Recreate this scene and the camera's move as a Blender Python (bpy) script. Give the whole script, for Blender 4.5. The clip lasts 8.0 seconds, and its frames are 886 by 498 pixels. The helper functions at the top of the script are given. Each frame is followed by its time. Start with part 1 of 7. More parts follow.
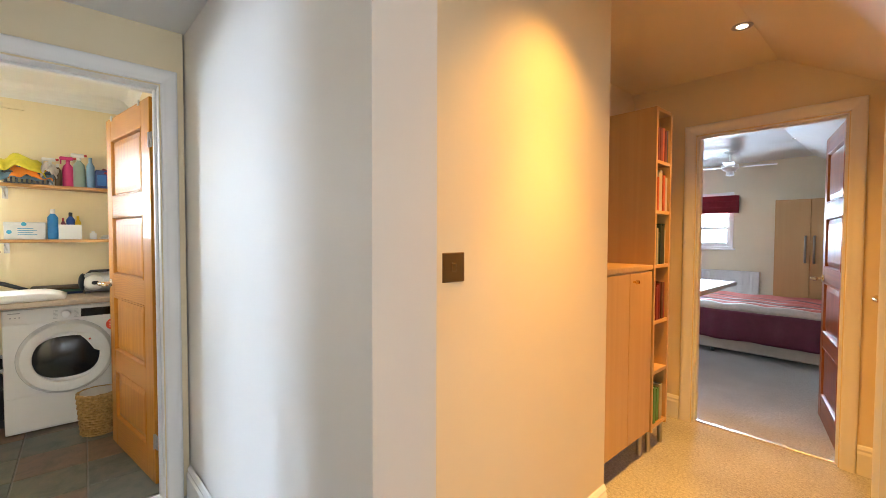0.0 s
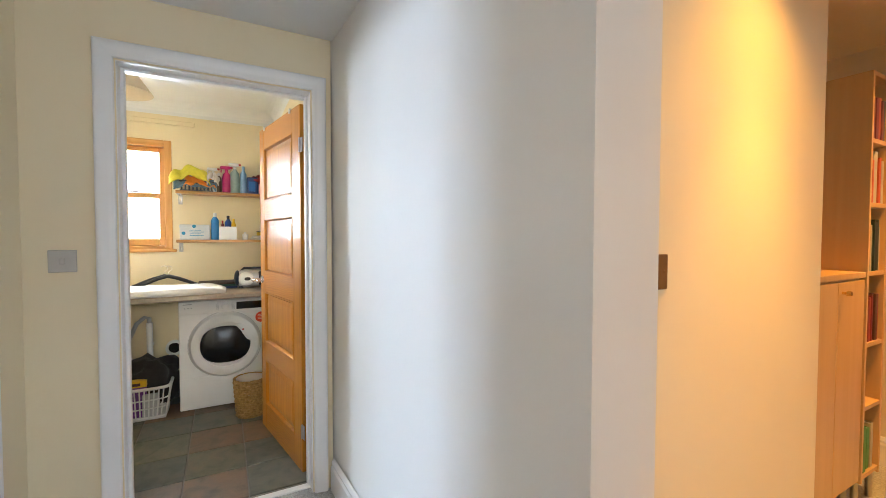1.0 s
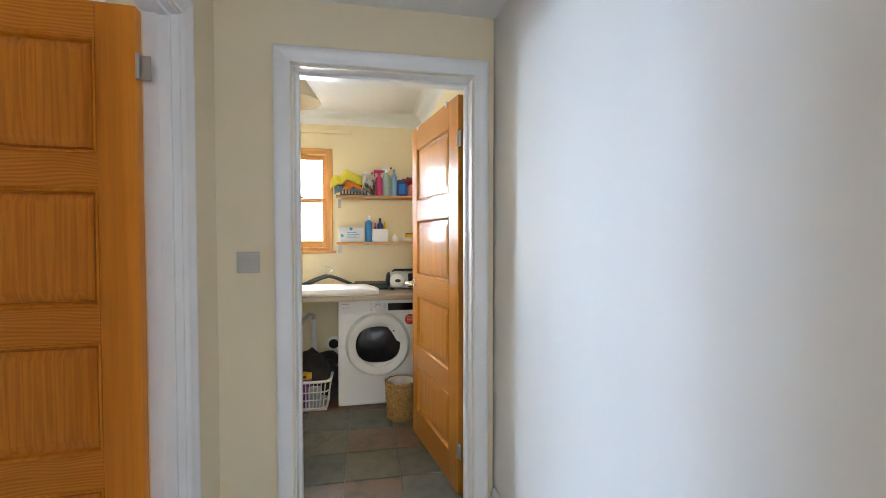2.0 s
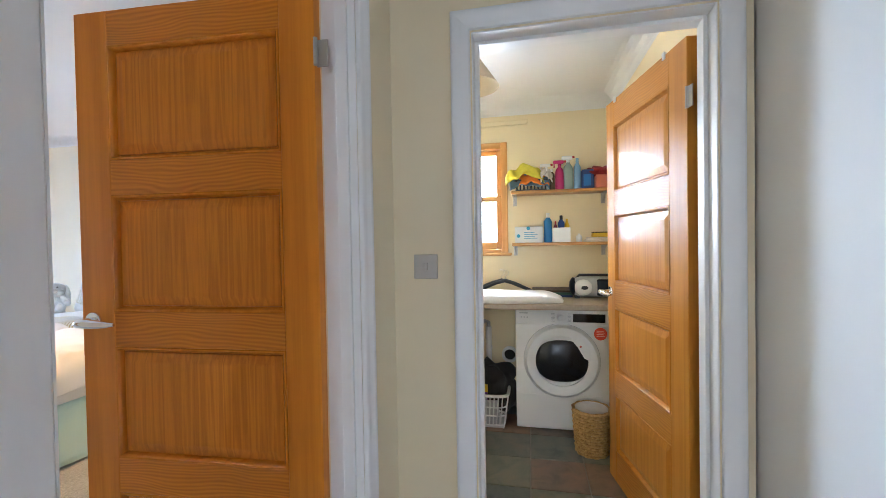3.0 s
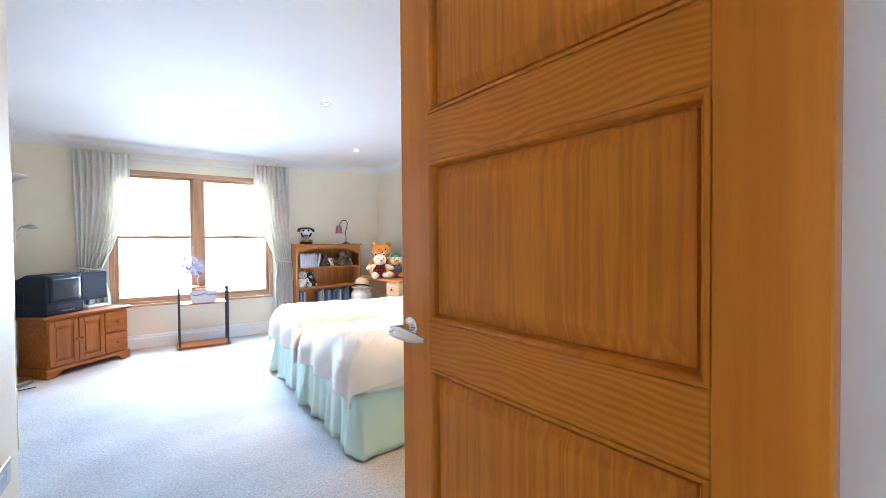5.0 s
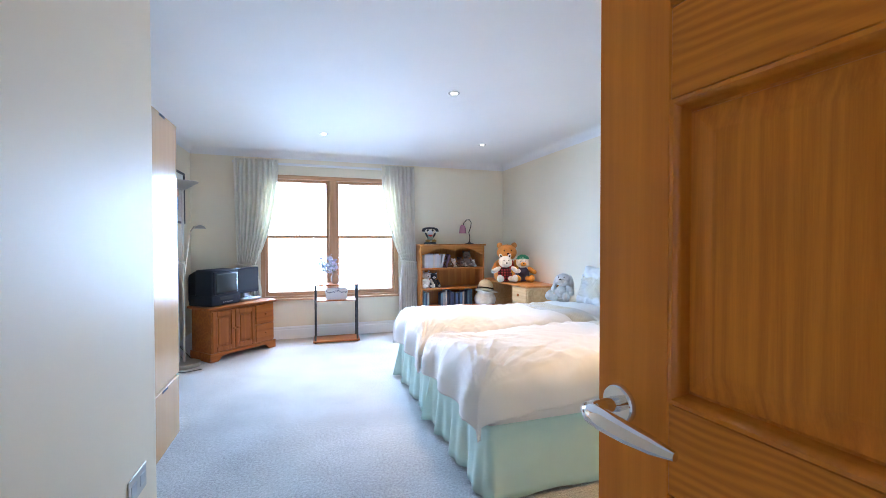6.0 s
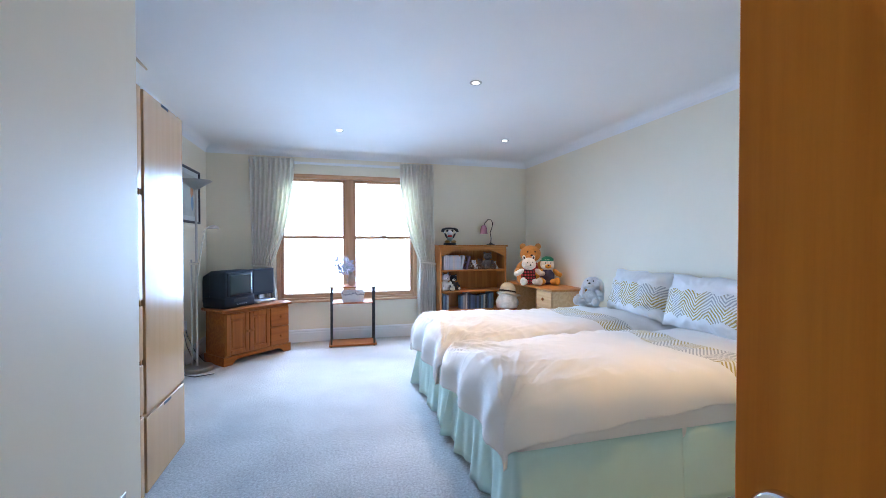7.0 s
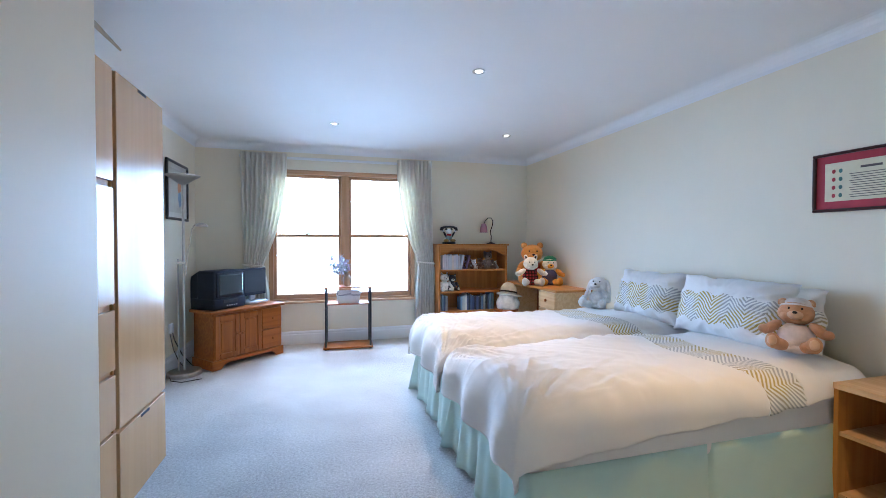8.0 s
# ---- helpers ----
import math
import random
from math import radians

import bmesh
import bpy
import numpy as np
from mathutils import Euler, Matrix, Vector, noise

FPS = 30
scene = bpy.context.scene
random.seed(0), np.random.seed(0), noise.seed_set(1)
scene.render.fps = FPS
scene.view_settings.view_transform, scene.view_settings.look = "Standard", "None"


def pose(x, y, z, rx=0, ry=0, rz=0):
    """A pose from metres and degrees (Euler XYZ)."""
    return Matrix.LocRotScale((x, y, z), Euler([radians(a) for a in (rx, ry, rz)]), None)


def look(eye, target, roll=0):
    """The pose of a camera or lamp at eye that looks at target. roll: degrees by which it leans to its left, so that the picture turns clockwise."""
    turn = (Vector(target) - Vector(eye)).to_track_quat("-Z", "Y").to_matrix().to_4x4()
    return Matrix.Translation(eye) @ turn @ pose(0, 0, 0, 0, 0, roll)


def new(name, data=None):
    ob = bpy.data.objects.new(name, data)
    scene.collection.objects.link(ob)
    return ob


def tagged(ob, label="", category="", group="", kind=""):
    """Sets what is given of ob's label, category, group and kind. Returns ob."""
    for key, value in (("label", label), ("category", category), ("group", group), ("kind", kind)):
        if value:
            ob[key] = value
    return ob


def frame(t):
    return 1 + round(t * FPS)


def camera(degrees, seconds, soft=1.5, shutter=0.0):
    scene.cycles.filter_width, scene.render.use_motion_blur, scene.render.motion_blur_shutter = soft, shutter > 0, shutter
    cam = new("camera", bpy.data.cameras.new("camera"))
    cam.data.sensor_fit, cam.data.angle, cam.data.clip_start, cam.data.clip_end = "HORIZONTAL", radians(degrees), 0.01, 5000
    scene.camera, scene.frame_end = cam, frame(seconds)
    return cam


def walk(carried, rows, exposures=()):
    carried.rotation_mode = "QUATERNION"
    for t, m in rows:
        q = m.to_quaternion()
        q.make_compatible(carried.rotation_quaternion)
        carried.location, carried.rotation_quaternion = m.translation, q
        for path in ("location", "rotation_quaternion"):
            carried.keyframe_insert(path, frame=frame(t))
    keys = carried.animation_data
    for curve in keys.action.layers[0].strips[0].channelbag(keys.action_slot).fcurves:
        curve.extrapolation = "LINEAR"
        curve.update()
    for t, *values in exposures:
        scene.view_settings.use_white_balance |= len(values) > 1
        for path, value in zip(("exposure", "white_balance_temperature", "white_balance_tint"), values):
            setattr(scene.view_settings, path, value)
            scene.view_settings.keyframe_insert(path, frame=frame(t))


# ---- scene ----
cam = camera(94.5, 8.0, soft=0.85)
PATH = [
    (0, (-0.152, 0.789, 1.291), (-1.654, 2.108, 1.227), 0.2),
    (0.5, (-0.253, 0.75, 1.288), (-1.887, 1.901, 1.222), 0.1),
    (1, (-0.401, 0.681, 1.284), (-2.161, 1.628, 1.224), 0.1),
    (2.5, (-0.89, 0.564, 1.282), (-2.89, 0.555, 1.238), -0.5),
    (3, (-1.077, 0.5, 1.273), (-3.032, 0.083, 1.239), -1.0),
    (3.5, (-1.27, 0.401, 1.288), (-3.129, -0.337, 1.247), -0.6),
    (4, (-1.422, 0.295, 1.275), (-3.13, -0.744, 1.24), -0.6),
    (4.5, (-1.535, 0.187, 1.276), (-2.971, -1.204, 1.234), -0.7),
    (5, (-1.588, 0.035, 1.255), (-2.72, -1.614, 1.218), -0.5),
    (6.5, (-1.720, -0.51, 1.272), (-2.247, -2.44, 1.238), 0.0),
    (7, (-1.744, -0.58, 1.267), (-2.27, -2.51, 1.236), 0.0),
    (7.5, (-1.767, -0.657, 1.263), (-2.296, -2.585, 1.231), 0.1),
    (8, (-1.762, -0.758, 1.263), (-2.304, -2.682, 1.228), 0.1),
]
EXPOSURES = [(0.0, 0.97, 6500, 10), (1.0, 0.92, 6300, 10), (2.5, 0.75, 5900, 10), (3.5, 0.95, 5650, 10), (4.5, 1.22, 5600, 10), (5.0, 1.05, 5550, 10), (6.5, 0.38, 5150, 8), (8.0, 0.15, 5080, 8)]
walk(cam, [(t, look(eye, target, roll)) for t, eye, target, roll in PATH], EXPOSURES)

# ---- light ----
world = bpy.data.worlds.new("world")
scene.world = world
world.use_nodes = True
_bg = world.node_tree.nodes["Background"]
_sky = world.node_tree.nodes.new("ShaderNodeTexSky")
_sky.sky_type, _sky.sun_disc = "NISHITA", False
_sky.sun_elevation, _sky.sun_rotation = radians(38), radians(200)
world.node_tree.links.new(_sky.outputs[0], _bg.inputs[0])
_bg.inputs[1].default_value = 0.12


def lamp(name, kind, place, target, watts, colour, **more):
    data = bpy.data.lights.new(name, kind)
    data.energy, data.color = watts, colour
    ob = new(name, data)
    ob.matrix_world = look(place, target)
    if kind == "AREA":
        data.shape, data.size, data.size_y = "RECTANGLE", more["w"], more["h"]
        data.spread = radians(more.get("spread", 180))
    if kind == "SPOT":
        data.spot_size, data.spot_blend, data.shadow_soft_size = radians(more["cone"]), more["blend"], 0.03
    if kind == "SUN":
        data.angle = radians(12)
    return ob


DAY = (0.60, 0.77, 1.0)
PALE = (0.82, 0.91, 1.0)
WARM = (1.0, 0.475, 0.08)
lamp("sun", "SUN", (0, -9, 9), (0, 0, 0), 0.6, (1.0, 0.95, 0.9))
lamp("window_daylight", "AREA", (-1.97, -7.35, 1.90), (-2.50, -4.0, 0.25), 560, DAY, w=5.0, h=3.4, spread=120)
lamp("window_daylight", "AREA", (-4.62, 0.09, 1.62), (0, 0.09, -0.4), 40, PALE, w=0.5, h=0.95, spread=130)
lamp("window_daylight", "AREA", (-2.15, 8.35, 1.38), (-2.15, 0, 1.38), 150, DAY, w=0.8, h=0.75)
# added fill lamp that brightens the landing and its white trim; its source is invented
lamp("landing_fill", "AREA", (2.06, 0.75, 1.60), (-2.0, 0.6, 0.72), 7.2, (0.88, 0.94, 1.0), w=1.0, h=1.2, spread=130)
SPOTS_HALL = [(-0.74, 3.32), (-0.71, 2.06)]
SPOTS_BED = [(-2.77, -3.43), (-1.83, -5.0), (-3.67, -4.95), (-3.4, -1.9)]
# each hall lamp has a tight core and a wide, weaker spill
for sx, sy in SPOTS_HALL:
    lamp("downlight_core", "SPOT", (sx, sy, 2.345), (sx - 0.02, sy, 0), 84, WARM, cone=58, blend=1.0)
    lamp("downlight_spill", "SPOT", (sx, sy, 2.345), (sx - 0.03, sy, 0), 46, WARM, cone=104, blend=1.0)
for sx, sy in SPOTS_BED:
    lamp("downlight_beam", "SPOT", (sx, sy, 2.425), (sx, sy, 0), 95, (1.0, 0.54, 0.17), cone=72, blend=1.0)


# ---- materials ----
def shade(name, colour=(0.8, 0.8, 0.8), rough=0.6, metal=0.0, coat=0.0, sheen=0.0):
    m = bpy.data.materials.new(name)
    m.use_nodes = True
    b = m.node_tree.nodes["Principled BSDF"]
    b.inputs["Base Color"].default_value = (*colour, 1)
    b.inputs["Roughness"].default_value, b.inputs["Metallic"].default_value = rough, metal
    b.inputs["Coat Weight"].default_value, b.inputs["Coat Roughness"].default_value = coat, 0.12
    b.inputs["Sheen Weight"].default_value = sheen
    return m, b, m.node_tree.nodes, m.node_tree.links


def put_node(nodes, kind, **values):
    n = nodes.new(kind)
    for key, value in values.items():
        n.inputs[key].default_value = value
    return n


def mapped(nodes, links, scale, coords="Object"):
    c, m = nodes.new("ShaderNodeTexCoord"), nodes.new("ShaderNodeMapping")
    m.inputs["Scale"].default_value = scale
    links.new(c.outputs[coords], m.inputs["Vector"])
    return m.outputs["Vector"]


def ramp(nodes, links, source, stops):
    r = nodes.new("ShaderNodeValToRGB")
    while len(r.color_ramp.elements) < len(stops):
        r.color_ramp.elements.new(0.5)
    for e, (at, colour) in zip(r.color_ramp.elements, stops):
        e.position, e.color = at, (*colour, 1)
    links.new(source, r.inputs["Fac"])
    return r.outputs["Color"]


def add_bump(nodes, links, b, source, strength, distance):
    n = put_node(nodes, "ShaderNodeBump", Strength=strength, Distance=distance)
    links.new(source, n.inputs["Height"])
    links.new(n.outputs["Normal"], b.inputs["Normal"])


def mottled(name, colour, rough=0.6, spread=0.05, scale=3.0, bump=0.1, fine=180.0, distance=0.0006, **more):
    """A colour with slow and fine variation and a fine relief."""
    m, b, nodes, links = shade(name, colour, rough, **more)
    slow = put_node(nodes, "ShaderNodeTexNoise", Scale=scale, Detail=4.0)
    grain = put_node(nodes, "ShaderNodeTexNoise", Scale=fine, Detail=3.0)
    vec = mapped(nodes, links, (1, 1, 1))
    links.new(vec, slow.inputs["Vector"]), links.new(vec, grain.inputs["Vector"])
    lo = tuple(c * (1 - spread) for c in colour)
    hi = tuple(min(1, c * (1 + spread)) for c in colour)
    links.new(ramp(nodes, links, slow.outputs["Fac"], [(0.3, lo), (0.7, hi)]), b.inputs["Base Color"])
    add_bump(nodes, links, b, grain.outputs["Fac"], bump, distance)
    return m


def wood(name, light, dark, along="z", rough=0.35, coat=0.2, scale=1.0, bump=0.12, wavy=0.0):
    """Timber with long grain lines and a slower figure."""
    m, b, nodes, links = shade(name, light, rough, coat=coat)
    b.inputs["Specular IOR Level"].default_value = 0.2
    stretch = {"x": (0.42, 13, 13), "y": (13, 0.42, 13), "z": (13, 13, 0.42)}[along]
    vec = mapped(nodes, links, tuple(v * scale for v in stretch))
    info = nodes.new("ShaderNodeObjectInfo")
    shift = nodes.new("ShaderNodeVectorMath")
    links.new(vec, shift.inputs[0]), links.new(info.outputs["Location"], shift.inputs[1])
    figure = put_node(nodes, "ShaderNodeTexNoise", Scale=1.0, Detail=1.0, Distortion=0.05)
    fine = put_node(nodes, "ShaderNodeTexNoise", Scale=9.0, Detail=5.0, Roughness=0.7)
    links.new(shift.outputs[0], figure.inputs["Vector"]), links.new(shift.outputs[0], fine.inputs["Vector"])
    rings = nodes.new("ShaderNodeMath")
    rings.operation = "MULTIPLY"
    rings.inputs[1].default_value = 26
    wave = nodes.new("ShaderNodeMath")
    wave.operation = "SINE"
    links.new(figure.outputs["Fac"], rings.inputs[0]), links.new(rings.outputs[0], wave.inputs[0])
    if wavy:
        # growth lines at an even pitch, pushed aside by a slow wander
        plain = mapped(nodes, links, {"x": (3.2, 3.2, 9.0), "z": (9.0, 9.0, 1.3)}[along])
        drift = put_node(nodes, "ShaderNodeTexNoise", Scale=1.0, Detail=1.5)
        offset = nodes.new("ShaderNodeVectorMath")
        links.new(plain, offset.inputs[0]), links.new(info.outputs["Random"], offset.inputs[1])
        links.new(offset.outputs[0], drift.inputs["Vector"])
        axes = nodes.new("ShaderNodeSeparateXYZ")
        links.new(mapped(nodes, links, (1, 1, 1)), axes.inputs[0])
        pitch = nodes.new("ShaderNodeMath")
        pitch.operation = "MULTIPLY_ADD"
        pitch.inputs[1].default_value = 2 * math.pi / wavy
        links.new(axes.outputs[2 if along == "x" else 0], pitch.inputs[0])
        rings.inputs[1].default_value = 48.0
        links.new(drift.outputs["Fac"], rings.inputs[0]), links.new(rings.outputs[0], pitch.inputs[2])
        links.new(pitch.outputs[0], wave.inputs[0])
    half = put_node(nodes, "ShaderNodeMapRange")
    half.inputs["From Min"].default_value, half.inputs["From Max"].default_value = -1, 1
    links.new(wave.outputs[0], half.inputs["Value"])
    mix = nodes.new("ShaderNodeMix")
    mix.inputs["Factor"].default_value = 0.70 if wavy else 0.72
    links.new(half.outputs[0], mix.inputs["A"]), links.new(fine.outputs["Fac"], mix.inputs["B"])
    mid = tuple((p + q) / 2 for p, q in zip(light, dark))
    links.new(ramp(nodes, links, mix.outputs["Result"], [(0.12, dark), (0.42, mid), (0.7, light)]), b.inputs["Base Color"])
    add_bump(nodes, links, b, fine.outputs["Fac"], bump, 0.0005)
    return m


wall_cream = mottled("cream_wall_paint", (0.82, 0.71, 0.50), 0.62, 0.03, 1.5, 0.15, 260)
wall_bed = mottled("pale_cream_wall_paint", (0.82, 0.75, 0.59), 0.58, 0.02, 1.5, 0.15, 260)
wall_laundry_m = mottled("yellow_cream_wall_paint", (0.83, 0.71, 0.47), 0.6, 0.03, 1.5, 0.15, 260)
# satin paint of the entry wall, with the hall's warm light put into its cream
wall_satin_lit = mottled("warm_lit_satin_paint", (0.80, 0.68, 0.50), 0.5, 0.02, 1.2, 0.12, 200)
wall_white = mottled("off_white_wall_paint", (0.80, 0.78, 0.74), 0.7, 0.02, 1.2, 0.12, 200)
ceiling_white = mottled("white_ceiling_paint", (0.82, 0.82, 0.82), 0.75, 0.02, 1.2, 0.1, 300)
gloss_white = mottled("white_gloss_paint", (0.84, 0.84, 0.84), 0.42, 0.012, 4, 0.02, 60)
pine_v = wood("oiled_pine_upright_grain", (0.72, 0.25, 0.020), (0.57, 0.168, 0.010), "z", 0.40, 0.06)
pine_h = wood("oiled_pine_level_grain", (0.72, 0.25, 0.020), (0.48, 0.13, 0.009), "x", 0.36, 0.08, wavy=0.010)
pine_panel = wood("oiled_pine_panel", (0.72, 0.25, 0.020), (0.50, 0.14, 0.009), "z", 0.36, 0.08, 2.7)
bead_wood = wood("varnished_pine_bead", (0.70, 0.24, 0.019), (0.54, 0.155, 0.009), "z", 0.16, 0.6)
gold_v = wood("golden_pine_upright_grain", (0.56, 0.235, 0.03), (0.42, 0.15, 0.016), "z", 0.34, 0.4)
gold_h = wood("golden_pine_level_grain", (0.56, 0.235, 0.03), (0.40, 0.14, 0.015), "x", 0.34, 0.4, wavy=0.011)
gold_panel = wood("golden_pine_panel", (0.58, 0.245, 0.032), (0.44, 0.155, 0.017), "z", 0.34, 0.4, 1.5)
red_v = wood("reddish_pine_upright_grain", (0.40, 0.10, 0.016), (0.25, 0.048, 0.007), "z", 0.32, 0.3)
red_h = wood("reddish_pine_level_grain", (0.40, 0.10, 0.016), (0.25, 0.048, 0.007), "x", 0.32, 0.3)
cab_x = wood("waxed_pine_level_grain", (0.36, 0.115, 0.018), (0.19, 0.047, 0.007), "x", 0.4, 0.15)
cab_z = wood("waxed_pine_upright_grain", (0.36, 0.115, 0.018), (0.19, 0.047, 0.007), "z", 0.4, 0.15)
honey_x = wood("honey_pine_level_grain", (0.52, 0.225, 0.055), (0.36, 0.13, 0.026), "x", 0.4, 0.15)
honey_z = wood("honey_pine_upright_grain", (0.50, 0.21, 0.05), (0.33, 0.115, 0.022), "z", 0.4, 0.15)
desk_y = wood("orange_pine_crosswise", (0.55, 0.27, 0.08), (0.42, 0.17, 0.04), "y", 0.35, 0.25)
pale_x = wood("pale_pine", (0.68, 0.46, 0.24), (0.54, 0.33, 0.14), "x", 0.4, 0.15)
pale_y = wood("pale_pine_crosswise", (0.68, 0.46, 0.24), (0.54, 0.33, 0.14), "y", 0.4, 0.15)
window_wood = wood("stained_window_timber", (0.55, 0.32, 0.17), (0.38, 0.20, 0.09), "z", 0.35, 0.3)
window_wood_x = wood("stained_window_timber_level", (0.55, 0.32, 0.17), (0.38, 0.20, 0.09), "x", 0.35, 0.3)
window_gold = wood("golden_window_timber", (0.66, 0.35, 0.11), (0.5, 0.22, 0.05), "z", 0.32, 0.3)
window_gold_y = wood("golden_window_timber_level", (0.66, 0.35, 0.11), (0.5, 0.22, 0.05), "y", 0.32, 0.3)
birch = wood("birch_veneer", (0.56, 0.335, 0.15), (0.52, 0.30, 0.13), "z", 0.24, 0.35, 0.6, 0.04)
birch_hall = wood("beech_veneer", (0.62, 0.40, 0.18), (0.57, 0.35, 0.15), "z", 0.4, 0.15, 0.6, 0.04)
edge_orange = wood("beech_edging", (0.55, 0.27, 0.06), (0.45, 0.19, 0.03), "z", 0.4, 0.1)
shelf_wood = wood("varnished_shelf_board", (0.58, 0.31, 0.10), (0.42, 0.19, 0.05), "y", 0.35, 0.25)
chrome = shade("polished_chrome", (0.82, 0.82, 0.83), 0.08, 1.0)[0]
satin = mottled("satin_nickel", (0.47, 0.455, 0.43), 0.36, 0.04, 20, 0.05, 400, metal=1.0)
bronze = mottled("bronzed_plate", (0.30, 0.19, 0.10), 0.3, 0.05, 20, 0.05, 400, metal=1.0)
brass = shade("brass", (0.78, 0.56, 0.25), 0.22, 1.0)[0]
black_metal = mottled("black_powder_coat", (0.015, 0.016, 0.02), 0.4, 0.1, 30, 0.1)
black_plastic = mottled("black_plastic", (0.02, 0.022, 0.028), 0.38, 0.1, 40, 0.1)
navy_plastic = mottled("dark_blue_grey_plastic", (0.010, 0.016, 0.030), 0.5, 0.1, 40, 0.1)
navy_plastic.node_tree.nodes["Principled BSDF"].inputs["Specular IOR Level"].default_value = 0.25
# near-black colour standing in for the shade inside holes and slots
hole_shade = shade("painted_hole_shade", (0.012, 0.011, 0.01), 0.9)[0]
white_plastic = mottled("white_plastic", (0.8, 0.8, 0.8), 0.3, 0.01, 10, 0.02)
white_enamel = mottled("white_enamel", (0.82, 0.82, 0.83), 0.22, 0.01, 8, 0.02)
grey_plastic = mottled("grey_plastic", (0.42, 0.43, 0.45), 0.45, 0.03, 20, 0.05)
silver_plastic = mottled("silver_plastic", (0.5, 0.52, 0.55), 0.3, 0.03, 20, 0.05, metal=0.5)
screen_m = shade("dark_glass_screen", (0.05, 0.068, 0.072), 0.06, coat=0.5)[0]
monitor_glass = shade("matt_dark_panel", (0.012, 0.018, 0.028), 0.45)[0]
worktop_m = mottled("beige_laminate_worktop", (0.38, 0.31, 0.24), 0.4, 0.12, 60, 0.03)
mint = mottled("mint_green_cotton", (0.56, 0.73, 0.67), 0.85, 0.02, 9, 0.3, 700, 0.0004, sheen=0.2)
cotton_white = mottled("white_cotton", (0.82, 0.80, 0.78), 0.85, 0.015, 5, 0.25, 800, 0.0004, sheen=0.2)
curtain_m = mottled("ivory_curtain_cloth", (0.84, 0.83, 0.77), 0.85, 0.03, 5, 0.35, 500, 0.0005, sheen=0.3)
_n = curtain_m.node_tree.nodes
_through, _blend = _n.new("ShaderNodeBsdfTranslucent"), _n.new("ShaderNodeMixShader")
_through.inputs["Color"].default_value, _blend.inputs[0].default_value = (0.90, 0.82, 0.64, 1), 0.36
curtain_m.node_tree.links.new(_n["Principled BSDF"].outputs[0], _blend.inputs[1])
curtain_m.node_tree.links.new(_through.outputs[0], _blend.inputs[2])
curtain_m.node_tree.links.new(_blend.outputs[0], _n["Material Output"].inputs[0])
plush = {}


def cloth(name, colour, spread=0.12):
    if name not in plush:
        plush[name] = mottled(name, colour, 0.92, spread, 25, 0.7, 420, 0.003, sheen=0.1)
    return plush[name]


def flat(name, colour, rough=0.5, metal=0.0):
    if name not in plush:
        plush[name] = mottled(name, colour, rough, 0.06, 14, 0.06, metal=metal)
    return plush[name]


def carpet_material():
    m, b, nodes, links = shade("beige_twist_carpet", (0.6, 0.55, 0.48), 0.95, sheen=0.25)
    vec = mapped(nodes, links, (1, 1, 1))
    slow = put_node(nodes, "ShaderNodeTexNoise", Scale=2.2, Detail=5.0)
    tuft = put_node(nodes, "ShaderNodeTexNoise", Scale=75.0, Detail=6.0, Roughness=0.85)
    for n in (slow, tuft):
        links.new(vec, n.inputs["Vector"])
    mix = nodes.new("ShaderNodeMix")
    mix.inputs["Factor"].default_value = 0.8
    links.new(slow.outputs["Fac"], mix.inputs["A"]), links.new(tuft.outputs["Fac"], mix.inputs["B"])
    links.new(ramp(nodes, links, mix.outputs["Result"], [(0.36, (0.25, 0.245, 0.24)), (0.5, (0.50, 0.497, 0.49)), (0.64, (0.75, 0.745, 0.735))]), b.inputs["Base Color"])
    add_bump(nodes, links, b, tuft.outputs["Fac"], 1.0, 0.01)
    return m


def slate_material():
    m, b, nodes, links = shade("riven_slate", (0.2, 0.2, 0.18), 0.5)
    info = nodes.new("ShaderNodeObjectInfo")
    tone = ramp(nodes, links, info.outputs["Random"], [(0.0, (0.15, 0.16, 0.14)), (0.3, (0.20, 0.20, 0.155)), (0.55, (0.14, 0.15, 0.15)), (0.8, (0.24, 0.15, 0.105)), (1.0, (0.19, 0.175, 0.13))])
    vec = mapped(nodes, links, (1, 1, 1))
    shift = nodes.new("ShaderNodeVectorMath")
    links.new(vec, shift.inputs[0]), links.new(info.outputs["Location"], shift.inputs[1])
    n1 = put_node(nodes, "ShaderNodeTexNoise", Scale=9.0, Detail=6.0, Distortion=0.8)
    n2 = put_node(nodes, "ShaderNodeTexNoise", Scale=45.0, Detail=5.0)
    links.new(shift.outputs[0], n1.inputs["Vector"]), links.new(shift.outputs[0], n2.inputs["Vector"])
    mix = nodes.new("ShaderNodeMix")
    mix.data_type, mix.blend_type = "RGBA", "MULTIPLY"
    mix.inputs["Factor"].default_value = 0.8
    links.new(tone, mix.inputs["A"])
    links.new(ramp(nodes, links, n1.outputs["Fac"], [(0.3, (0.55, 0.6, 0.6)), (0.5, (0.95, 0.95, 0.9)), (0.72, (1.25, 1.1, 0.95))]), mix.inputs["B"])
    links.new(mix.outputs["Result"], b.inputs["Base Color"])
    add_bump(nodes, links, b, n2.outputs["Fac"], 0.5, 0.003)
    return m


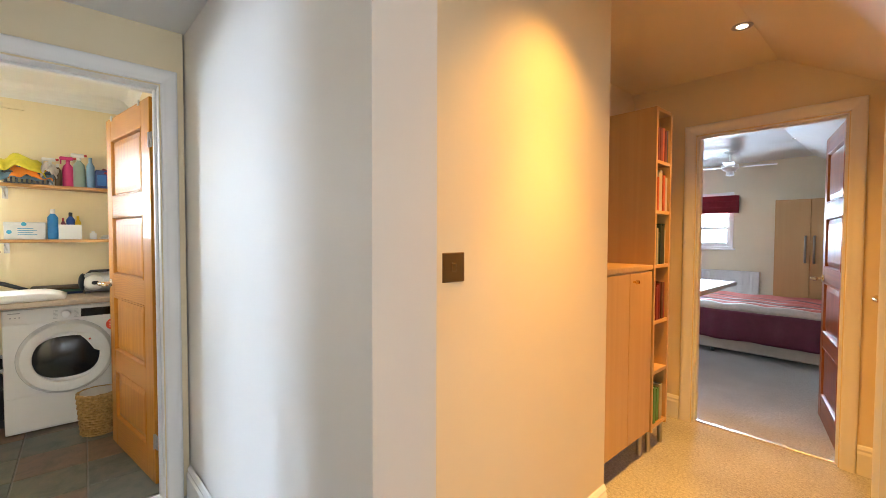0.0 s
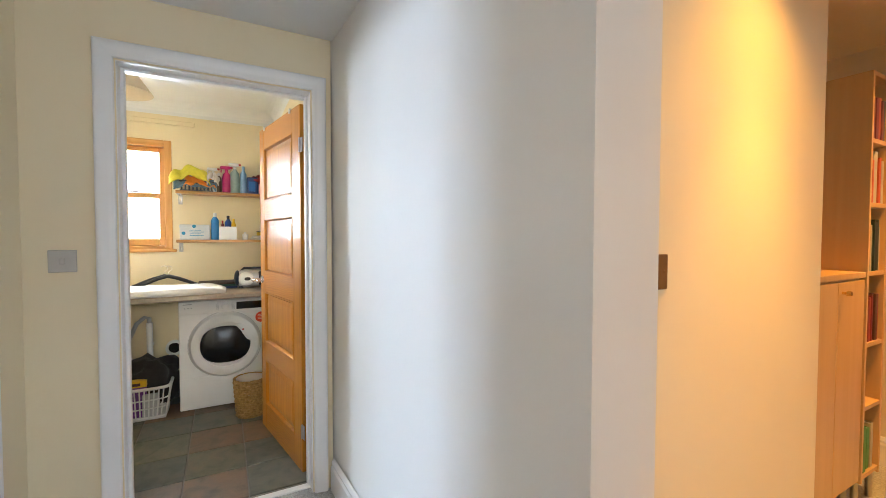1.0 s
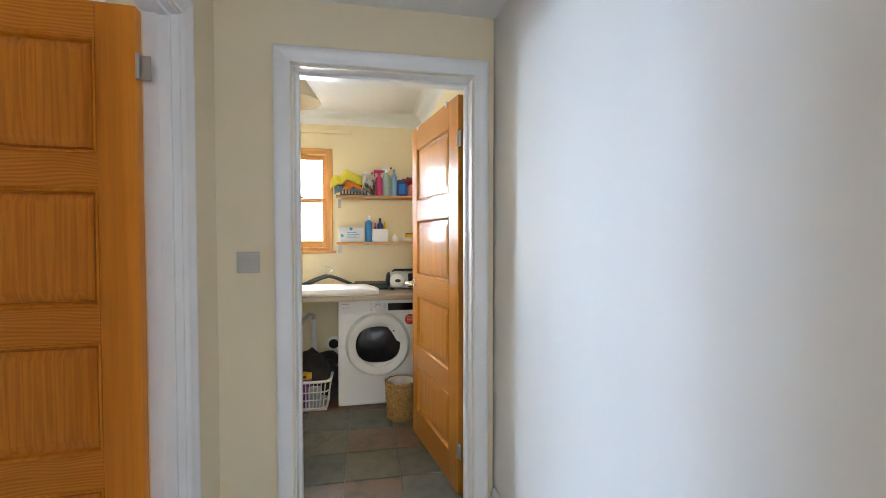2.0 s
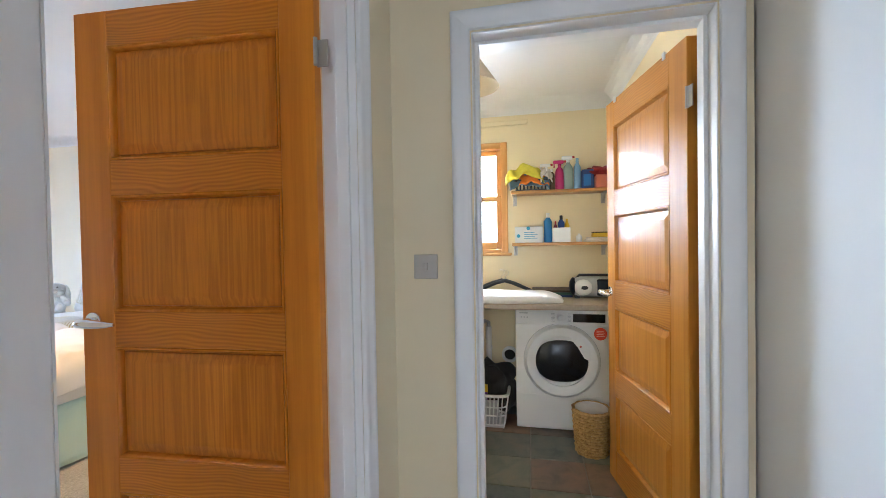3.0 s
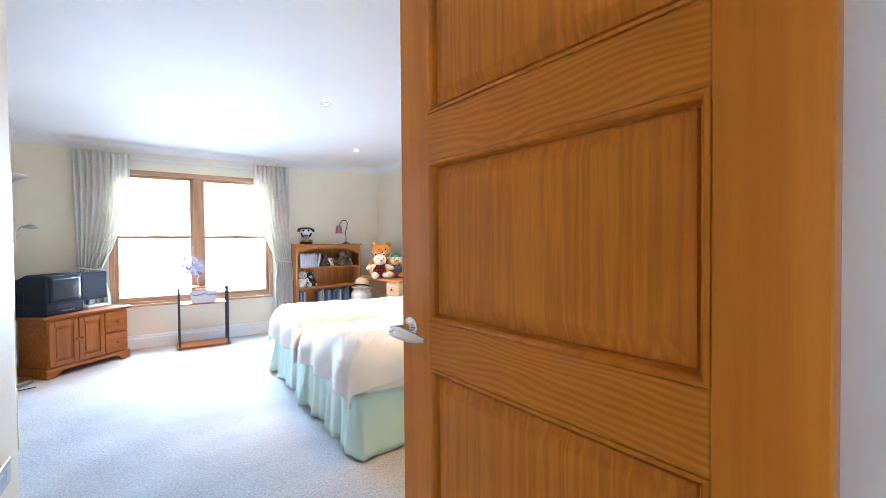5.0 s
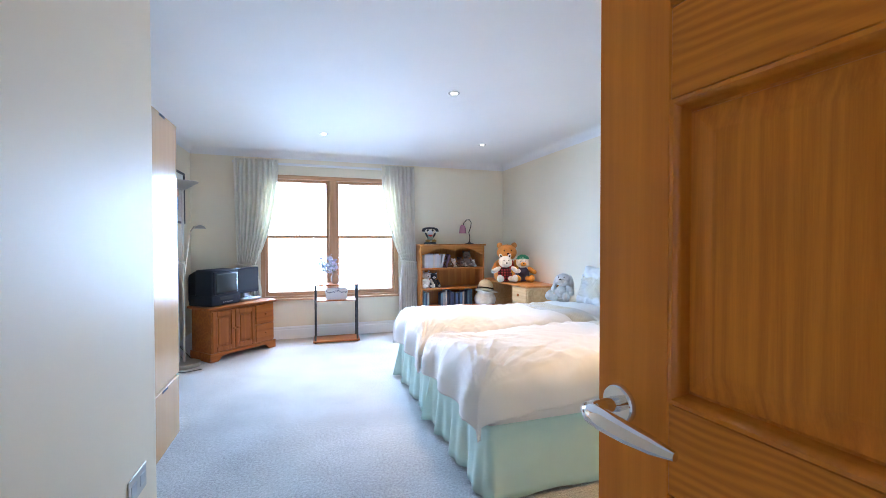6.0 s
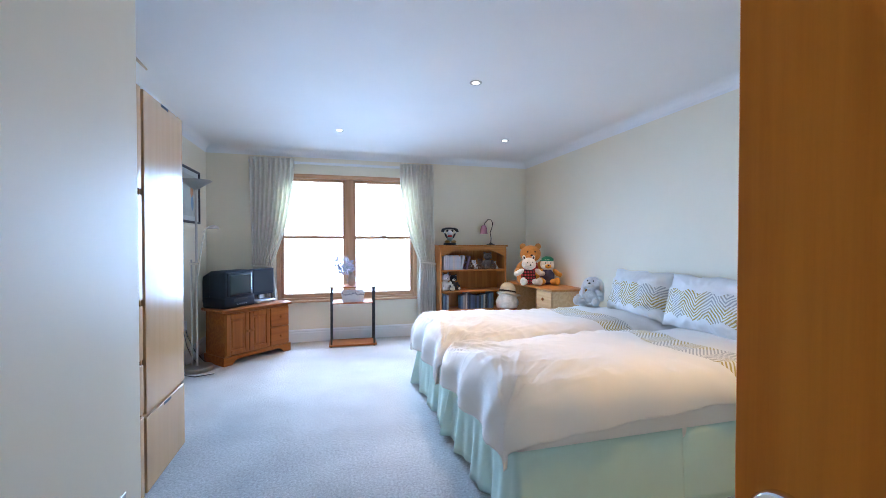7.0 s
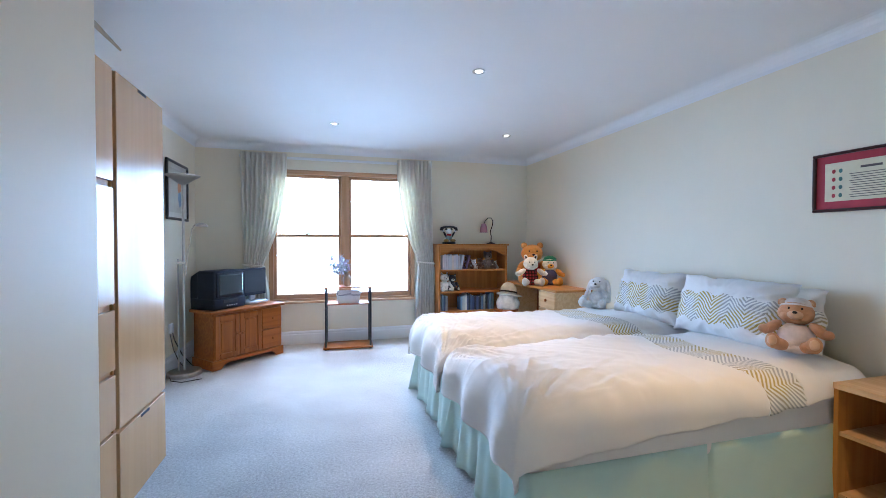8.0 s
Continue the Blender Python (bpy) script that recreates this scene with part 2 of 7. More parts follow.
def band_material(name):
    """White cotton embroidered with gold and grey lines in a herringbone."""
    m, b, nodes, links = shade(name, (0.7, 0.6, 0.4), 0.6, sheen=0.2)
    across, along = 0, 1
    vec = mapped(nodes, links, (1, 1, 1), "UV")
    axes = nodes.new("ShaderNodeSeparateXYZ")
    links.new(vec, axes.inputs[0])

    def op(kind, first, second=0.0):
        n = nodes.new("ShaderNodeMath")
        n.operation = kind
        for slot, value in zip(n.inputs, (first, second)):
            if isinstance(value, float):
                slot.default_value = value
            else:
                links.new(value, slot)
        return n.outputs[0]

    wander = put_node(nodes, "ShaderNodeTexNoise", Scale=7.0, Detail=2.0)
    links.new(vec, wander.inputs["Vector"])
    zig = op("PINGPONG", axes.outputs[along], 0.115)
    slant = op("ADD", op("ADD", axes.outputs[across], op("MULTIPLY", zig, 0.95)), op("MULTIPLY", wander.outputs["Fac"], 0.016))
    line = op("PINGPONG", op("MULTIPLY", slant, 1 / 0.026), 0.5)
    patch = put_node(nodes, "ShaderNodeTexNoise", Scale=5.0, Detail=1.0)
    links.new(vec, patch.inputs["Vector"])
    stitch = ramp(nodes, links, patch.outputs["Fac"], [(0.44, (0.44, 0.33, 0.075)), (0.58, (0.40, 0.41, 0.41))])
    mask = put_node(nodes, "ShaderNodeMapRange")
    mask.inputs["From Min"].default_value, mask.inputs["From Max"].default_value = 0.21, 0.31
    links.new(line, mask.inputs["Value"])
    mix = nodes.new("ShaderNodeMix")
    mix.data_type = "RGBA"
    mix.inputs["A"].default_value = (0.80, 0.78, 0.74, 1)
    links.new(mask.outputs[0], mix.inputs["Factor"]), links.new(stitch, mix.inputs["B"])
    links.new(mix.outputs["Result"], b.inputs["Base Color"])
    add_bump(nodes, links, b, mask.outputs[0], 0.4, 0.001)
    return m


def weave_material():
    m, b, nodes, links = shade("woven_seagrass", (0.4, 0.25, 0.09), 0.7)
    vec = mapped(nodes, links, (1, 1, 1))
    n = put_node(nodes, "ShaderNodeTexNoise", Scale=60.0, Detail=4.0)
    links.new(vec, n.inputs["Vector"])
    links.new(ramp(nodes, links, n.outputs["Fac"], [(0.3, (0.30, 0.16, 0.045)), (0.7, (0.55, 0.34, 0.12))]), b.inputs["Base Color"])
    add_bump(nodes, links, b, n.outputs["Fac"], 0.5, 0.003)
    return m


def glass_material():
    m, b, nodes, links = shade("window_glass", (1, 1, 1), 0.0)
    b.inputs["Transmission Weight"].default_value, b.inputs["IOR"].default_value = 1.0, 1.45
    return m


def glow_material(name, colour, strength):
    m, b, nodes, links = shade(name, colour, 0.5)
    b.inputs["Emission Color"].default_value = (*colour, 1)
    b.inputs["Emission Strength"].default_value = strength
    return m


carpet, slate, band, weave, glass = carpet_material(), slate_material(), band_material("gold_embroidered_cotton"), weave_material(), glass_material()
grout = mottled("grey_grout", (0.27, 0.26, 0.23), 0.9, 0.08, 20, 0.4)
bulb_m = glow_material("downlight_lamp", (1.0, 0.93, 0.8), 14.0)
outside_m = mottled("distant_field", (0.25, 0.32, 0.14), 0.9, 0.3, 0.3)


# ---- mesh helpers ----
def box(bm, x0, x1, y0, y1, z0, z1, bevel=0.0, mat=0, seg=1):
    vs = [bm.verts.new((x, y, z)) for x in (x0, x1) for y in (y0, y1) for z in (z0, z1)]
    fs = [bm.faces.new([vs[i] for i in q]) for q in ((0, 1, 3, 2), (4, 6, 7, 5), (0, 4, 5, 1), (2, 3, 7, 6), (0, 2, 6, 4), (1, 5, 7, 3))]
    for f in fs:
        f.material_index = mat
    if bevel:
        es = list({e for f in fs for e in f.edges})
        for f in bmesh.ops.bevel(bm, geom=es, offset=bevel, segments=seg, affect="EDGES", profile=0.5)["faces"]:
            f.material_index = mat
    return bm


def prism(bm, points, z0, z1, mat=0):
    lo = [bm.verts.new((x, y, z0)) for x, y in points]
    hi = [bm.verts.new((x, y, z1)) for x, y in points]
    bm.faces.new(lo[::-1]), bm.faces.new(hi)
    for i in range(len(points)):
        j = (i + 1) % len(points)
        bm.faces.new((lo[i], lo[j], hi[j], hi[i]))
    for f in bm.faces:
        f.material_index = mat
    return bm


def tube(bm, points, radii, seg=12, mat=0, caps=True):
    """A round bar along points, with a radius at each."""
    points = [Vector(p) for p in points]
    radii = radii if isinstance(radii, (list, tuple)) else [radii] * len(points)
    rings, side = [], None
    for i, p in enumerate(points):
        way = (points[min(i + 1, len(points) - 1)] - points[max(i - 1, 0)]).normalized()
        if side is None:
            side = way.orthogonal().normalized()
        side = (side - way * side.dot(way)).normalized()
        up = way.cross(side)
        rings.append([bm.verts.new(p + radii[i] * (math.cos(a) * side + math.sin(a) * up)) for a in (2 * math.pi * k / seg for k in range(seg))])
    made = []
    for a, b in zip(rings, rings[1:]):
        for k in range(seg):
            made.append(bm.faces.new((a[k], a[(k + 1) % seg], b[(k + 1) % seg], b[k])))
    if caps:
        made += [bm.faces.new(rings[0][::-1]), bm.faces.new(rings[-1])]
    for f in made:
        f.material_index = mat
    return bm


def lathe(bm, profile, seg=24, at=(0, 0, 0), mat=0):
    """Turned shape from (radius, height) pairs round the z axis."""
    rings = []
    for r, z in profile:
        rings.append([bm.verts.new((at[0] + r * math.cos(2 * math.pi * k / seg), at[1] + r * math.sin(2 * math.pi * k / seg), at[2] + z)) for k in range(seg)])
    made = []
    for a, b in zip(rings, rings[1:]):
        for k in range(seg):
            made.append(bm.faces.new((a[k], a[(k + 1) % seg], b[(k + 1) % seg], b[k])))
    made += [bm.faces.new(rings[0][::-1]), bm.faces.new(rings[-1])]
    for f in made:
        f.material_index = mat
    return bm


def blob(bm, centre, radii, mat=0, turn=(0, 0, 0), lump=0.0, sub=2):
    made = bmesh.ops.create_icosphere(bm, subdivisions=sub, radius=1.0)["verts"]
    m = Euler([radians(a) for a in turn]).to_matrix()
    for v in made:
        c = v.co.copy()
        k = 1 + lump * noise.noise(c * 2.3 + Vector(centre) * 7)
        v.co = m @ Vector((c.x * radii[0], c.y * radii[1], c.z * radii[2])) * k + Vector(centre)
    for f in {f for v in made for f in v.link_faces}:
        f.material_index = mat
    return bm


def part(name, bm, material, parent=None, label="", smooth=None):
    """Links a bmesh as one mesh object, under a thing or a part if one is given."""
    mesh = bpy.data.meshes.new(name)
    bmesh.ops.recalc_face_normals(bm, faces=bm.faces)
    bm.to_mesh(mesh)
    bm.free()
    for m in material if isinstance(material, (list, tuple)) else [material]:
        mesh.materials.append(m)
    if smooth is not None:
        mesh.polygons.foreach_set("use_smooth", [True] * len(mesh.polygons))
        mesh.set_sharp_from_angle(angle=radians(smooth))
    ob = new(name, mesh)
    ob.parent = parent
    if label:
        ob["label"] = label
    return ob


def thing(name, x, y, z, rz, label, category, group="", kind=""):
    ob = new(name)
    ob.empty_display_size = 0.1
    ob.matrix_world = pose(x, y, z, 0, 0, rz)
    return tagged(ob, label, category, group, kind)


def bx(*numbers, **more):
    return box(bmesh.new(), *numbers, **more)


def wall_with_hole(name, axis, a0, a1, t0, t1, z1, holes, material, label):
    """An upright wall along x or y from a0 to a1, t0 to t1 thick, with openings (from, to, sill, head)."""
    bm = bmesh.new()

    def slab(p, q, lo, hi):
        if q - p > 1e-4 and hi - lo > 1e-4:
            box(bm, *((p, q, t0, t1) if axis == "x" else (t0, t1, p, q)), lo, hi)

    at = a0
    for h0, h1, sill, head in sorted(holes):
        slab(at, h0, 0, z1)
        slab(h0, h1, 0, sill), slab(h0, h1, head, z1)
        at = h1
    slab(at, a1, 0, z1)
    return tagged(part(name, bm, material), label, "wall", kind="structure")


def moulding(name, bm_points, path, material, parent=None):
    """A strip: profile points (out, up) pushed along a straight line from path[0] to path[1]; out is to the line's right."""
    (x0, y0), (x1, y1) = path
    d = Vector((x1 - x0, y1 - y0)).normalized()
    n = Vector((d.y, -d.x))
    bm = bmesh.new()
    ends = []
    for x, y in path:
        ends.append([bm.verts.new((x + n.x * o, y + n.y * o, z)) for o, z in bm_points])
    k = len(bm_points)
    for i in range(k):
        j = (i + 1) % k
        bm.faces.new((ends[0][i], ends[0][j], ends[1][j], ends[1][i]))
    bm.faces.new(ends[0][::-1]), bm.faces.new(ends[1])
    return part(name, bm, material, parent)


SKIRT = [(0, 0), (0.018, 0), (0.018, 0.115), (0.012, 0.128), (0.014, 0.14), (0.006, 0.155), (0, 0.16)]


def skirting(path, label="white gloss moulded skirting board along the wall"):
    return tagged(moulding("baseboard", SKIRT, path, gloss_white), label, "skirting board", kind="structure")


def cove(path, z, r=0.09):
    pts = [(0, z - r)] + [(r - r * math.cos(a), z - r + r * math.sin(a)) for a in (0.26, 0.52, 0.78, 1.04, 1.3)] + [(r, z), (0, z)]
    return tagged(moulding("trim", pts, path, ceiling_white), "white plaster coving between wall and ceiling", "coving", kind="structure")


def architrave(name, axis, face, side, a0, a1, head, w=0.072, group="architraves"):
    """Moulded casing round an opening from a0 to a1, on the wall plane face, standing out to side (+1 or -1)."""
    root = thing(name, 0, 0, 0, 0, "white gloss moulded architrave round a doorway", "architrave", group, "structure")
    rows = [(0.006, 0.0), (0.006, 0.010), (0.010, 0.0135), (0.022, 0.0142), (0.034, 0.0155), (0.044, 0.0190), (0.052, 0.0205), (w - 0.008, 0.0205), (w - 0.003, 0.0185), (w, 0.0145), (w, 0.0)]
    for which, nm in enumerate(("jamb_casing", "jamb_casing", "head_casing")):
        bm, ends = bmesh.new(), ([], [])
        for k, out in rows:
            f = face + side * out
            if which == 2:
                along = ((a0 - k, head + k), (a1 + k, head + k))
            else:
                edge = a0 - k if which == 0 else a1 + k
                along = ((edge, 0.0), (edge, head + k))
            for end, (at, z) in zip(ends, along):
                end.append(bm.verts.new((at, f, z) if axis == "x" else (f, at, z)))
        n = len(rows)
        for i in range(n):
            j = (i + 1) % n
            bm.faces.new((ends[0][i], ends[0][j], ends[1][j], ends[1][i]))
        bm.faces.new(ends[0][::-1]), bm.faces.new(ends[1])
        part(nm, bm, gloss_white, root, smooth=50)
    return root


def lining(axis, t0, t1, a0, a1, head, stop):
    """Door lining with a stop bead inside an opening; t0 to t1 is the wall's thickness."""
    root = thing("trim", 0, 0, 0, 0, "white gloss door lining with a stop bead", "door lining", "door linings", "structure")
    th = 0.003
    mid0, mid1 = stop
    for a, b, z0, z1, nm in ((a0, a0 + th, 0, head, "jamb"), (a1 - th, a1, 0, head, "jamb"), (a0 + th, a1 - th, head - th, head, "head")):
        part(nm, bx(*((a, b, t0, t1) if axis == "x" else (t0, t1, a, b)), z0, z1), gloss_white, root)
    for a, b, z0, z1 in ((a0 + th, a0 + 0.016, 0, head - th), (a1 - 0.016, a1 - th, 0, head - th), (a0 + 0.016, a1 - 0.016, head - 0.016, head - th)):
        part("stop_bead", bx(*((a, b, mid0, mid1) if axis == "x" else (mid0, mid1, a, b)), z0, z1, bevel=0.002), gloss_white, root)
    return root


# ---- the building ----
LX = -2.485          # hall face of the laundry wall
BY = 0.02            # hall face of the wall with the bedroom door
BED_CEIL, LAU_CEIL, HALL_CEIL, PASS_CEIL = 2.44, 2.33, 2.255, 2.36
BD0, BD1, DOOR_HEAD = -2.175, -1.40, 2.0     # bedroom doorway
LD0, LD1 = 0.312, 1.066                      # laundry doorway
ND0, ND1 = -1.125, -0.385                    # far bedroom doorway

tagged(part("floor", bx(-4.7, 2.0, -6.25, BY - 0.05, -0.15, 0.0), carpet), "beige twist pile bedroom carpet", "carpet", kind="structure")
tagged(part("floor", bx(LX - 0.07, 2.0, BY - 0.05, 4.0, -0.15, 0.0), carpet), "beige twist pile carpet on the landing", "carpet", kind="structure")
tagged(part("floor", bx(-4.2, 2.0, 4.0, 8.3, -0.15, 0.0), carpet), "beige carpet of the far bedroom", "carpet", kind="structure")
laundry_floor = tagged(part("floor", bx(-4.5, LX - 0.07, -0.3, 1.3, -0.15, -0.008), grout), "multicoloured riven slate tile floor with grey grout", "tiled floor", kind="structure")

wall_with_hole("wall_laundry", "y", -0.35, 1.165, LX - 0.145, LX, 2.5, [(LD0, LD1, 0, DOOR_HEAD - 0.01)], wall_cream, "cream painted wall with the laundry doorway")
tagged(part("wall_nib", prism(bmesh.new(), [(LX - 0.145, 1.165), (-0.905, 1.25), (-0.905, 1.43), (LX - 0.145, 1.43)], 0, 2.5), wall_white), "off-white painted wall ending in a square corner", "wall", kind="structure")
tagged(part("wall_switch", prism(bmesh.new(), [(-1.018, 1.43), (-1.047, 2.56), (-1.16, 2.56), (-1.16, 1.43)], 0, 2.5), wall_cream), "cream painted passage wall under a warm downlight", "wall", kind="structure")
tagged(part("wall_recess", bx(-1.7, -1.56, 1.43, 3.95, 0, 2.5), wall_cream), "cream painted back wall of the recess", "wall", kind="structure")
tagged(part("wall_recess_end", bx(-1.56, -1.16, 2.40, 2.56, 0, 2.5), wall_cream), "cream painted end wall of the recess", "wall", kind="structure")
wall_with_hole("wall_north", "x", -1.7, 1.9, 3.95, 4.07, 2.5, [(ND0, ND1, 0, 1.975)], wall_cream, "cream painted wall with the far bedroom doorway")
wall_with_hole("wall_passage", "y", 2.9, 3.95, -0.2, -0.08, 2.5, [(3.0, 3.74, 0, 1.975)], wall_cream, "cream painted passage wall with a closed door")
tagged(part("wall_passage_return", bx(-0.08, 1.9, 2.9, 3.02, 0, 2.5), wall_cream), "cream painted wall of the landing", "wall", kind="structure")
tagged(part("wall_closet_back", bx(0.3, 0.4, 3.02, 3.95, 0, 2.5), wall_cream), "cream painted cupboard back wall", "wall", kind="structure")
# unseen wall; its opening is added to let the landing fill lamp in
wall_with_hole("wall_east", "y", -2.1, 2.9, 1.9, 2.0, 2.5, [(0.25, 1.25, 1.0, 2.2)], wall_cream, "unseen cream landing wall with an added window opening")
wall_with_hole("wall_bedroom_door", "x", LX, 1.9, BY - 0.1, BY, 2.5, [(BD0, BD1, 0, DOOR_HEAD)], wall_cream, "cream painted wall with the bedroom doorway")
tagged(part("wall_bedroom_entry", bx(-1.12, -0.98, -2.17, BY - 0.1, 0, 2.5), wall_satin_lit), "satin painted wall beside the bedroom door, warm hall light in its colour", "wall", kind="structure")
tagged(part("wall_bedroom_alcove", bx(-0.98, -0.2, -2.17, -2.05, 0, 2.5), wall_bed), "pale cream wall behind the wardrobes", "wall", kind="structure")
tagged(part("wall_bedroom_east", bx(-0.293, -0.17, -6.22, -2.17, 0, 2.5), wall_bed), "pale cream bedroom wall with a framed picture", "wall", kind="structure")
tagged(part("wall_bedroom_west", bx(-4.62, -4.507, -6.22, -0.35, 0, 2.5), wall_bed), "pale cream bedroom wall behind the beds", "wall", kind="structure")
wall_with_hole("wall_bedroom_window", "x", -4.507, -0.293, -6.32, -6.085, 2.5, [(-2.87, -1.08, 0.53, 2.14)], wall_bed, "pale cream bedroom wall with a wide window")
tagged(part("wall_laundry_south", bx(-4.5, LX - 0.145, -0.35, -0.24, 0, 2.5), wall_laundry_m), "yellow cream laundry wall", "wall", kind="structure")
wall_with_hole("wall_laundry_window", "y", -0.24, 1.3, -4.5, -4.27, 2.5, [(-0.15, 0.315, 1.19, 2.01)], wall_laundry_m, "yellow cream laundry wall with a sash window")
tagged(part("wall_laundry_north", bx(-4.27, LX - 0.145, 1.10, 1.3, 0, 2.5), wall_laundry_m), "yellow cream laundry side wall", "wall", kind="structure")
wall_with_hole("wall_far_bedroom_window", "x", -4.2, 1.9, 8.0, 8.2, 2.5, [(-2.6, -1.87, 1.12, 1.95)], wall_bed, "white painted far bedroom wall with a small window")
tagged(part("wall_far_bedroom_west", bx(-4.2, -4.08, 4.07, 8.0, 0, 2.5), wall_bed), "white painted far bedroom side wall", "wall", kind="structure")
tagged(part("wall_far_bedroom_east", bx(1.2, 1.3, 4.07, 8.0, 0, 2.5), wall_bed), "white painted far bedroom side wall", "wall", kind="structure")

ceil_label = "smooth white painted plaster ceiling"
tagged(part("ceiling", bx(-4.5, 0.0, -6.1, BY - 0.1, BED_CEIL, 2.6), ceiling_white), ceil_label, "ceiling", kind="structure")
tagged(part("ceiling", bx(-4.4, LX - 0.145, -0.24, 1.1, LAU_CEIL, 2.6), ceiling_white), ceil_label, "ceiling", kind="structure")
tagged(part("ceiling", bx(LX, 1.9, BY, 1.43, HALL_CEIL, 2.6), ceiling_white), ceil_label, "ceiling", kind="structure")
_bm = bmesh.new()
prism(_bm, [(-1.56, 0), (-1.56, 0.25), (0.0, 0.25), (0.0, -0.40), (-0.20, -0.29), (-0.70, 0)], 1.43, 3.95)
for _v in _bm.verts:
    _v.co = (_v.co.x, _v.co.z, PASS_CEIL + _v.co.y)
tagged(part("ceiling", _bm, wall_cream), "cream painted passage ceiling sloping under the roof", "ceiling", kind="structure")
tagged(part("ceiling", bx(0.0, 1.9, 1.43, 3.95, PASS_CEIL, 2.6), ceiling_white), ceil_label, "ceiling", kind="structure")
_bm = bmesh.new()
prism(_bm, [(-4.1, 0.25), (-4.1, 0), (-1.0, 0), (0.3, -0.75), (1.2, -1.3), (1.2, 0.25)], 4.07, 8.0)
for _v in _bm.verts:
    _v.co = (_v.co.x, _v.co.z, PASS_CEIL + _v.co.y)
tagged(part("ceiling", _bm, ceiling_white), "white ceiling of the far bedroom sloping under the roof", "ceiling", kind="structure")

# coving, skirting
cove([(-4.507, -6.085), (-0.293, -6.085)][::-1], BED_CEIL)
cove([(-4.507, -0.35), (-4.507, -6.085)][::-1], BED_CEIL)
cove([(-0.293, -6.085), (-0.293, -2.17)][::-1], BED_CEIL)
cove([(-4.27, -0.24), (-4.27, 1.10)], LAU_CEIL, 0.1)
cove([(-4.27, 1.10), (LX - 0.145, 1.10)], LAU_CEIL, 0.1)
skirting([(-0.293, -6.085), (-4.507, -6.085)])
skirting([(-4.507, -6.085), (-4.507, -0.35)])
skirting([(-0.293, -2.17), (-0.293, -6.085)])
skirting([(LX + 0.02, 1.166), (-0.905, 1.25)])
skirting([(-0.905, 1.25), (-0.905, 1.43)])
skirting([(-1.018, 1.43), (-1.047, 2.56)], "cream lit moulded skirting board in the passage")
skirting([(-1.56, 3.95), (ND0 - 0.075, 3.95)])
skirting([(ND1 + 0.075, 3.95), (-0.2, 3.95)])
skirting([(LX, 0.05), (LX, LD0 - 0.075)])
skirting([(-4.08, 8.0), (1.2, 8.0)])

# doorways
architrave("door_casing_laundry", "y", LX, 1, LD0, LD1, DOOR_HEAD - 0.01)
lining("y", LX - 0.147, LX + 0.002, LD0, LD1, DOOR_HEAD - 0.012, (LX - 0.10, LX - 0.06))
architrave("door_casing_bedroom", "x", BY, 1, BD0, BD1, DOOR_HEAD)
lining("x", BY - 0.102, BY + 0.002, BD0, BD1, DOOR_HEAD - 0.002, (BY - 0.055, BY - 0.02))
architrave("door_casing_far_bedroom", "x", 3.95, -1, ND0, ND1, 1.975)
lining("x", 3.948, 4.072, ND0, ND1, 1.973, (3.98, 4.02))
architrave("door_casing_passage", "y", -0.2, -1, 3.0, 3.74, 1.975)
tagged(part("threshold_strip", bx(LX - 0.085, LX - 0.045, LD0 + 0.004, LD1 - 0.004, -0.002, 0.008, bevel=0.003), gloss_white), "pale threshold strip between carpet and slate", "threshold", kind="structure")
tagged(part("threshold_strip", bx(ND0 + 0.004, ND1 - 0.004, 3.99, 4.02, -0.002, 0.007, bevel=0.002), satin), "thin metal carpet bar in the doorway", "threshold", kind="structure")


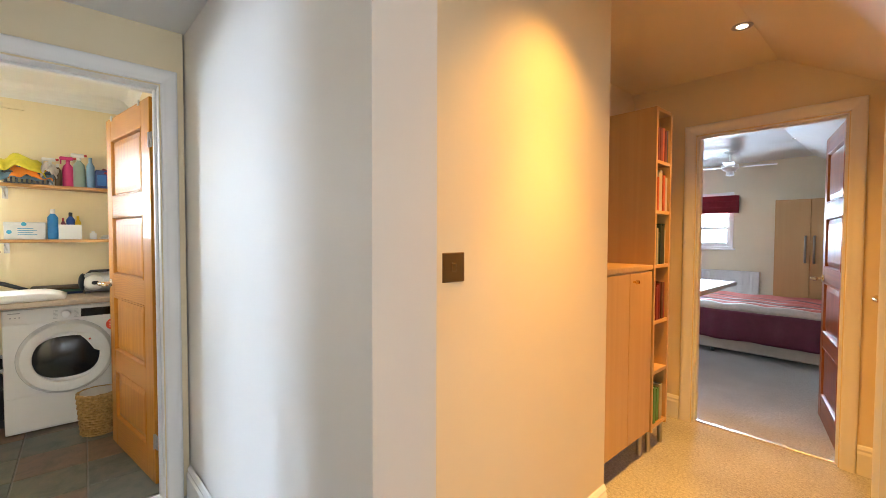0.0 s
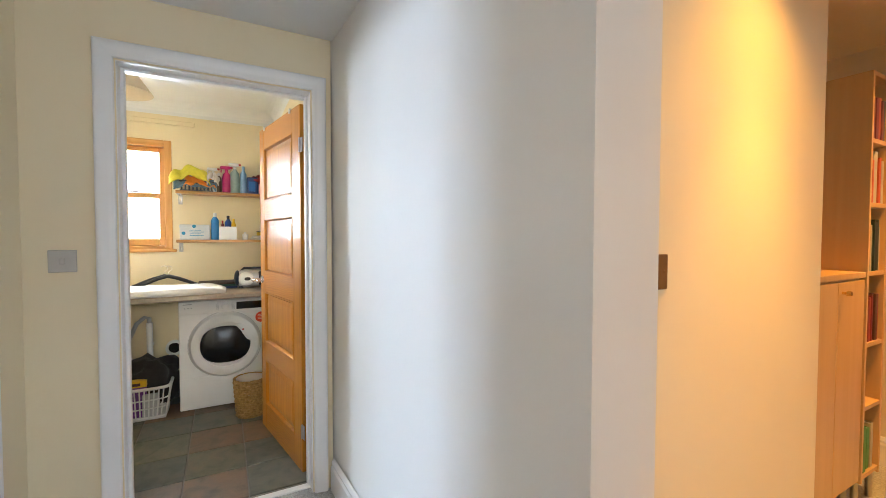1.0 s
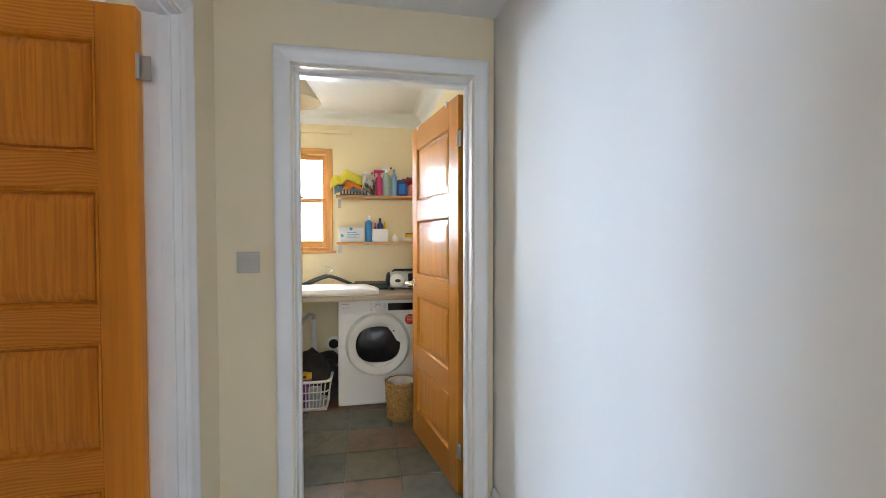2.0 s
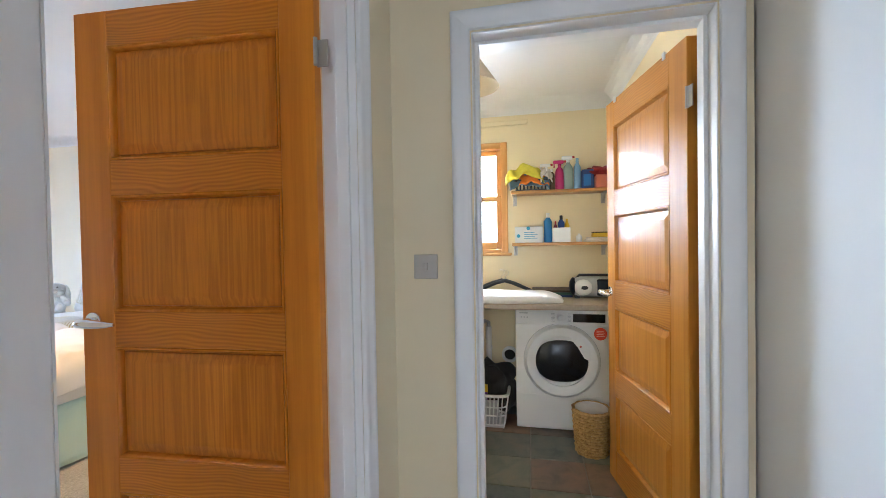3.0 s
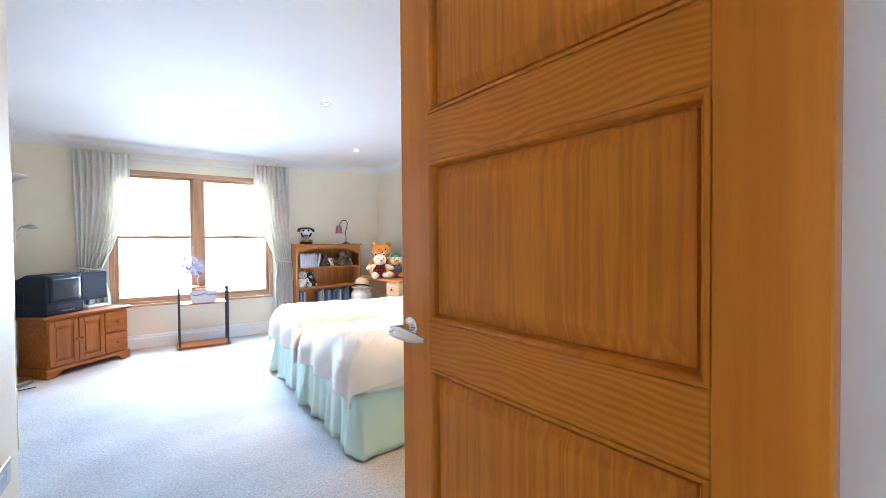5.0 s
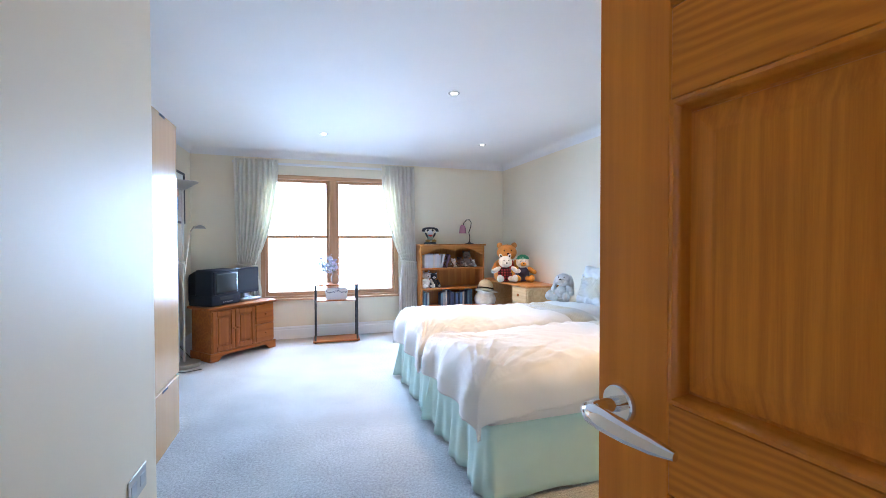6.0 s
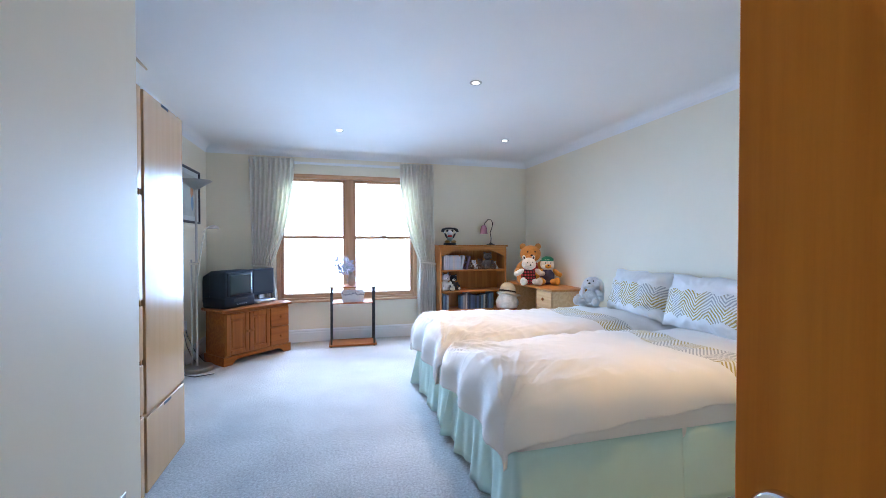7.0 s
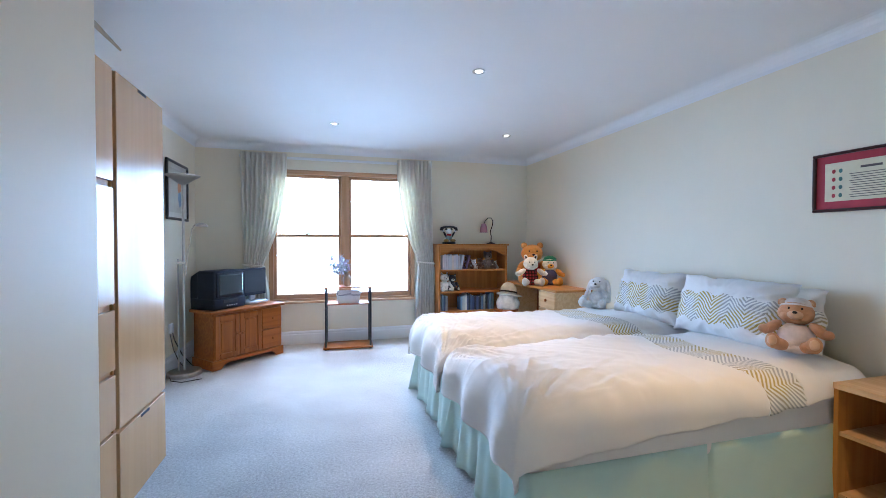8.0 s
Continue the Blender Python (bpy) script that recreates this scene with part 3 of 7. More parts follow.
def panel_door(name, x, y, rz, w, mats, label, lever, metal, plate=0.0, height=1.975, stiles=(0.095, 0.095), cuts=((0.165, 0.515), (0.615, 0.965), (1.07, 1.415), (1.52, 1.865)), hinges=(0.19, 1.72)):
    """A four-panel door, hinged at its local origin, lying along local +x, with its faces at y = 0 and y = -0.04."""
    up, level, field = mats
    root = thing(name, x, y, 0.008, rz, label, "door", "panelled doors", "structure")
    t, (st, lock) = 0.04, stiles
    levels = [0.0] + [z for cut in cuts for z in cut] + [height]
    rails = list(zip(levels[::2], levels[1::2]))
    part("stile", bx(0, st, -t, 0, 0, height, bevel=0.002), up, root)
    part("stile", bx(w - lock, w, -t, 0, 0, height, bevel=0.002), up, root)
    for z0, z1 in rails:
        part("rail", bx(st, w - lock, -t + 0.0006, -0.0006, z0, z1, bevel=0.0015), level, root)
    for (_, z0), (z1, _) in zip(rails, rails[1:]):
        bead = bmesh.new()
        for face, s in ((-0.0006, -1), (-t + 0.0006, 1)):
            rings = []
            for inset, depth in ((0, 0.0), (0.0012, -0.0022), (0.006, -0.0030), (0.0095, 0.0005), (0.0105, 0.008), (0.0125, 0.0155), (0.0135, 0.0165)):
                yv = face + s * depth
                rings.append([bead.verts.new(c) for c in ((st + inset, yv, z0 + inset), (w - lock - inset, yv, z0 + inset), (w - lock - inset, yv, z1 - inset), (st + inset, yv, z1 - inset))])
            for a, b in zip(rings, rings[1:]):
                for k in range(4):
                    bead.faces.new((a[k], a[(k + 1) % 4], b[(k + 1) % 4], b[k]))
        part("panel_bead", bead, bead_wood if up is pine_v else up, root, "glossy moulded bead", smooth=40)
        bm = bmesh.new()
        for face, s in ((-0.0006, -1), (-t + 0.0006, 1)):
            rings = []
            for inset, depth in ((0.013, 0.0165), (0.0165, 0.0168), (0.0185, 0.0115), (0.046, 0.0052), (0.050, 0.0048)):
                yv = face + s * depth
                rings.append([bm.verts.new(c) for c in ((st + inset, yv, z0 + inset), (w - lock - inset, yv, z0 + inset), (w - lock - inset, yv, z1 - inset), (st + inset, yv, z1 - inset))])
            for a, b in zip(rings, rings[1:]):
                for k in range(4):
                    bm.faces.new((a[k], a[(k + 1) % 4], b[(k + 1) % 4], b[k]))
            bm.faces.new(rings[-1])
        part("panel", bm, field, root)
    for s, y0 in ((1, 0.0), (-1, -t)):
        handle = bmesh.new()
        lathe(handle, [(0.0255, 0), (0.0255, 0.006), (0.023, 0.009), (0.0, 0.0095)], 28)
        tube(handle, [(0, 0, 0.008), (0, 0, 0.03)], [0.0105, 0.009], 16)
        pts = [(0, 0, 0.03), (0, 0, 0.044), (-0.004, 0, 0.056), (-0.015, 0.0005, 0.061), (-0.038, 0.0, 0.060), (-0.068, -0.002, 0.057), (-0.098, -0.003, 0.053), (-0.122, -0.003, 0.050)]
        tube(handle, pts, [0.009, 0.0095, 0.0110, 0.0125, 0.0135, 0.0125, 0.010, 0.005], 16)
        for v in handle.verts:
            c = v.co
            v.co = (w - 0.042 + c.x, y0 + s * c.z, lever + c.y)
        part("lever_handle", handle, metal, root, "curved lever handle on a round rose", smooth=40)
    for z in hinges:
        bm = bmesh.new()
        tube(bm, [(-0.006, 0.004, z), (-0.006, 0.004, z + 0.075)], 0.006, 10)
        box(bm, -0.036, -0.003, plate - 0.0015, plate + 0.0025, z, z + 0.075, bevel=0.001)
        part("hinge", bm, satin, root, "satin steel butt hinge", smooth=40)
    return root


door_1 = panel_door("door_1", -2.1183, -0.076, -86.6, 0.773, (pine_v, pine_h, pine_panel), "orange pine four-panel door standing open into the bedroom", 1.045, chrome, plate=-0.011, stiles=(0.105, 0.113), cuts=((0.19, 0.518), (0.625, 0.964), (1.071, 1.423), (1.528, 1.870)), hinges=(0.19, 1.757))
door_2 = panel_door("door_2", -2.675, 1.046, 190.76, 0.750, (gold_v, gold_h, gold_panel), "glossy golden pine four-panel door open into the laundry", 0.99, chrome, stiles=(0.123, 0.092), cuts=((0.165, 0.46), (0.582, 0.912), (1.044, 1.389), (1.508, 1.846)))
door_3 = panel_door("door_3", -0.395, 4.075, 103.0, 0.732, (red_v, red_h, red_v), "reddish pine four-panel door standing open", 0.99, brass)
door_4 = panel_door("door_4", -0.192, 3.015, 90.0, 0.71, (gold_v, gold_h, gold_panel), "closed golden pine passage door with a brass lever", 0.99, brass)
hook = bmesh.new()
for hx in (0.14, 0.62):
    box(hook, hx, hx + 0.02, 0.0, 0.006, 1.955, 1.985, bevel=0.002)
    box(hook, hx, hx + 0.02, -0.042, 0.006, 1.9755, 1.979)
part("over_door_hook", hook, white_plastic, door_2, "small white over-door hooks")


def sash_window(name, axis, face, out, a0, a1, z0, z1, lights, mats, label, meet):
    """Timber sash window: an outer frame in the wall's plane, lights side by side, each with two sashes. face is the room face; out the way to the outside."""
    up, level = mats
    root = thing(name, 0, 0, 0, 0, label, "window", "windows", "structure")

    def bit(nm, a, b, d0, d1, lo, hi, m, bev=0.004, parent=root):
        f0, f1 = sorted((face + out * d0, face + out * d1))
        return part(nm, bx(*((a, b, f0, f1) if axis == "x" else (f0, f1, a, b)), lo, hi, bevel=bev), m, parent)

    fw = 0.05
    bit("window_frame", a0, a0 + fw, -0.012, 0.11, z0, z1, up)
    bit("window_frame", a1 - fw, a1, -0.012, 0.11, z0, z1, up)
    bit("window_frame", a0 + fw, a1 - fw, -0.012, 0.11, z1 - fw, z1, level)
    bit("window_frame", a0 + fw, a1 - fw, -0.012, 0.11, z0, z0 + 0.03, level)
    span = (a1 - a0 - 2 * fw) / lights
    for k in range(lights):
        l0, l1 = a0 + fw + k * span, a0 + fw + (k + 1) * span
        if k:
            bit("mullion", l0 - 0.045, l0 + 0.045, -0.008, 0.10, z0 + 0.03, z1 - fw, up)
        l0, l1 = l0 + (0.045 if k else 0), l1 - (0.045 if k < lights - 1 else 0)
        for lo, hi, d in ((z0 + 0.03, meet + 0.02, 0.02), (meet - 0.02, z1 - fw, 0.055)):
            sash = bit("sash", l0, l0 + 0.038, d, d + 0.035, lo, hi, up)
            bit("stile", l1 - 0.038, l1, d, d + 0.035, lo, hi, up, parent=sash)
            bit("rail", l0 + 0.038, l1 - 0.038, d, d + 0.035, lo, lo + (0.055 if lo < meet - 0.1 else 0.036), level, parent=sash)
            bit("rail", l0 + 0.038, l1 - 0.038, d, d + 0.035, hi - 0.036, hi, level, parent=sash)
            pane = bit("pane", l0 + 0.036, l1 - 0.036, d + 0.015, d + 0.019, lo + 0.034, hi - 0.034, glass, 0, parent=sash)
            pane.visible_shadow = False
        c = (l0 + l1) / 2
        bit("sash_fastener", c - 0.03, c + 0.03, 0.0, 0.03, meet + 0.021, meet + 0.036, satin, 0.004)
    return root


sash_window("window_1", "x", -6.085, -1, -2.87, -1.08, 0.53, 2.14, 2, (window_wood, window_wood_x), "stained timber double sash window, bright daylight outside", 1.335)
tagged(part("window_sill", bx(-2.93, -1.02, -6.13, -6.035, 0.505, 0.532, bevel=0.006, seg=2), window_wood_x), "stained timber window board", "window sill", kind="structure")
sash_window("window_2", "y", -4.27, -1, -0.15, 0.335, 1.18, 2.03, 1, (window_gold, window_gold_y), "golden pine sash window with bright panes", 1.60)
tagged(part("window_sill", bx(-4.32, -4.235, -0.19, 0.362, 1.16, 1.182, bevel=0.005), window_gold_y), "golden pine window board", "window sill", kind="structure")
sash_window("window_3", "x", 8.0, 1, -2.6, -1.87, 1.12, 1.95, 1, (gloss_white, gloss_white), "small white sash window", 1.42)
tagged(part("window_sill", bx(-2.65, -1.84, 7.95, 8.02, 1.095, 1.122, bevel=0.005), gloss_white), "white painted window board", "window sill", kind="structure")
# unseen window, invented to go with the landing fill lamp
sash_window("added_window", "y", 1.9, 1, 0.25, 1.25, 1.0, 2.2, 1, (gloss_white, gloss_white), "unseen white sash window added in front of the landing fill lamp", 1.65)

# slate floor
for ix in range(7):
    for iy in range(5):
        x1, y0 = -2.605 - 0.3 * ix, -0.405 + 0.297 * iy
        xa, xb, ya, yb = max(-4.27, x1 - 0.3) + 0.003, min(x1, LX - 0.085) - 0.003, max(-0.24, y0) + 0.003, min(y0 + 0.297, 1.1) - 0.003
        if xb - xa < 0.03 or yb - ya < 0.03:
            continue
        bm = bx(-(xb - xa) / 2, (xb - xa) / 2, -(yb - ya) / 2, (yb - ya) / 2, -0.012, 0.0, bevel=0.0025)
        tile = part("tile", bm, slate, laundry_floor)
        tile.matrix_world = pose((xa + xb) / 2, (ya + yb) / 2, 0.0)


def downlight(x, y, z):
    root = thing("downlight", x, y, z, 0, "small round recessed ceiling downlight, switched on", "downlight", "ceiling downlights")
    part("trim_ring", lathe(bmesh.new(), [(0.034, -0.001), (0.046, -0.001), (0.046, -0.004), (0.040, -0.006), (0.034, -0.003)], 28), satin, root, "satin metal ring")
    part("lamp", lathe(bmesh.new(), [(0.033, -0.0005), (0.033, -0.002), (0.02, -0.0035), (0.001, -0.004)], 24), bulb_m, root, "bright glowing lamp")
    return root


for sx, sy in SPOTS_HALL:
    downlight(sx, sy, PASS_CEIL)
for sx, sy in SPOTS_BED:
    downlight(sx, sy, BED_CEIL)


def wall_switch(x, y, z, rz, metal, label):
    """A flush plate: local x is along the wall, -y out of it."""
    root = thing("light_switch", x, y, z, rz, label, "light switch")
    part("plate", bx(-0.043, 0.043, -0.005, 0, -0.043, 0.043, bevel=0.002), metal, root)
    part("rocker", bx(-0.008, 0.008, -0.0085, -0.004, -0.013, 0.013, bevel=0.0015), metal, root, "small rocker")
    for s in (-0.03, 0.03):
        bm = tube(bmesh.new(), [(s, -0.0045, 0), (s, -0.0062, 0)], 0.0035, 10)
        part("screw", bm, metal, root)
    return root


wall_switch(LX, 0.137, 1.187, 90, satin, "satin nickel light switch plate on the cream wall")
wall_switch(-1.0235, 1.592, 1.2, 88.5, bronze, "bronzed light switch plate on the passage wall")
socket = thing("wall_socket", -1.12, -1.985, 0.45, -90, "grey metal socket plate on the off-white wall", "socket")
part("plate", bx(-0.073, 0.073, -0.005, 0, -0.043, 0.043, bevel=0.002), satin, socket)
for s in (-0.035, 0.035):
    part("insert", bx(s - 0.02, s + 0.02, -0.0062, -0.004, -0.02, 0.02, bevel=0.002), grey_plastic, socket)


# ---- soft goods ----
def soft_sheet(nu, nv, place, thickness, materials, pick=None, name="", parent=None, label="", spans=None):
    """A cloth: place(u, v) gives each point, u and v from 0 to 1; spans are its unrolled lengths."""
    bm = bmesh.new()
    lay = bm.loops.layers.uv.new("cloth") if spans else None
    grid = [[bm.verts.new(place(i / nu, j / nv)) for j in range(nv + 1)] for i in range(nu + 1)]
    for i in range(nu):
        for j in range(nv):
            which = pick((i + 0.5) / nu, (j + 0.5) / nv) if pick else 0
            if which >= 0:
                f = bm.faces.new((grid[i][j], grid[i + 1][j], grid[i + 1][j + 1], grid[i][j + 1]))
                f.material_index = which
                if spans:
                    for corner, (p, q) in zip(f.loops, ((i, j), (i + 1, j), (i + 1, j + 1), (i, j + 1))):
                        corner[lay].uv = (p / nu * spans[0], q / nv * spans[1])
    for row in grid:
        for vert in row:
            if not vert.link_faces:
                bm.verts.remove(vert)
    ob = part(name, bm, materials, parent, label, smooth=75)
    if thickness:
        s = ob.modifiers.new("thick", "SOLIDIFY")
        s.thickness, s.offset = thickness, -1
    return ob


def fold_over(a, limit, r):
    """Carries an unrolled length over an edge at limit: place and drop."""
    if a <= limit - r:
        return a, 0.0
    q = a - (limit - r)
    arc = r * math.pi / 2
    if q < arc:
        return limit - r + r * math.sin(q / r), r * (1 - math.cos(q / r))
    return limit + 0.012 * min(1, (q - arc) / 0.2), r + (q - arc)


def duvet(name, y0, y1, label, seed, sides):
    """Spread over a bed whose head is at x = -4.42 and foot at -2.5; sides: overhang at (y0, y1)."""
    head, foot, top = -4.40, -2.47, 0.555
    mid, half = (y0 + y1) / 2, (y1 - y0) / 2 + 0.022
    run = 2.13
    nu, nv = 250, 160

    def crease(a, b, c):
        return max(0.0, 1 - 2.9 * abs(noise.noise((a, b, c)))) ** 1.6

    def place(u, v):
        x, dx = fold_over(u * run, foot - head + 0.03, 0.11)
        w = (v * 2 - 1)
        reach = half + (sides[1] * (0.05 + 1.1 * u) if w > 0 else sides[0])
        y, dy = fold_over(abs(w) * reach, half, 0.085)
        y *= 1 if w > 0 else -1
        drop = max(dx, dy) + 0.25 * min(dx, dy)
        n1 = noise.noise((x * 1.5 + seed, y * 1.7, seed)) * 0.03
        n2 = noise.noise((x * 9, y * 9, seed)) * 0.0025
        for side in (1, -1):
            cx, cy = foot - head - x + 0.02, half * side - y
            far, angle = math.hypot(cx, cy), math.atan2(cy * side, cx)
            gather = noise.noise((angle * 9.0 + seed, far * 2.2, side)) + 0.6 * noise.noise((angle * 20.0, far * 3.0 + seed, side))
            n2 += gather * 0.030 * math.exp(-far / 0.38) * min(1, far / 0.1)
        edge = min(1, max(0, (abs(y) / half - 0.5) / 0.3)) + min(1, max(0, (x - 1.45) / 0.3))
        n2 += edge * 0.013 * (noise.noise((x * 8 + y * 3 + seed, y * 2.5, 7)) + 0.5 * noise.noise((x * 15 - y * 4, y * 9 + seed, 3)))
        # long pulls running off the foot, shorter ones across the hanging side, soft diagonals between
        foot_way = min(1, max(0, (x - 1.2) / 0.55))
        side_way = min(1, max(0, (abs(y) / half - 0.45) / 0.4))
        n2 += 0.010 * foot_way * (crease(y * 6.5 + 0.8 * x + seed, x * 1.3, seed) - 0.3)
        n2 += 0.005 * foot_way * (crease(y * 13 - 1.1 * x, x * 2.2 + seed, 2.0) - 0.3)
        n2 += 0.010 * side_way * (crease(x * 5 + 1.4 * abs(y) + seed, y * 1.6, 4.0) - 0.3)
        n2 += 0.0035 * (crease((x + 0.6 * y) * 3.6, (y - 0.4 * x) * 1.5, seed + 9) - 0.3)
        n2 += 0.0016 * (crease((x - y) * 8, (x + y) * 3.0, seed + 3) - 0.3)
        crown = 0.085 * (1 - min(1, abs(w)) ** 3.5) * (0.85 + 0.15 * min(1, u * 6))
        hang = min(1.0, drop / 0.12)
        wave = hang * (0.007 if dy > dx else 0.022) * math.sin((x if dy > dx else y) * 17 + seed + 2 * noise.noise((x * 2, y * 2, 5)))
        z = top - drop + (crown + n1 + n2) * (1 - 0.6 * hang) + 0.02
        px, py = head + x, mid + y
        if dx >= dy:
            px += wave + hang * 0.02
        else:
            py += wave * (1 if w > 0 else -1)
        return (px, py, max(0.3, z))

    def pick(u, v):
        slant = u + 0.02 * math.sin(v * 9)
        return 1 if 0.225 < slant < 0.335 else 0

    root = thing(name, 0, 0, 0, 0, label, "duvet", "bed covers")
    soft_sheet(nu, nv, place, 0.035, [cotton_white], lambda u, v: 0 if not pick(u, v) else -1, "cover", root, spans=(run, 1.25))
    soft_sheet(nu, nv, place, 0.004, [band], lambda u, v: 0 if pick(u, v) else -1, "embroidered_band", root, "gold and grey embroidered band", spans=(run, 1.25))
    return root


def pillow(x, y, z, rx, rz, w, h, label):
    """A plump pillow leaning on the wall; local x is its width, z its height."""
    nu, nv = 44, 64
    bm = bmesh.new()
    lay = bm.loops.layers.uv.new("cloth")
    for s in (1, -1):
        grid = []
        for i in range(nu + 1):
            row = []
            for j in range(nv + 1):
                a, b = i / nu * 2 - 1, j / nv * 2 - 1
                puff = 0.10 * (max(0, 1 - a ** 4) * max(0, 1 - b ** 4)) ** 0.7
                puff += 0.016 * noise.noise((a * 3, b * 4, s + x)) * (1 - max(abs(a), abs(b)) ** 4)
                pinch = 1 - 0.05 * (1 - b * b) * a * a - 0.02 * abs(b)
                rim = max(abs(a), abs(b)) ** 3
                sway = 0.022 * rim * noise.noise((a * 2.2 + x, b * 3.1 + y * 3, 1.7))
                puff += 0.007 * (1 - abs(noise.noise((a * 4 + b * 2, b * 5 - a, s + y * 2)))) ** 6
                pull = max(abs(a), abs(b)) ** 2 * (1 - max(abs(a), abs(b)) ** 8)
                puff += 0.022 * pull * max(0.0, 1 - 2.4 * abs(noise.noise((math.atan2(a, b) * 4.5, y * 5, s)))) ** 2
                row.append(bm.verts.new((b * w / 2 * (1 - 0.05 * (1 - a * a)) + sway, -s * puff * (1 if rim < 0.99 else 0) + sway * 0.8, (a * pinch * 0.5 + 0.5) * h + sway)))
            grid.append(row)
        for i in range(nu):
            for j in range(nv):
                f = bm.faces.new((grid[i][j], grid[i + 1][j], grid[i + 1][j + 1], grid[i][j + 1]))
                for corner, (p, q) in zip(f.loops, ((i, j), (i + 1, j), (i + 1, j + 1), (i, j + 1))):
                    corner[lay].uv = (p / nu * h, q / nv * w)
                a = (i + 0.5) / nu
                f.material_index = 1 if s == 1 and 0.22 < a + 0.03 * math.sin(j * 0.5) < 0.68 else 0
    bmesh.ops.remove_doubles(bm, verts=bm.verts, dist=0.0004)
    ob = part("pillow", bm, [cotton_white, band], None, "", smooth=80)
    ob.matrix_world = pose(x, y, z, rx, 0, rz)
    return tagged(ob, label, "pillow", "pillows on the beds")


def divan(y0, y1, label):
    head, foot = -4.42, -2.50
    root = thing("divan_bed", (head + foot) / 2, (y0 + y1) / 2, 0, 0, label, "bed", "single divan beds")
    cx, cy = (head + foot) / 2, (y0 + y1) / 2
    part("base", bx(head - cx, foot - cx - 0.02, y0 - cy + 0.02, y1 - cy - 0.02, 0.07, 0.268, bevel=0.01), flat("divan_ticking", (0.55, 0.55, 0.5), 0.9), root)
    part("mattress", bx(head - cx, foot - cx, y0 - cy, y1 - cy, 0.27, 0.56, bevel=0.085, seg=6), cotton_white, root, "white sheeted mattress", smooth=60)
    length, width = foot - head, y1 - y0

    def valance(u, v):
        total = 2 * length + width
        s = u * total
        if s < length:
            bxv, byv, nx, ny = head + s, y0, 0, -1
        elif s < length + width:
            bxv, byv, nx, ny = foot, y0 + (s - length), 1, 0
        else:
            bxv, byv, nx, ny = foot - (s - length - width), y1, 0, 1
        side = 0.06 if nx == 0 else 1.0
        slit = 0.016 * math.exp(-(((s % (length + width)) - length * (0.5 if s < length else 0.46)) / 0.010) ** 2) if nx == 0 else 0.0
        flare = v * (0.02 + side * (0.022 * math.sin(s * 21) + 0.012 * math.sin(s * 47 + 1)))
        corner = 0.05 * v * (math.exp(-((s - length) / 0.05) ** 2) + math.exp(-((s - length - width) / 0.05) ** 2))
        out = 0.004 + flare + corner * 0.6 - slit
        return (bxv + nx * out - cx + (0.03 * v if abs(s - length) < 0.03 else 0), byv + ny * out - cy, 0.375 - v * (0.358 + 0.006 * math.sin(s * 13)))

    soft_sheet(320, 10, valance, 0.003, [mint], None, "valance", root, "pale mint green pleated valance")
    for px, py in ((0.1, 0.08), (0.1, width - 0.08), (length - 0.1, 0.08), (length - 0.1, width - 0.08)):
        part("castor", lathe(bmesh.new(), [(0.02, 0.0), (0.024, 0.01), (0.024, 0.04), (0.012, 0.05), (0.012, 0.072)], 12, (head - cx + px, y0 - cy + py, 0)), black_plastic, root)
    return root


def curtain(name, x_out, x_in, y, top, tie_z, tie_x0, tie_x1, foot_x0, foot_x1, label, pleats=9):
    """A pleated curtain gathered by a tie-back at tie_z."""
    root = thing(name, (x_out + x_in) / 2, y, 0, 0, label, "curtain", "curtains")
    cx = (x_out + x_in) / 2

    def place(u, v):
        z = top - v * (top - 0.03)
        if z > tie_z:
            k = (top - z) / (top - tie_z)
            e = k ** 2.2
            a = x_out + (tie_x0 - x_out) * k ** 1.5
            b = x_in + (tie_x1 - x_in) * e
            amp = 0.03 * (1 - 0.45 * k)
        else:
            k = (tie_z - z) / tie_z
            q = min(1, k * 3) ** 0.7
            a, b = tie_x0 + (foot_x0 - tie_x0) * q, tie_x1 + (foot_x1 - tie_x1) * q
            amp = 0.016 + 0.014 * q
        ph = u * pleats * 2 * math.pi
        head = max(0.0, 1 - (top - z) / 0.1)
        wob = 0.6 * noise.noise((u * 5, z * 1.2, cx))
        return (a + (b - a) * u - cx, amp * (1 - 0.4 * head) * math.sin(ph + wob) + 0.008 * noise.noise((u * 8, z * 3, 1)), z)

    soft_sheet(150, 46, place, 0.003, [curtain_m], None, "cloth", root)
    bm = bmesh.new()
    mid, half = (tie_x0 + tie_x1) / 2 - cx, abs(tie_x1 - tie_x0) / 2 + 0.012
    tube(bm, [(mid + half * math.cos(a), 0.045 * math.sin(a), tie_z + 0.015 * math.cos(a)) for a in [2 * math.pi * k / 24 for k in range(25)]], 0.011, 8)
    part("tie_back", bm, curtain_m, root, "twisted ivory tie-back", smooth=60)
    return root


# ---- bedroom ----
divan(-3.145, -2.165, "single divan bed with a mint green valance")
divan(-4.165, -3.185, "single divan bed with a mint green valance by the wall corner")
duvet("duvet", -3.145, -2.165, "rumpled white duvet with a gold embroidered band", 1.3, (0.06, 0.135))
duvet("duvet", -4.165, -3.185, "white duvet with a gold band on the farther bed", 6.1, (0.16, 0.05))
pillow(-4.25, -2.83, 0.620, -15, 90, 0.78, 0.42, "plump white pillow with a gold embroidered band")
pillow(-4.25, -3.54, 0.620, -16, 93, 0.66, 0.42, "plump white pillow with gold chevrons, leaning")
pillow(-4.37, -2.69, 0.630, -8, 90, 0.70, 0.38, "plain white pillow behind the embroidered one")

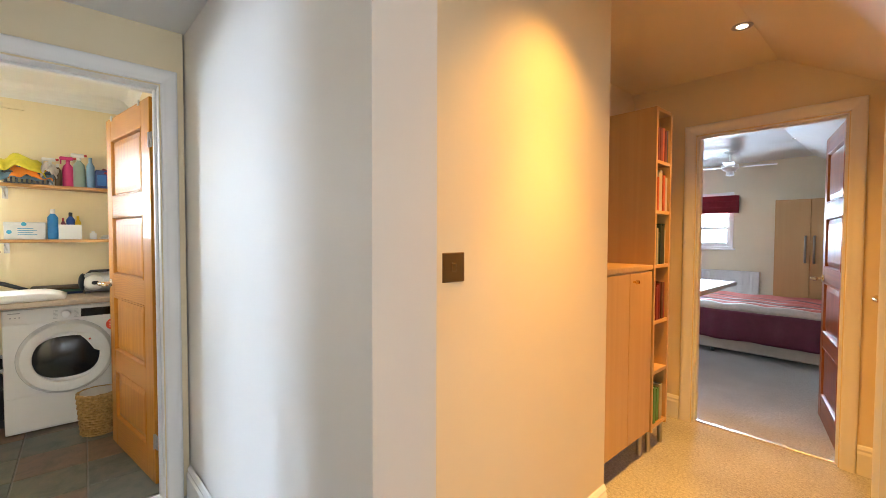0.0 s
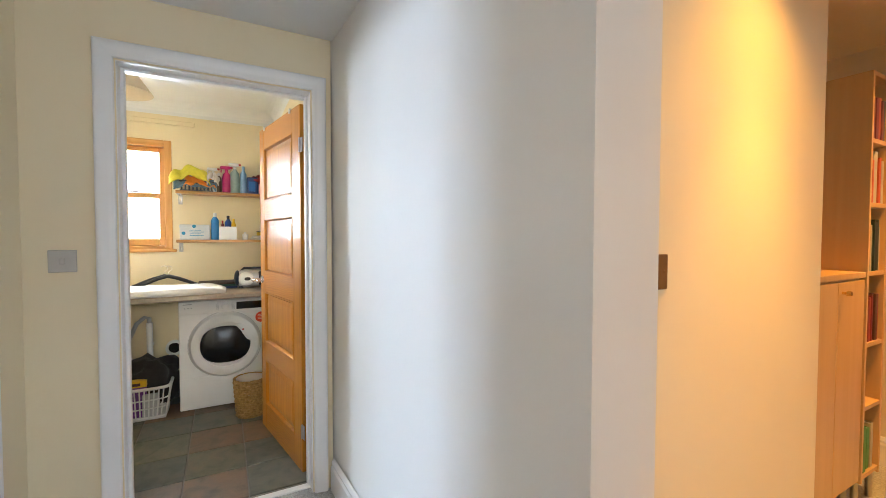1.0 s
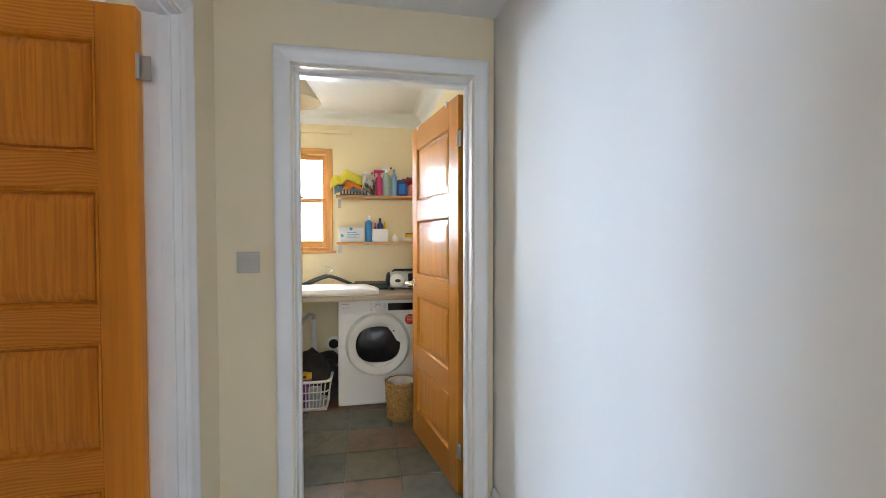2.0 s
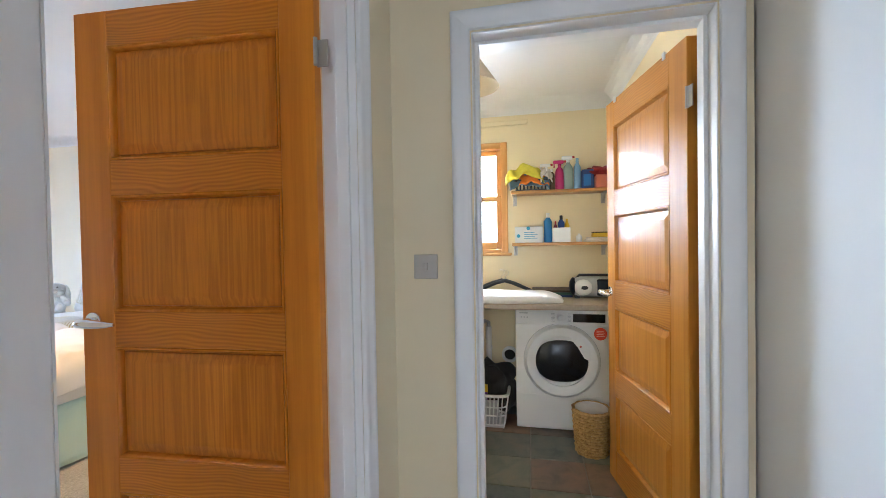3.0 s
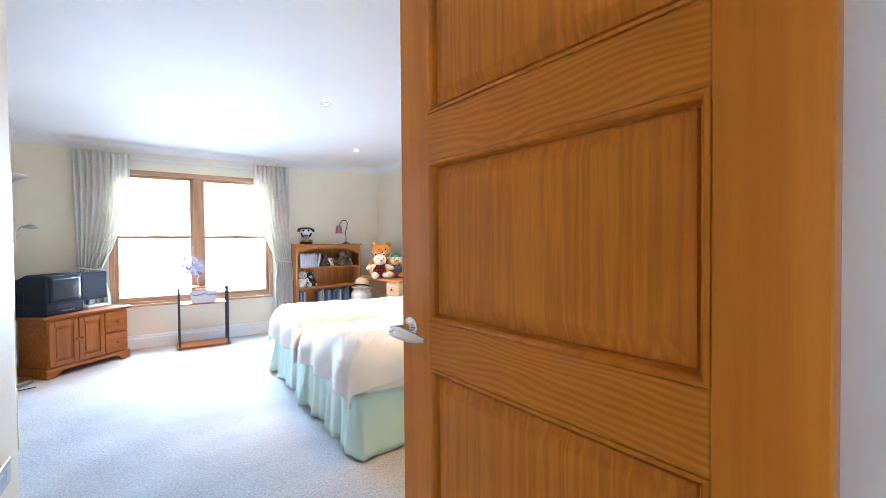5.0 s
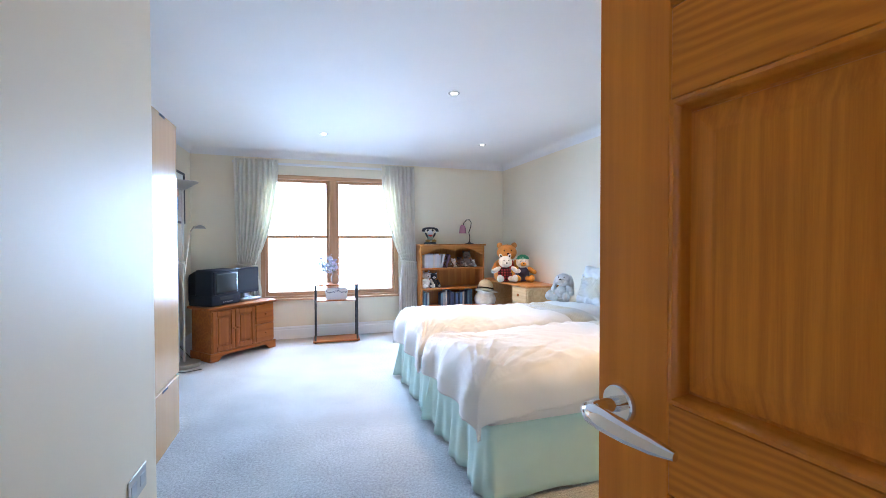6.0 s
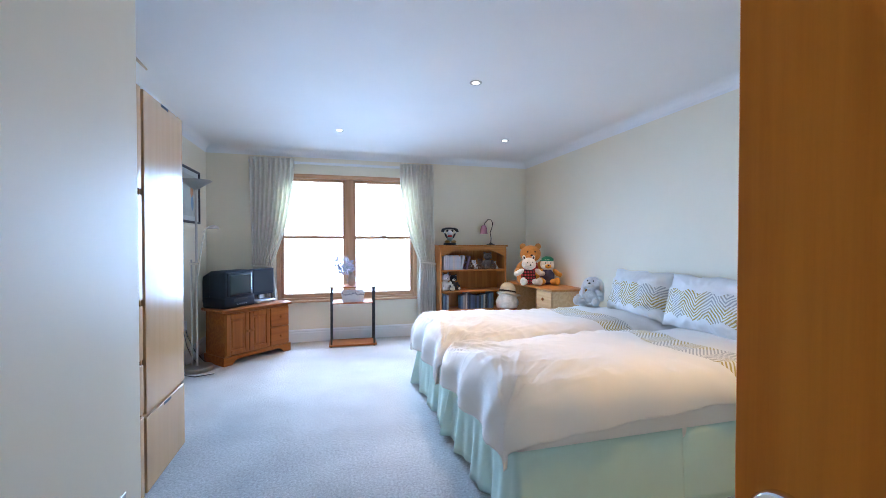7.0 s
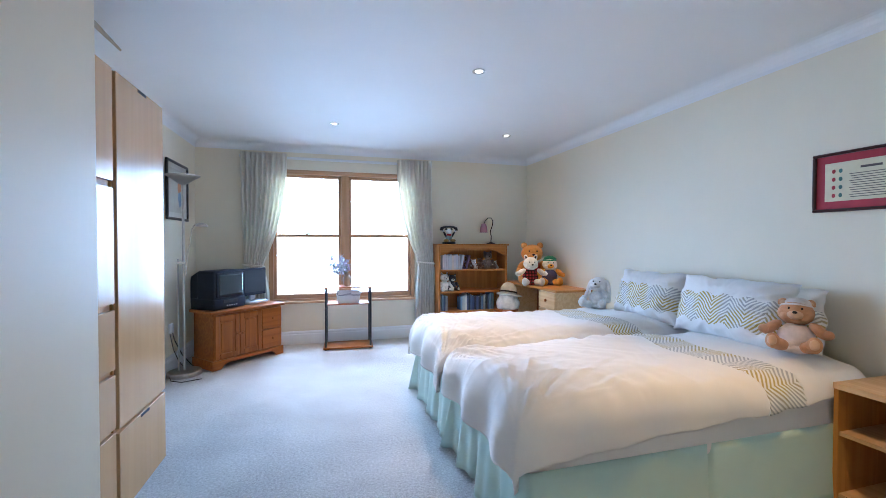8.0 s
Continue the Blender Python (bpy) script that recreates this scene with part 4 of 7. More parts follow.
tv_unit = thing("television_cabinet", -0.97, -5.44, 0, 42.5 + 180, "waxed pine television cabinet standing across the corner", "cabinet")
W2, CH = 0.40, 0.575
part("carcass", bx(-W2 + 0.02, W2 - 0.02, 0.0, 0.36, 0.075, CH - 0.03, bevel=0.003), cab_x, tv_unit)
part("top", bx(-W2 - 0.02, W2 + 0.02, -0.025, 0.38, CH - 0.028, CH, bevel=0.008, seg=2), cab_x, tv_unit, "rounded pine top")
_bm = bmesh.new()
prism(_bm, [(-W2, 0.0), (-W2 + 0.09, 0.0), (-W2 + 0.12, 0.04), (-W2 + 0.16, 0.055), (W2 - 0.16, 0.055), (W2 - 0.12, 0.04), (W2 - 0.09, 0.0), (W2, 0.0), (W2, 0.09), (-W2, 0.09)], -0.012, 0.012)
for _v in _bm.verts:
    _v.co = (_v.co.x, _v.co.z - 0.004, _v.co.y)
part("plinth", _bm, cab_x, tv_unit, "shaped bracket plinth")
for _s in (-W2, W2 - 0.02):
    part("plinth", bx(_s, _s + 0.02, 0.008, 0.36, 0.0, 0.09, bevel=0.002), cab_x, tv_unit)
for _d0, _d1, _k in ((-0.375, -0.125, 1), (-0.12, 0.125, -1)):
    leaf = part("door", bx(_d0, _d1, -0.012, -0.001, 0.105, CH - 0.045, bevel=0.002), cab_z, tv_unit)
    for _a, _b, _c, _d in ((_d0, _d0 + 0.045, 0.105, CH - 0.045), (_d1 - 0.045, _d1, 0.105, CH - 0.045), (_d0 + 0.045, _d1 - 0.045, 0.105, 0.155), (_d0 + 0.045, _d1 - 0.045, CH - 0.1, CH - 0.045)):
        part("door_frame", bx(_a, _b, -0.026, -0.0115, _c, _d, bevel=0.004), cab_z, leaf)
    part("field", bx(_d0 + 0.062, _d1 - 0.062, -0.019, -0.0115, 0.172, CH - 0.117, bevel=0.006), cab_z, leaf, "raised pine panel")
    part("knob", lathe(bmesh.new(), [(0.006, 0), (0.007, 0.01), (0.015, 0.018), (0.015, 0.026), (0.004, 0.031)], 14), cab_z, leaf, "turned pine knob", smooth=50).matrix_local = pose(_d1 - 0.022 if _k == 1 else _d0 + 0.022, -0.026, 0.33, 90)
for _z0, _z1 in ((0.105, 0.305), (0.315, CH - 0.045)):
    dr = part("drawer", bx(0.135, 0.372, -0.022, -0.001, _z0, _z1, bevel=0.004), cab_x, tv_unit)
    part("knob", lathe(bmesh.new(), [(0.006, 0), (0.007, 0.01), (0.015, 0.018), (0.015, 0.026), (0.004, 0.031)], 14), cab_z, dr, "turned pine knob", smooth=50).matrix_local = pose(0.254, -0.022, (_z0 + _z1) / 2, 90)

crt = thing("television", -0.655, -5.50, CH, 235, "small dark blue-grey tube television with a video slot", "television")
part("cabinet", bx(-0.185, 0.185, -0.16, 0.06, 0.06, 0.37, bevel=0.024, seg=3), navy_plastic, crt, smooth=50)
part("base", bx(-0.192, 0.192, -0.163, 0.13, 0.0, 0.108, bevel=0.016, seg=3), navy_plastic, crt, "video recorder base", smooth=50)
_bm = bmesh.new()
for _k, (_y, _w, _z0, _z1) in enumerate(((0.055, 0.178, 0.02, 0.355), (0.16, 0.155, 0.03, 0.31), (0.22, 0.11, 0.05, 0.25))):
    for _x, _z in ((-_w, _z0), (_w, _z0), (_w, _z1), (-_w, _z1)):
        _bm.verts.new((_x, _y, _z))
_bm.verts.ensure_lookup_table()
for _k in (0, 4):
    for _i in range(4):
        _bm.faces.new([_bm.verts[q] for q in (_k + _i, _k + (_i + 1) % 4, _k + 4 + (_i + 1) % 4, _k + 4 + _i)])
_bm.faces.new([_bm.verts[q] for q in (8, 9, 10, 11)])
part("back", _bm, navy_plastic, crt)
_bm = bmesh.new()
box(_bm, -0.165, 0.165, -0.168, -0.155, 0.115, 0.35, bevel=0.012, seg=2)
part("bezel", _bm, navy_plastic, crt, "dark screen surround", smooth=50)
soft_sheet(16, 12, lambda u, v: (-0.142 + 0.284 * u, -0.1715 - 0.008 * math.sin(math.pi * u) * math.sin(math.pi * v), 0.132 + 0.2 * v), 0.003, [screen_m], None, "screen", crt, "curved dark glass screen")
part("cassette_slot", bx(-0.09, 0.09, -0.1655, -0.158, 0.06, 0.09, bevel=0.002), black_plastic, crt)
for _k in range(5):
    part("button", bx(-0.05 + 0.028 * _k, -0.034 + 0.028 * _k, -0.1665, -0.160, 0.028, 0.038, bevel=0.002), grey_plastic, crt)

crt.scale = (1.04, 1.1, 1.06)

flat_screen = thing("computer_monitor", -0.955, -5.75, CH, 232, "small flat computer monitor on a silver base", "monitor")
part("panel", bx(-0.17, 0.17, -0.02, 0.02, 0.09, 0.39, bevel=0.008), navy_plastic, flat_screen)
part("screen", bx(-0.15, 0.15, -0.0215, -0.0195, 0.125, 0.37), monitor_glass, flat_screen, "dark glossy screen")
part("neck", bx(-0.035, 0.035, 0.0, 0.04, 0.035, 0.12, bevel=0.008), silver_plastic, flat_screen)
part("base", bx(-0.15, 0.12, -0.1, 0.1, 0.0, 0.035, bevel=0.014, seg=2), silver_plastic, flat_screen, "silver plastic base", smooth=50)

lamp_x, lamp_y = -0.455, -5.13
uplighter = thing("floor_lamp", lamp_x, lamp_y, 0, 0, "chrome uplighter floor lamp with a reading arm", "floor lamp")
part("base", lathe(bmesh.new(), [(0.14, 0.0), (0.145, 0.01), (0.145, 0.035), (0.138, 0.042), (0.02, 0.046)], 36), satin, uplighter, "round brushed steel base", smooth=40)
part("pole", tube(bmesh.new(), [(0, 0, 0.04), (0, 0, 1.80)], 0.011, 14), satin, uplighter, smooth=60)
part("pole", tube(bmesh.new(), [(0.045, 0.0, 0.04), (0.045, 0.0, 1.1)], 0.008, 12), satin, uplighter, smooth=60)
part("bracket", tube(bmesh.new(), [(-0.02, 0, 1.06), (0.06, 0, 1.06)], 0.014, 12), chrome, uplighter, smooth=60)
part("bowl", lathe(bmesh.new(), [(0.012, 1.79), (0.03, 1.80), (0.10, 1.85), (0.14, 1.875), (0.145, 1.882), (0.135, 1.88), (0.02, 1.82)], 36), satin, uplighter, "shallow frosted uplighter bowl", smooth=50)
part("arm", tube(bmesh.new(), [(-0.015, 0, 0.95), (-0.03, 0, 1.1), (-0.05, 0, 1.25), (-0.07, 0, 1.38), (-0.10, 0, 1.425), (-0.13, 0, 1.43)], 0.006, 10), chrome, uplighter, "bent chrome reading arm", smooth=60)
part("lamp_head", lathe(bmesh.new(), [(0.05, 1.405), (0.052, 1.41), (0.035, 1.432), (0.008, 1.442)], 20, (-0.155, 0, 0)), satin, uplighter, "small metal reading shade", smooth=50)
part("cable", tube(bmesh.new(), [(0.1, 0.08, 0.02), (0.05, 0.2, 0.012), (-0.05, 0.26, 0.01), (-0.2, 0.2, 0.01)], 0.004, 8), black_plastic, uplighter)


cable = thing("power_cable", -0.42, -5.28, 0, 0, "black power cable looped on the carpet beside the cabinet", "cable")
part("lead", tube(bmesh.new(), [(0.12, 0.02, 0.46), (0.10, -0.02, 0.30), (0.05, -0.07, 0.14), (-0.03, -0.08, 0.03), (-0.10, -0.02, 0.006), (-0.09, 0.06, 0.006), (-0.01, 0.07, 0.006), (0.04, 0.01, 0.010), (0.0, -0.05, 0.014), (-0.07, -0.04, 0.014), (-0.12, 0.04, 0.006)], 0.005, 8), black_plastic, cable, smooth=60)
part("lead", tube(bmesh.new(), [(0.12, 0.05, 0.40), (0.09, 0.04, 0.22), (0.06, 0.0, 0.10), (0.02, -0.03, 0.02), (0.05, 0.06, 0.006), (-0.04, 0.10, 0.006)], 0.004, 8), black_plastic, cable, smooth=60)
part("plug_top", bx(0.095, 0.126, 0.005, 0.065, 0.38, 0.47, bevel=0.006), white_plastic, cable, "white wall plug")


def framed(name, x, y, z, rz, w, h, rim, rim_m, mount_m, paper_m, mount, label, drawn):
    """A framed picture on a wall: local x along the wall, -y out of it."""
    root = thing(name, x, y, z, rz, label, "picture")
    for a, b, c, d in ((-w / 2, w / 2, h / 2 - rim, h / 2), (-w / 2, w / 2, -h / 2, -h / 2 + rim), (-w / 2, -w / 2 + rim, -h / 2 + rim, h / 2 - rim), (w / 2 - rim, w / 2, -h / 2 + rim, h / 2 - rim)):
        part("frame_rail", bx(a, b, -0.025, -0.001, c, d, bevel=0.004), rim_m, root)
    part("mount", bx(-w / 2 + rim, w / 2 - rim, -0.010, -0.002, -h / 2 + rim, h / 2 - rim), mount_m, root)
    part("sheet", bx(-w / 2 + rim + mount, w / 2 - rim - mount, -0.0125, -0.0095, -h / 2 + rim + mount, h / 2 - rim - mount), paper_m, root)
    drawn(root)
    return root


def cert_marks(root):
    ink = flat("grey_ink", (0.12, 0.1, 0.09), 0.8)
    for k in range(11):
        wd = 0.19 - 0.02 * ((k * 7) % 3)
        part("text_bar", bx(-0.03 - wd / 4, -0.03 + wd / 1.5, -0.0138, -0.0122, 0.035 - 0.0125 * k, 0.0385 - 0.0125 * k), ink, root)
    part("title_bar", bx(-0.03, 0.06, -0.0138, -0.0122, 0.062, 0.074), ink, root)
    for k in range(4):
        part("shield", blob(bmesh.new(), (-0.15, -0.0125, 0.06 - 0.045 * k), (0.009, 0.0015, 0.012)), flat("shield_red", (0.4, 0.04, 0.05), 0.7), root)
        part("shield", blob(bmesh.new(), (-0.118, -0.0125, 0.06 - 0.045 * k), (0.009, 0.0015, 0.012)), flat("shield_green", (0.08, 0.18, 0.16), 0.7), root)
    part("wax_seal", lathe(bmesh.new(), [(0.022, 0), (0.022, 0.003), (0.012, 0.004)], 18), flat("shield_red", (0.4, 0.04, 0.05), 0.7), root, "red wax seal").matrix_local = pose(0.1, -0.0122, -0.082, 90)


framed("framed_certificate", -4.506, -2.23, 1.60, 90, 0.50, 0.33, 0.016, flat("dark_mahogany", (0.05, 0.015, 0.012), 0.3), flat("crimson_mount", (0.36, 0.04, 0.06), 0.8), flat("parchment", (0.72, 0.66, 0.48), 0.85), 0.042, "framed certificate with a crimson mount on the wall", cert_marks)


def art_marks(root):
    part("motif", blob(bmesh.new(), (0.05, -0.0125, 0.06), (0.05, 0.001, 0.08), lump=0.3), flat("faded_orange", (0.6, 0.3, 0.16), 0.8), root)
    part("motif", blob(bmesh.new(), (0.06, -0.0125, -0.07), (0.04, 0.001, 0.09), lump=0.3), flat("faded_blue", (0.25, 0.35, 0.5), 0.8), root)


framed("framed_picture", -0.294, -5.47, 1.765, -90, 0.60, 0.58, 0.024, black_metal, flat("pale_mount", (0.62, 0.62, 0.58), 0.8), flat("sketch_paper", (0.52, 0.52, 0.47), 0.85), 0.05, "black framed picture on the pale wall", art_marks)

rail = thing("curtain_rail", -1.93, -6.03, 2.27, 0, "white curtain rail above the window", "curtain rail")
part("track", bx(-1.16, 1.16, -0.012, 0.012, -0.014, 0.014, bevel=0.003), white_plastic, rail)
for _k in (-1.0, 0.0, 1.0):
    part("bracket", bx(_k - 0.012, _k + 0.012, -0.055, -0.01, -0.01, 0.01, bevel=0.002), white_plastic, rail)
curtain("curtain", -0.79, -1.30, -5.99, 2.31, 0.98, -0.82, -1.03, -0.80, -1.10, "ivory pleated curtain tied back beside the window")
curtain("curtain", -3.08, -2.62, -5.99, 2.315, 0.99, -3.10, -2.90, -3.14, -2.86, "ivory pleated curtain tied back beside the bookcase", 8)

stand = thing("side_table", -2.0, -5.80, 0, -2, "narrow metal side table with wooden shelves", "side table")
part("bottom_shelf", bx(-0.285, 0.285, -0.16, 0.16, 0.012, 0.034, bevel=0.004), cab_x, stand, "pine bottom shelf")
part("middle_shelf", bx(-0.24, 0.24, -0.15, 0.15, 0.525, 0.537, bevel=0.002), cab_x, stand)
part("top", bx(-0.285, 0.285, -0.16, 0.16, 0.7215, 0.7325, bevel=0.003), cab_x, stand, "brown wooden top")
for _x in (-0.255, 0.255):
    for _y in (-0.13, 0.13):
        part("leg", tube(bmesh.new(), [(_x, _y, 0.0), (_x, _y, 0.7215)], 0.012, 12), black_metal, stand, "black metal leg", smooth=60)
crate = thing("white_basket", -2.0, -5.80, 0.537, -2, "white patterned storage basket on the middle shelf", "basket")
_bm = bmesh.new()
for _k, (_w, _d, _z) in enumerate(((0.12, 0.09, 0.0), (0.145, 0.11, 0.13), (0.137, 0.102, 0.13), (0.113, 0.083, 0.008))):
    for _x, _y in ((-_w, -_d), (_w, -_d), (_w, _d), (-_w, _d)):
        _bm.verts.new((_x, _y, _z))
_bm.verts.ensure_lookup_table()
for _k in (0, 4, 8):
    for _i in range(4):
        _bm.faces.new([_bm.verts[q] for q in (_k + _i, _k + (_i + 1) % 4, _k + 4 + (_i + 1) % 4, _k + 4 + _i)])
_bm.faces.new([_bm.verts[q] for q in (3, 2, 1, 0)]), _bm.faces.new([_bm.verts[q] for q in (12, 13, 14, 15)])
part("tub", _bm, white_plastic, crate)
_rng = random.Random(4)
for _k in range(16):
    part("flower_motif", blob(bmesh.new(), (-0.125 + 0.0165 * _k, 0.112, 0.105 + _rng.uniform(-0.015, 0.012)), (0.008, 0.002, 0.01), sub=1), flat("faded_violet_print", (0.22, 0.24, 0.30), 0.8), crate)
vase = thing("flower_vase", -1.985, -5.80, 0.7325, 0, "pottery jug of dried purple flowers and leaves", "vase")
part("jug", lathe(bmesh.new(), [(0.03, 0), (0.042, 0.02), (0.052, 0.06), (0.048, 0.1), (0.03, 0.125), (0.028, 0.14), (0.034, 0.155), (0.028, 0.152), (0.02, 0.12)], 24), flat("stoneware", (0.36, 0.27, 0.19), 0.4), vase, "brown stoneware jug", smooth=50)
part("handle", tube(bmesh.new(), [(0.03, 0, 0.14), (0.065, 0, 0.13), (0.07, 0, 0.09), (0.05, 0, 0.06)], 0.006, 8), flat("stoneware", (0.36, 0.27, 0.19), 0.4), vase, smooth=60)
_stems, _leaves, _petals = bmesh.new(), bmesh.new(), bmesh.new()
for _k in range(16):
    a, r, hh = _rng.uniform(0, 6.28), _rng.uniform(0.03, 0.21), _rng.uniform(0.20, 0.36)
    tip = Vector((r * math.cos(a), 0.6 * r * math.sin(a), hh))
    tube(_stems, [(0, 0, 0.12), tip * 0.6 + Vector((0, 0, 0.08)), tip], [0.002, 0.0016, 0.001], 5)
    for _j in range(10):
        p = tip * (0.62 + 0.045 * _j) + Vector((_rng.uniform(-0.025, 0.025), _rng.uniform(-0.02, 0.02), _rng.uniform(-0.01, 0.03)))
        blob(_leaves if (_k + _j) % 3 else _petals, p, (0.026, 0.003, 0.015), turn=(_rng.uniform(0, 180), _rng.uniform(0, 180), _rng.uniform(0, 360)), sub=1)
part("stem", _stems, flat("dry_stem", (0.2, 0.2, 0.12), 0.8), vase)
tagged(part("leaf", _leaves, flat("grey_green_leaf", (0.42, 0.46, 0.50), 0.7), vase, "grey-green and violet leaves"), kind="stuff")
tagged(part("petal", _petals, flat("violet_petal", (0.50, 0.46, 0.62), 0.8), vase, "violet dried petals"), kind="stuff")

# bookcase, with the pieces on it
BX0, BX1, BF, BB, BH = -4.06, -3.12, -5.77, -6.07, 1.235
shelf_unit = thing("bookcase", (BX0 + BX1) / 2, (BF + BB) / 2, 0, 0, "open pine bookcase with a curved top rail", "bookcase")
_cx, _cy = (BX0 + BX1) / 2, (BF + BB) / 2
for _x in (BX0, BX1 - 0.022):
    part("side_panel", bx(_x - _cx, _x + 0.022 - _cx, BB - _cy, BF - _cy, 0, BH - 0.02, bevel=0.002), honey_z, shelf_unit)
part("top", bx(BX0 - 0.02 - _cx, BX1 + 0.02 - _cx, BB - _cy, BF + 0.02 - _cy, BH - 0.022, BH, bevel=0.007, seg=2), honey_x, shelf_unit)
part("back_panel", bx(BX0 + 0.022 - _cx, BX1 - 0.022 - _cx, BB - _cy, BB + 0.012 - _cy, 0.06, BH - 0.022), honey_z, shelf_unit)
SHELVES = (0.10, 0.375, 0.625, 0.905)
for _z in SHELVES:
    part("shelf", bx(BX0 + 0.022 - _cx, BX1 - 0.022 - _cx, BB + 0.012 - _cy, BF - 0.004 - _cy, _z - 0.02, _z, bevel=0.002), honey_x, shelf_unit)
_bm, _pts = bmesh.new(), []
_n = 28
for _i in range(_n + 1):
    q = _i / _n
    _pts.append((BX0 + 0.022 - _cx + q * (BX1 - BX0 - 0.044), -0.035 - 0.075 * (1 - math.sin(math.pi * q)) - 0.018 * math.cos(4 * math.pi * q)))
prism(_bm, [(p, q) for p, q in _pts] + [(_pts[-1][0], 0.0), (_pts[0][0], 0.0)], BF - 0.022 - _cy, BF - 0.004 - _cy)
for _v in _bm.verts:
    _v.co = (_v.co.x, _v.co.z, BH - 0.022 + _v.co.y)
part("top_rail", _bm, honey_x, shelf_unit, "curved pine top rail")
part("plinth", bx(BX0 + 0.022 - _cx, BX1 - 0.022 - _cx, BF - 0.03 - _cy, BF - 0.01 - _cy, 0, 0.08), honey_x, shelf_unit)


def book(x, y, z, thick, high, deep, rz, tilt, colour, group):
    """Standing with its spine to local +y; local x is its thickness."""
    root = thing("book", x, y, z, rz, "standing book with a plain coloured spine", "book", group)
    root.matrix_world = pose(x, y, z, 0, tilt, rz)
    bm = bmesh.new()
    box(bm, -thick / 2, -thick / 2 + 0.002, -deep, 0, 0, high)
    box(bm, thick / 2 - 0.002, thick / 2, -deep, 0, 0, high)
    box(bm, -thick / 2 + 0.002, thick / 2 - 0.002, -0.003, 0.0015, 0, high)
    part("cover", bm, flat("book_%02d%02d%02d" % tuple(int(c * 99) for c in colour), colour, 0.55), root)
    part("pages", bx(-thick / 2 + 0.002, thick / 2 - 0.002, -deep + 0.004, -0.003, 0.003, high - 0.004), flat("book_pages", (0.7, 0.66, 0.55), 0.9), root)
    return root


_rng = random.Random(11)
_x = BX1 - 0.07
for _k in range(10):
    t = _rng.uniform(0.018, 0.03)
    book(_x, BF - 0.03, SHELVES[3], t, _rng.uniform(0.17, 0.2), 0.15, 0, 0 if _k < 9 else -12, _rng.choice([(0.55, 0.58, 0.66), (0.62, 0.60, 0.66), (0.5, 0.52, 0.58), (0.66, 0.6, 0.58)]), "books on the pine bookcase")
    _x -= t + 0.003
book(_x - 0.045, BF - 0.03, SHELVES[3], 0.02, 0.19, 0.15, 0, -16, (0.16, 0.1, 0.2), "books on the pine bookcase")
_x = BX1 - 0.06
for _k in range(26):
    t = _rng.uniform(0.015, 0.034)
    if _k not in (3, 4, 5, 6, 7, 8):
        book(_x, BF - 0.03, SHELVES[1], t, _rng.uniform(0.17, 0.215), 0.15, 0, 0, _rng.choice([(0.04, 0.06, 0.14), (0.07, 0.10, 0.2), (0.35, 0.36, 0.38), (0.02, 0.03, 0.05), (0.12, 0.2, 0.3), (0.5, 0.5, 0.48)]), "books on the pine bookcase")
    _x -= t + 0.004
    if _x < BX0 + 0.06:
        break


